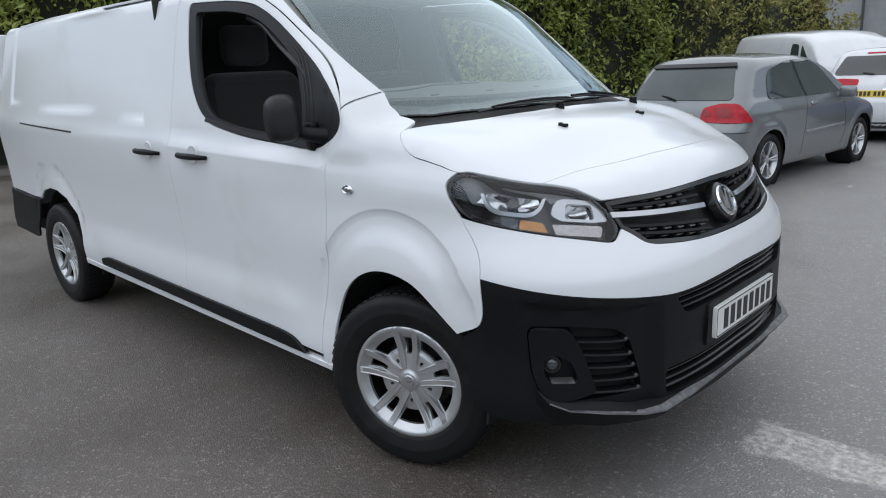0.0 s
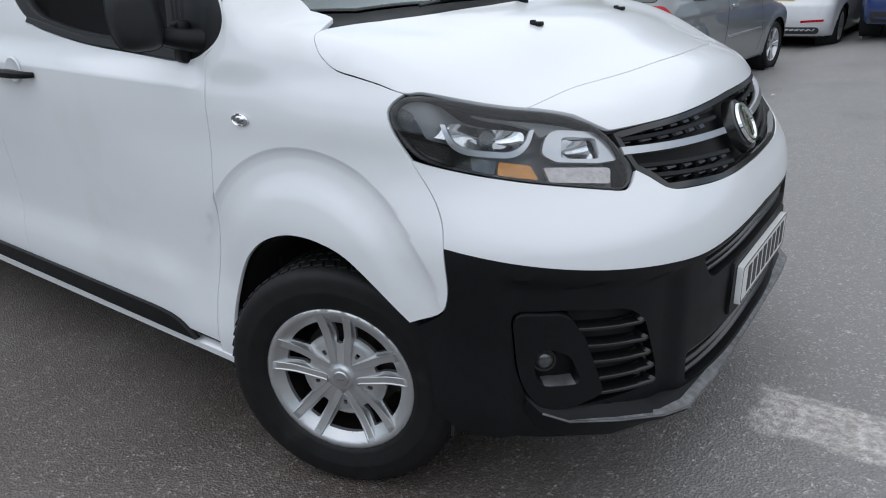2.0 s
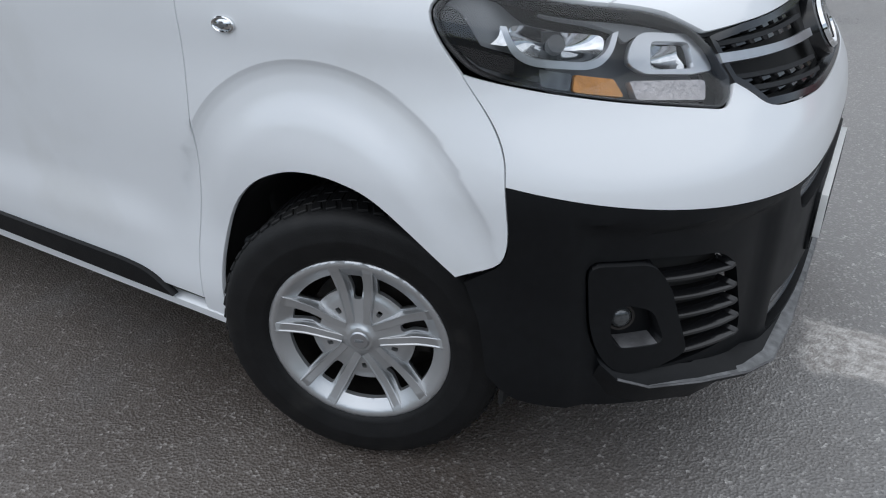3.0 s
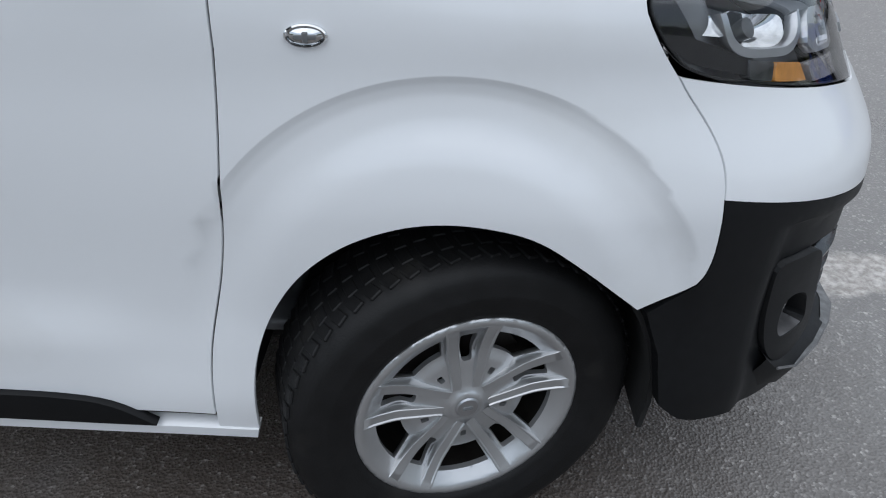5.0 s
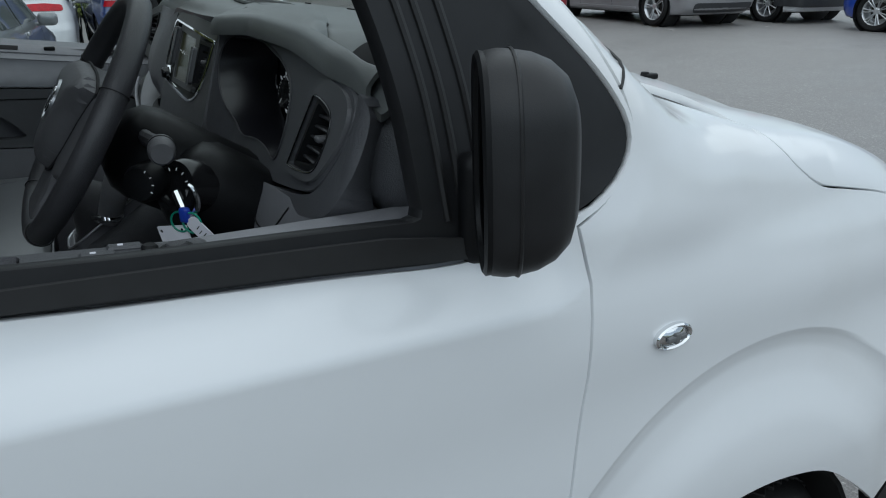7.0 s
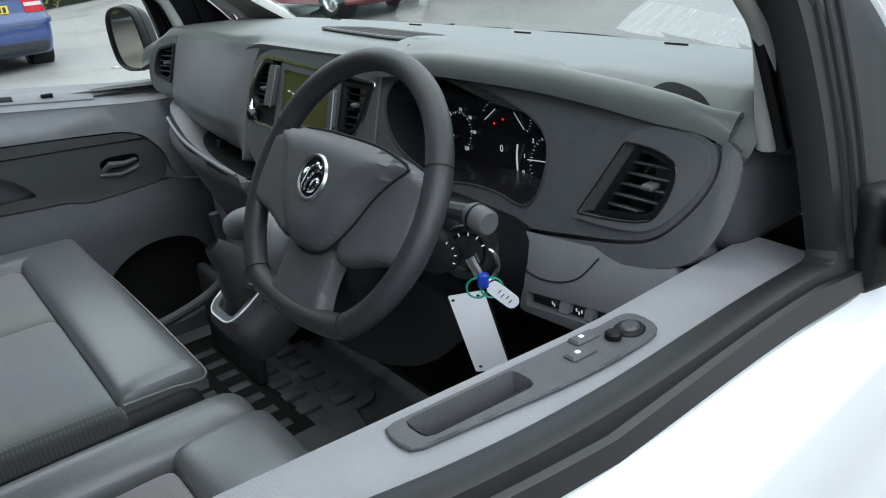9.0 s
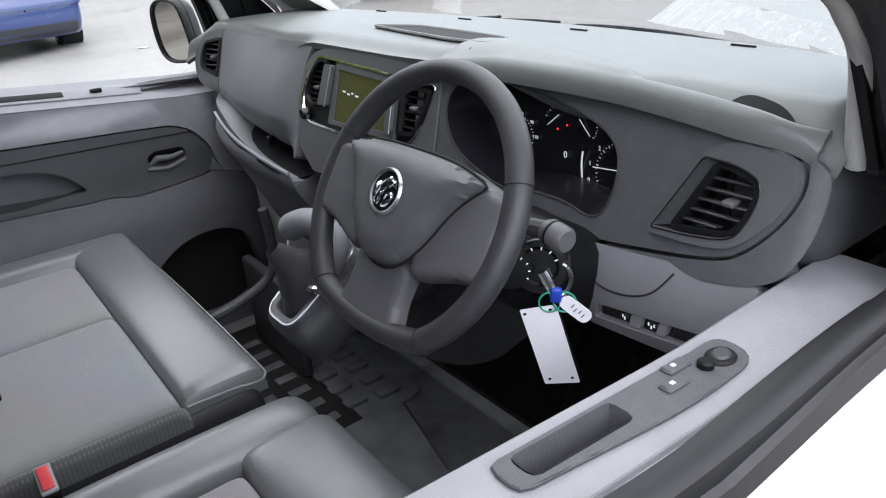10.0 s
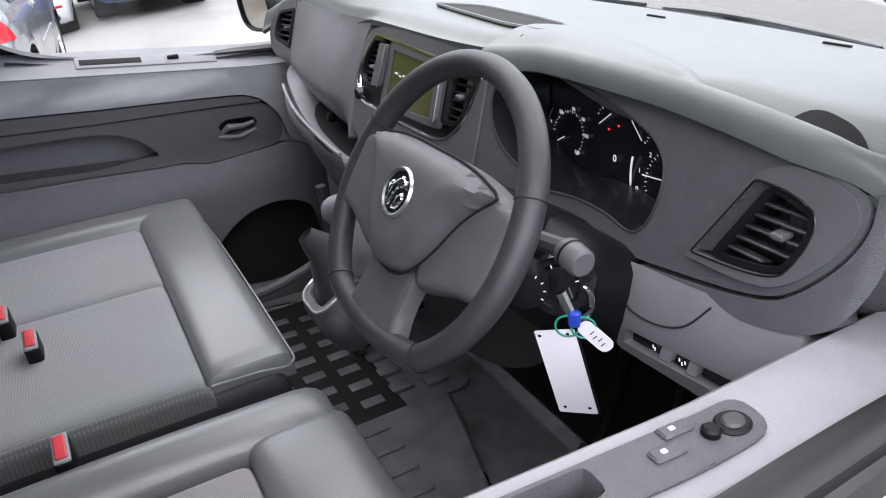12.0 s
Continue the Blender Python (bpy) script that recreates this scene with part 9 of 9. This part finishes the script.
# ---- hedge, trees and building ----
def foliage(name, colors, seed):
    """Leaves: hue differs from leaf to leaf and in broad patches."""
    mt = bpy.data.materials.new(name)
    mt.use_nodes = True
    t = mt.node_tree
    b = t.nodes["Principled BSDF"]
    b.inputs["Roughness"].default_value = 0.55
    b.inputs["Subsurface Weight"].default_value = 0.0
    g = t.nodes.new("ShaderNodeNewGeometry")
    co = t.nodes.new("ShaderNodeTexCoord")
    n = t.nodes.new("ShaderNodeTexNoise")
    n.inputs["Scale"].default_value, n.inputs["Detail"].default_value = 0.7, 4
    t.links.new(co.outputs["Object"], n.inputs["Vector"])
    add = t.nodes.new("ShaderNodeMath")
    add.operation = "MULTIPLY_ADD"
    add.inputs[1].default_value = 0.45
    t.links.new(g.outputs["Random Per Island"], add.inputs[0])
    m = t.nodes.new("ShaderNodeMapRange")
    m.inputs["From Min"].default_value, m.inputs["From Max"].default_value, m.inputs["To Max"].default_value = 0.35, 0.68, 0.6
    t.links.new(n.outputs["Fac"], m.inputs["Value"])
    t.links.new(m.outputs[0], add.inputs[2])
    r = t.nodes.new("ShaderNodeValToRGB")
    r.color_ramp.elements[0].color = (*colors[0], 1)
    r.color_ramp.elements[1].color = (*colors[-1], 1)
    for i, c in enumerate(colors[1:-1]):
        e = r.color_ramp.elements.new((i + 1) / (len(colors) - 1))
        e.color = (*c, 1)
    t.links.new(add.outputs[0], r.inputs[0])
    t.links.new(r.outputs[0], b.inputs["Base Color"])
    return mt


LEAF = foliage("hedge leaves", [(0.060, 0.085, 0.018), (0.155, 0.20, 0.036), (0.25, 0.285, 0.055), (0.36, 0.36, 0.085)], 1)
LEAF_GOLD = foliage("yellowing leaves", [(0.11, 0.13, 0.03), (0.22, 0.22, 0.055), (0.32, 0.29, 0.085), (0.30, 0.21, 0.10)], 2)
BARK = material("bark", (0.09, 0.075, 0.06), 0.9, vary=0.5, scale=12, bump=0.8, bump_scale=60)
GRASS = material("rough grass", (0.075, 0.095, 0.03), 0.9, vary=0.5, scale=6, bump=0.8, bump_scale=90, dirt=(0.14, 0.12, 0.06), dirt_scale=0.8, dirt_amount=0.08)
RENDER_WALL = material("grey rendered wall", (0.34, 0.35, 0.36), 0.85, vary=0.12, scale=3, bump=0.3, bump_scale=80, dirt=(0.22, 0.22, 0.22), dirt_scale=0.7, dirt_amount=0.08)
PIPE = material("dark grey pipe", (0.09, 0.095, 0.10), 0.5, metal=0.3, vary=0.2, scale=6)
BUFF = material("pale stone column", (0.40, 0.37, 0.34), 0.8, vary=0.12, scale=4, bump=0.2, bump_scale=60)
rng_ = np.random.default_rng(7)


def leaves(points, size, lean=None):
    """Small folded leaves at many points, turned every way."""
    n = len(points)
    a = rng_.normal(size=(n, 3))
    a /= np.linalg.norm(a, axis=1)[:, None]
    b = np.cross(a, rng_.normal(size=(n, 3)))
    b /= np.linalg.norm(b, axis=1)[:, None]
    c = np.cross(a, b)
    s = size * rng_.uniform(0.6, 1.4, n)[:, None]
    p = np.asarray(points)
    v = np.stack([p - a * s, p + b * s * 0.45 + c * s * 0.2, p + a * s, p - b * s * 0.45 + c * s * 0.2], 1).reshape(-1, 3)
    k = np.arange(n) * 4
    return v, np.concatenate([np.stack([k, k + 1, k + 2], 1), np.stack([k, k + 2, k + 3], 1)])


def bank(line, height, depth, count, size, clump=0.55):
    """Points of a bushy bank along a line, in clumps of uneven height."""
    line = spline(line, 10)
    seg = np.linalg.norm(np.diff(line, axis=0), axis=1)
    cum = np.r_[0, np.cumsum(seg)]
    m = count // 70
    s = rng_.uniform(0, cum[-1], m)
    base = np.stack([np.interp(s, cum, line[:, i]) for i in (0, 1)], 1)
    hmax = height * (0.78 + 0.16 * np.sin(s * 0.9) + 0.10 * np.sin(s * 2.3 + 1) + rng_.normal(0, 0.05, m))
    z = hmax * rng_.uniform(0.02, 1, m) ** 0.8
    off = rng_.uniform(-1, 1, (m, 2)) * depth * (1 - 0.45 * (z / height)[:, None])
    cen = np.c_[base + off, z]
    r = clump * rng_.uniform(0.5, 1.2, m)
    p = np.repeat(cen, 70, 0)
    d = rng_.normal(size=p.shape)
    d /= np.linalg.norm(d, axis=1)[:, None]
    p = p + d * (np.repeat(r, 70) * rng_.uniform(0.55, 1.0, len(p)))[:, None]
    p = p[p[:, 2] > 0.02]
    return p


def core(line, height, depth):
    """A dark sheet inside a bank, the inner shade put into its colour."""
    line = spline(line, 12)
    def at(u, w):
        i = min(int(u), len(line) - 1)
        t = line[min(i + 1, len(line) - 1)] - line[max(i - 1, 0)]
        n = np.array([-t[1], t[0]]) / max(np.hypot(*t), 1e-6)
        a = w * math.pi
        h = height * (0.66 + 0.08 * math.sin(u * 0.7) + 0.05 * math.sin(u * 1.9 + w * 7))
        q = line[i] + n * math.cos(a) * depth * 0.45
        return q[0], q[1], max(h * math.sin(a) ** 0.5, -0.05)
    return sheet(at, range(len(line)), np.linspace(0, 1, 12))


# dark tone for the shade among the leaves
SHADE = material("hedge inner shade", (0.022, 0.026, 0.012), 0.95, vary=0.5, scale=9, bump=1.0, bump_scale=30)


def hedge(name, label, line, height, depth, count, size, mat, clump=0.55):
    h = thing(name, label, "hedge", kind="stuff")
    part("leaves", leaves(bank(line, height, depth, count, size, clump), size), mat, h)
    # closes the gaps with the hedge's inner shade
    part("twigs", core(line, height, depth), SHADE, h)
    return h


hedge("hedge", "dense green hedge bordering the car park", [(-15.5, -0.5), (-12.5, 4.0), (-9.8, 8.0), (-8.3, 11.5), (-7.6, 15)], 5.4, 1.3, 120000, 0.075, LEAF, 0.42)
hedge("hedge", "green hedge further along the car park", [(-31, -17), (-24, -10), (-19, -5), (-15.8, -1.0)], 5.0, 1.5, 26000, 0.11, LEAF, 0.7)
hedge("shrubs", "yellowing shrubs at the end of the hedge", [(-7.4, 15.5), (-6.6, 19.5), (-5.9, 23)], 4.4, 1.1, 26000, 0.065, LEAF_GOLD, 0.45)
hedge("low_shrubs", "low green shrubs before the building", [(-5.0, 24.0), (0, 25.0), (8, 25.5)], 1.5, 0.9, 16000, 0.075, LEAF, 0.4)
# out of view, added to close the place and for reflections
hedge("hedge", "unseen green hedge along the far side of the car park", [(-30, -18), (-12, -20), (6, -21), (24, -17), (30, 0), (29, 16), (22, 25), (8, 26)], 3.6, 1.6, 40000, 0.11, LEAF, 0.8)


def tree(at, h, seed, mat, label):
    r = random.Random(seed)
    t = thing("tree", label, "tree", pose(*at, 0), group="trees behind the hedge")
    trunk = spline([(0, 0, -0.1), (0.1, 0.05, h * 0.3), (-0.05, 0.1, h * 0.6), (0.05, 0, h * 0.9)], 6)
    part("trunk", tube(trunk, np.linspace(0.20, 0.04, len(trunk)), 10), BARK, t)
    tips = []
    for k in range(14):
        z = h * r.uniform(0.3, 0.85)
        a, l = r.uniform(0, 6.28), h * r.uniform(0.16, 0.34)
        e = np.array([math.cos(a) * l, math.sin(a) * l, z + l * 0.6])
        part("limb", tube(spline([(0, 0, z), (e[0] * 0.5, e[1] * 0.5, z + l * 0.2), tuple(e)], 4), np.linspace(0.06, 0.015, 9), 6), BARK, t)
        tips.append(e)
    pts = []
    for e in tips + [np.array([0, 0, h * 0.95])]:
        for q in range(9):
            c = e + np.array([r.gauss(0, 0.5), r.gauss(0, 0.5), r.gauss(0, 0.4)])
            d = rng_.normal(size=(90, 3))
            d /= np.linalg.norm(d, axis=1)[:, None]
            pts.append(c + d * 0.45 * rng_.uniform(0.4, 1, (90, 1)))
    part("crown", leaves(np.concatenate(pts), 0.07), mat, t)
    return t


tree((-12.5, 8.5), 7.0, 3, LEAF, "leafy green tree standing behind the hedge")
tree((-9.6, 13.5), 6.5, 5, LEAF_GOLD, "yellow-green tree standing behind the hedge")
tree((-19.0, 0.5), 7.5, 8, LEAF, "leafy green tree standing behind the hedge")
# a grass verge under the hedge
tagged(part("grass_verge", sheet(lambda u, w: (-36 + 33.5 * u - 8 * w * (1 - u), -16 + 40 * u ** 1.3 - 1.0 * w + 6 * (w > 0) * 0, 0.05 + 0.03 * w), np.linspace(0, 1, 30), (0, 0.5, 1.0)), GRASS), "strip of rough grass under the hedge", "grass", kind="stuff")

# grey building beyond
bld = thing("building", "grey rendered building with pipes and a pale column", "building", pose(-6.5, 28.5, 0, 0, 0, 5))
part("wall", rbox(24, 0.4, 9, 0.02, (9.0, 0.2, 4.5), k=1), RENDER_WALL, bld)
part("side_wall", rbox(0.4, 10, 9, 0.02, (-2.8, 5.4, 4.5), k=1), RENDER_WALL, bld)
part("roof", rbox(24.6, 11, 0.3, 0.03, (9.0, 5.3, 9.15), k=1), PIPE, bld)
part("column", rbox(0.55, 0.5, 9, 0.03, (1.9, -0.25, 4.5), k=1), BUFF, bld, "pale stone column")
for k, (px_, r_) in enumerate(((0.5, 0.05), (2.55, 0.09), (3.0, 0.09), (4.35, 0.10))):
    part("pipe", tube([(px_, -0.14, 0.1), (px_, -0.14, 8.8)], r_, 10), PIPE, bld, "dark downpipe")
part("pipe", tube([(2.55, -0.16, 2.9), (4.3, -0.16, 2.9)], 0.08, 10), PIPE, bld)
part("pipe", tube([(3.0, -0.16, 3.3), (4.3, -0.16, 3.3)], 0.06, 10), PIPE, bld)
for k in range(5):
    win = new("window")
    win.parent = bld
    win.matrix_basis = pose(3.65 + 3.2 * k, -0.02, 4.2)
    part("window_frame", merge(rbox(0.9, 0.08, 0.06, 0.01, (0, 0, 0.9), k=1), rbox(0.9, 0.08, 0.06, 0.01, (0, 0, -0.9), k=1), rbox(0.06, 0.08, 1.8, 0.01, (-0.45, 0, 0), k=1), rbox(0.06, 0.08, 1.8, 0.01, (0.45, 0, 0), k=1)), PIPE, win)
    part("pane", rbox(0.86, 0.02, 1.76, 0.005, (0, 0.0, 0), k=1), TINT_DARK, win)

# litter on the tarmac
PAPER = material("wet paper", (0.62, 0.61, 0.58), 0.7, vary=0.3, scale=40)
DEAD_LEAF = material("dead leaf", (0.10, 0.07, 0.04), 0.8, vary=0.4, scale=40)
SCRAPS = [(8.24, 7.98, 0.10), (10.15, 7.65, 0.10), (8.46, 8.6, 0.10), (1.82, 10.17, 0.14), (-0.84, 10.72, 0.12), (-0.47, 5.92, 0.05), (-0.39, 6.3, 0.09)]
for k, (x, y, w) in enumerate(SCRAPS):
    leaf = k % 3 == 2
    ob = part("dead_leaf" if leaf else "paper_scrap", sheet(lambda u, v: (u * w, v * w * 0.6, 0.006 + 0.010 * math.sin(3 * u + 2 * v + k) ** 2), np.linspace(-0.5, 0.5, 5), np.linspace(-0.5, 0.5, 4), 0.002), DEAD_LEAF if leaf else PAPER, m=pose(x, y, ground_z(x, y), 0, 0, 47 * k))
    tagged(ob, "curled brown leaf lying on tarmac" if leaf else "small white scrap of paper on tarmac", "litter", "litter on the tarmac")
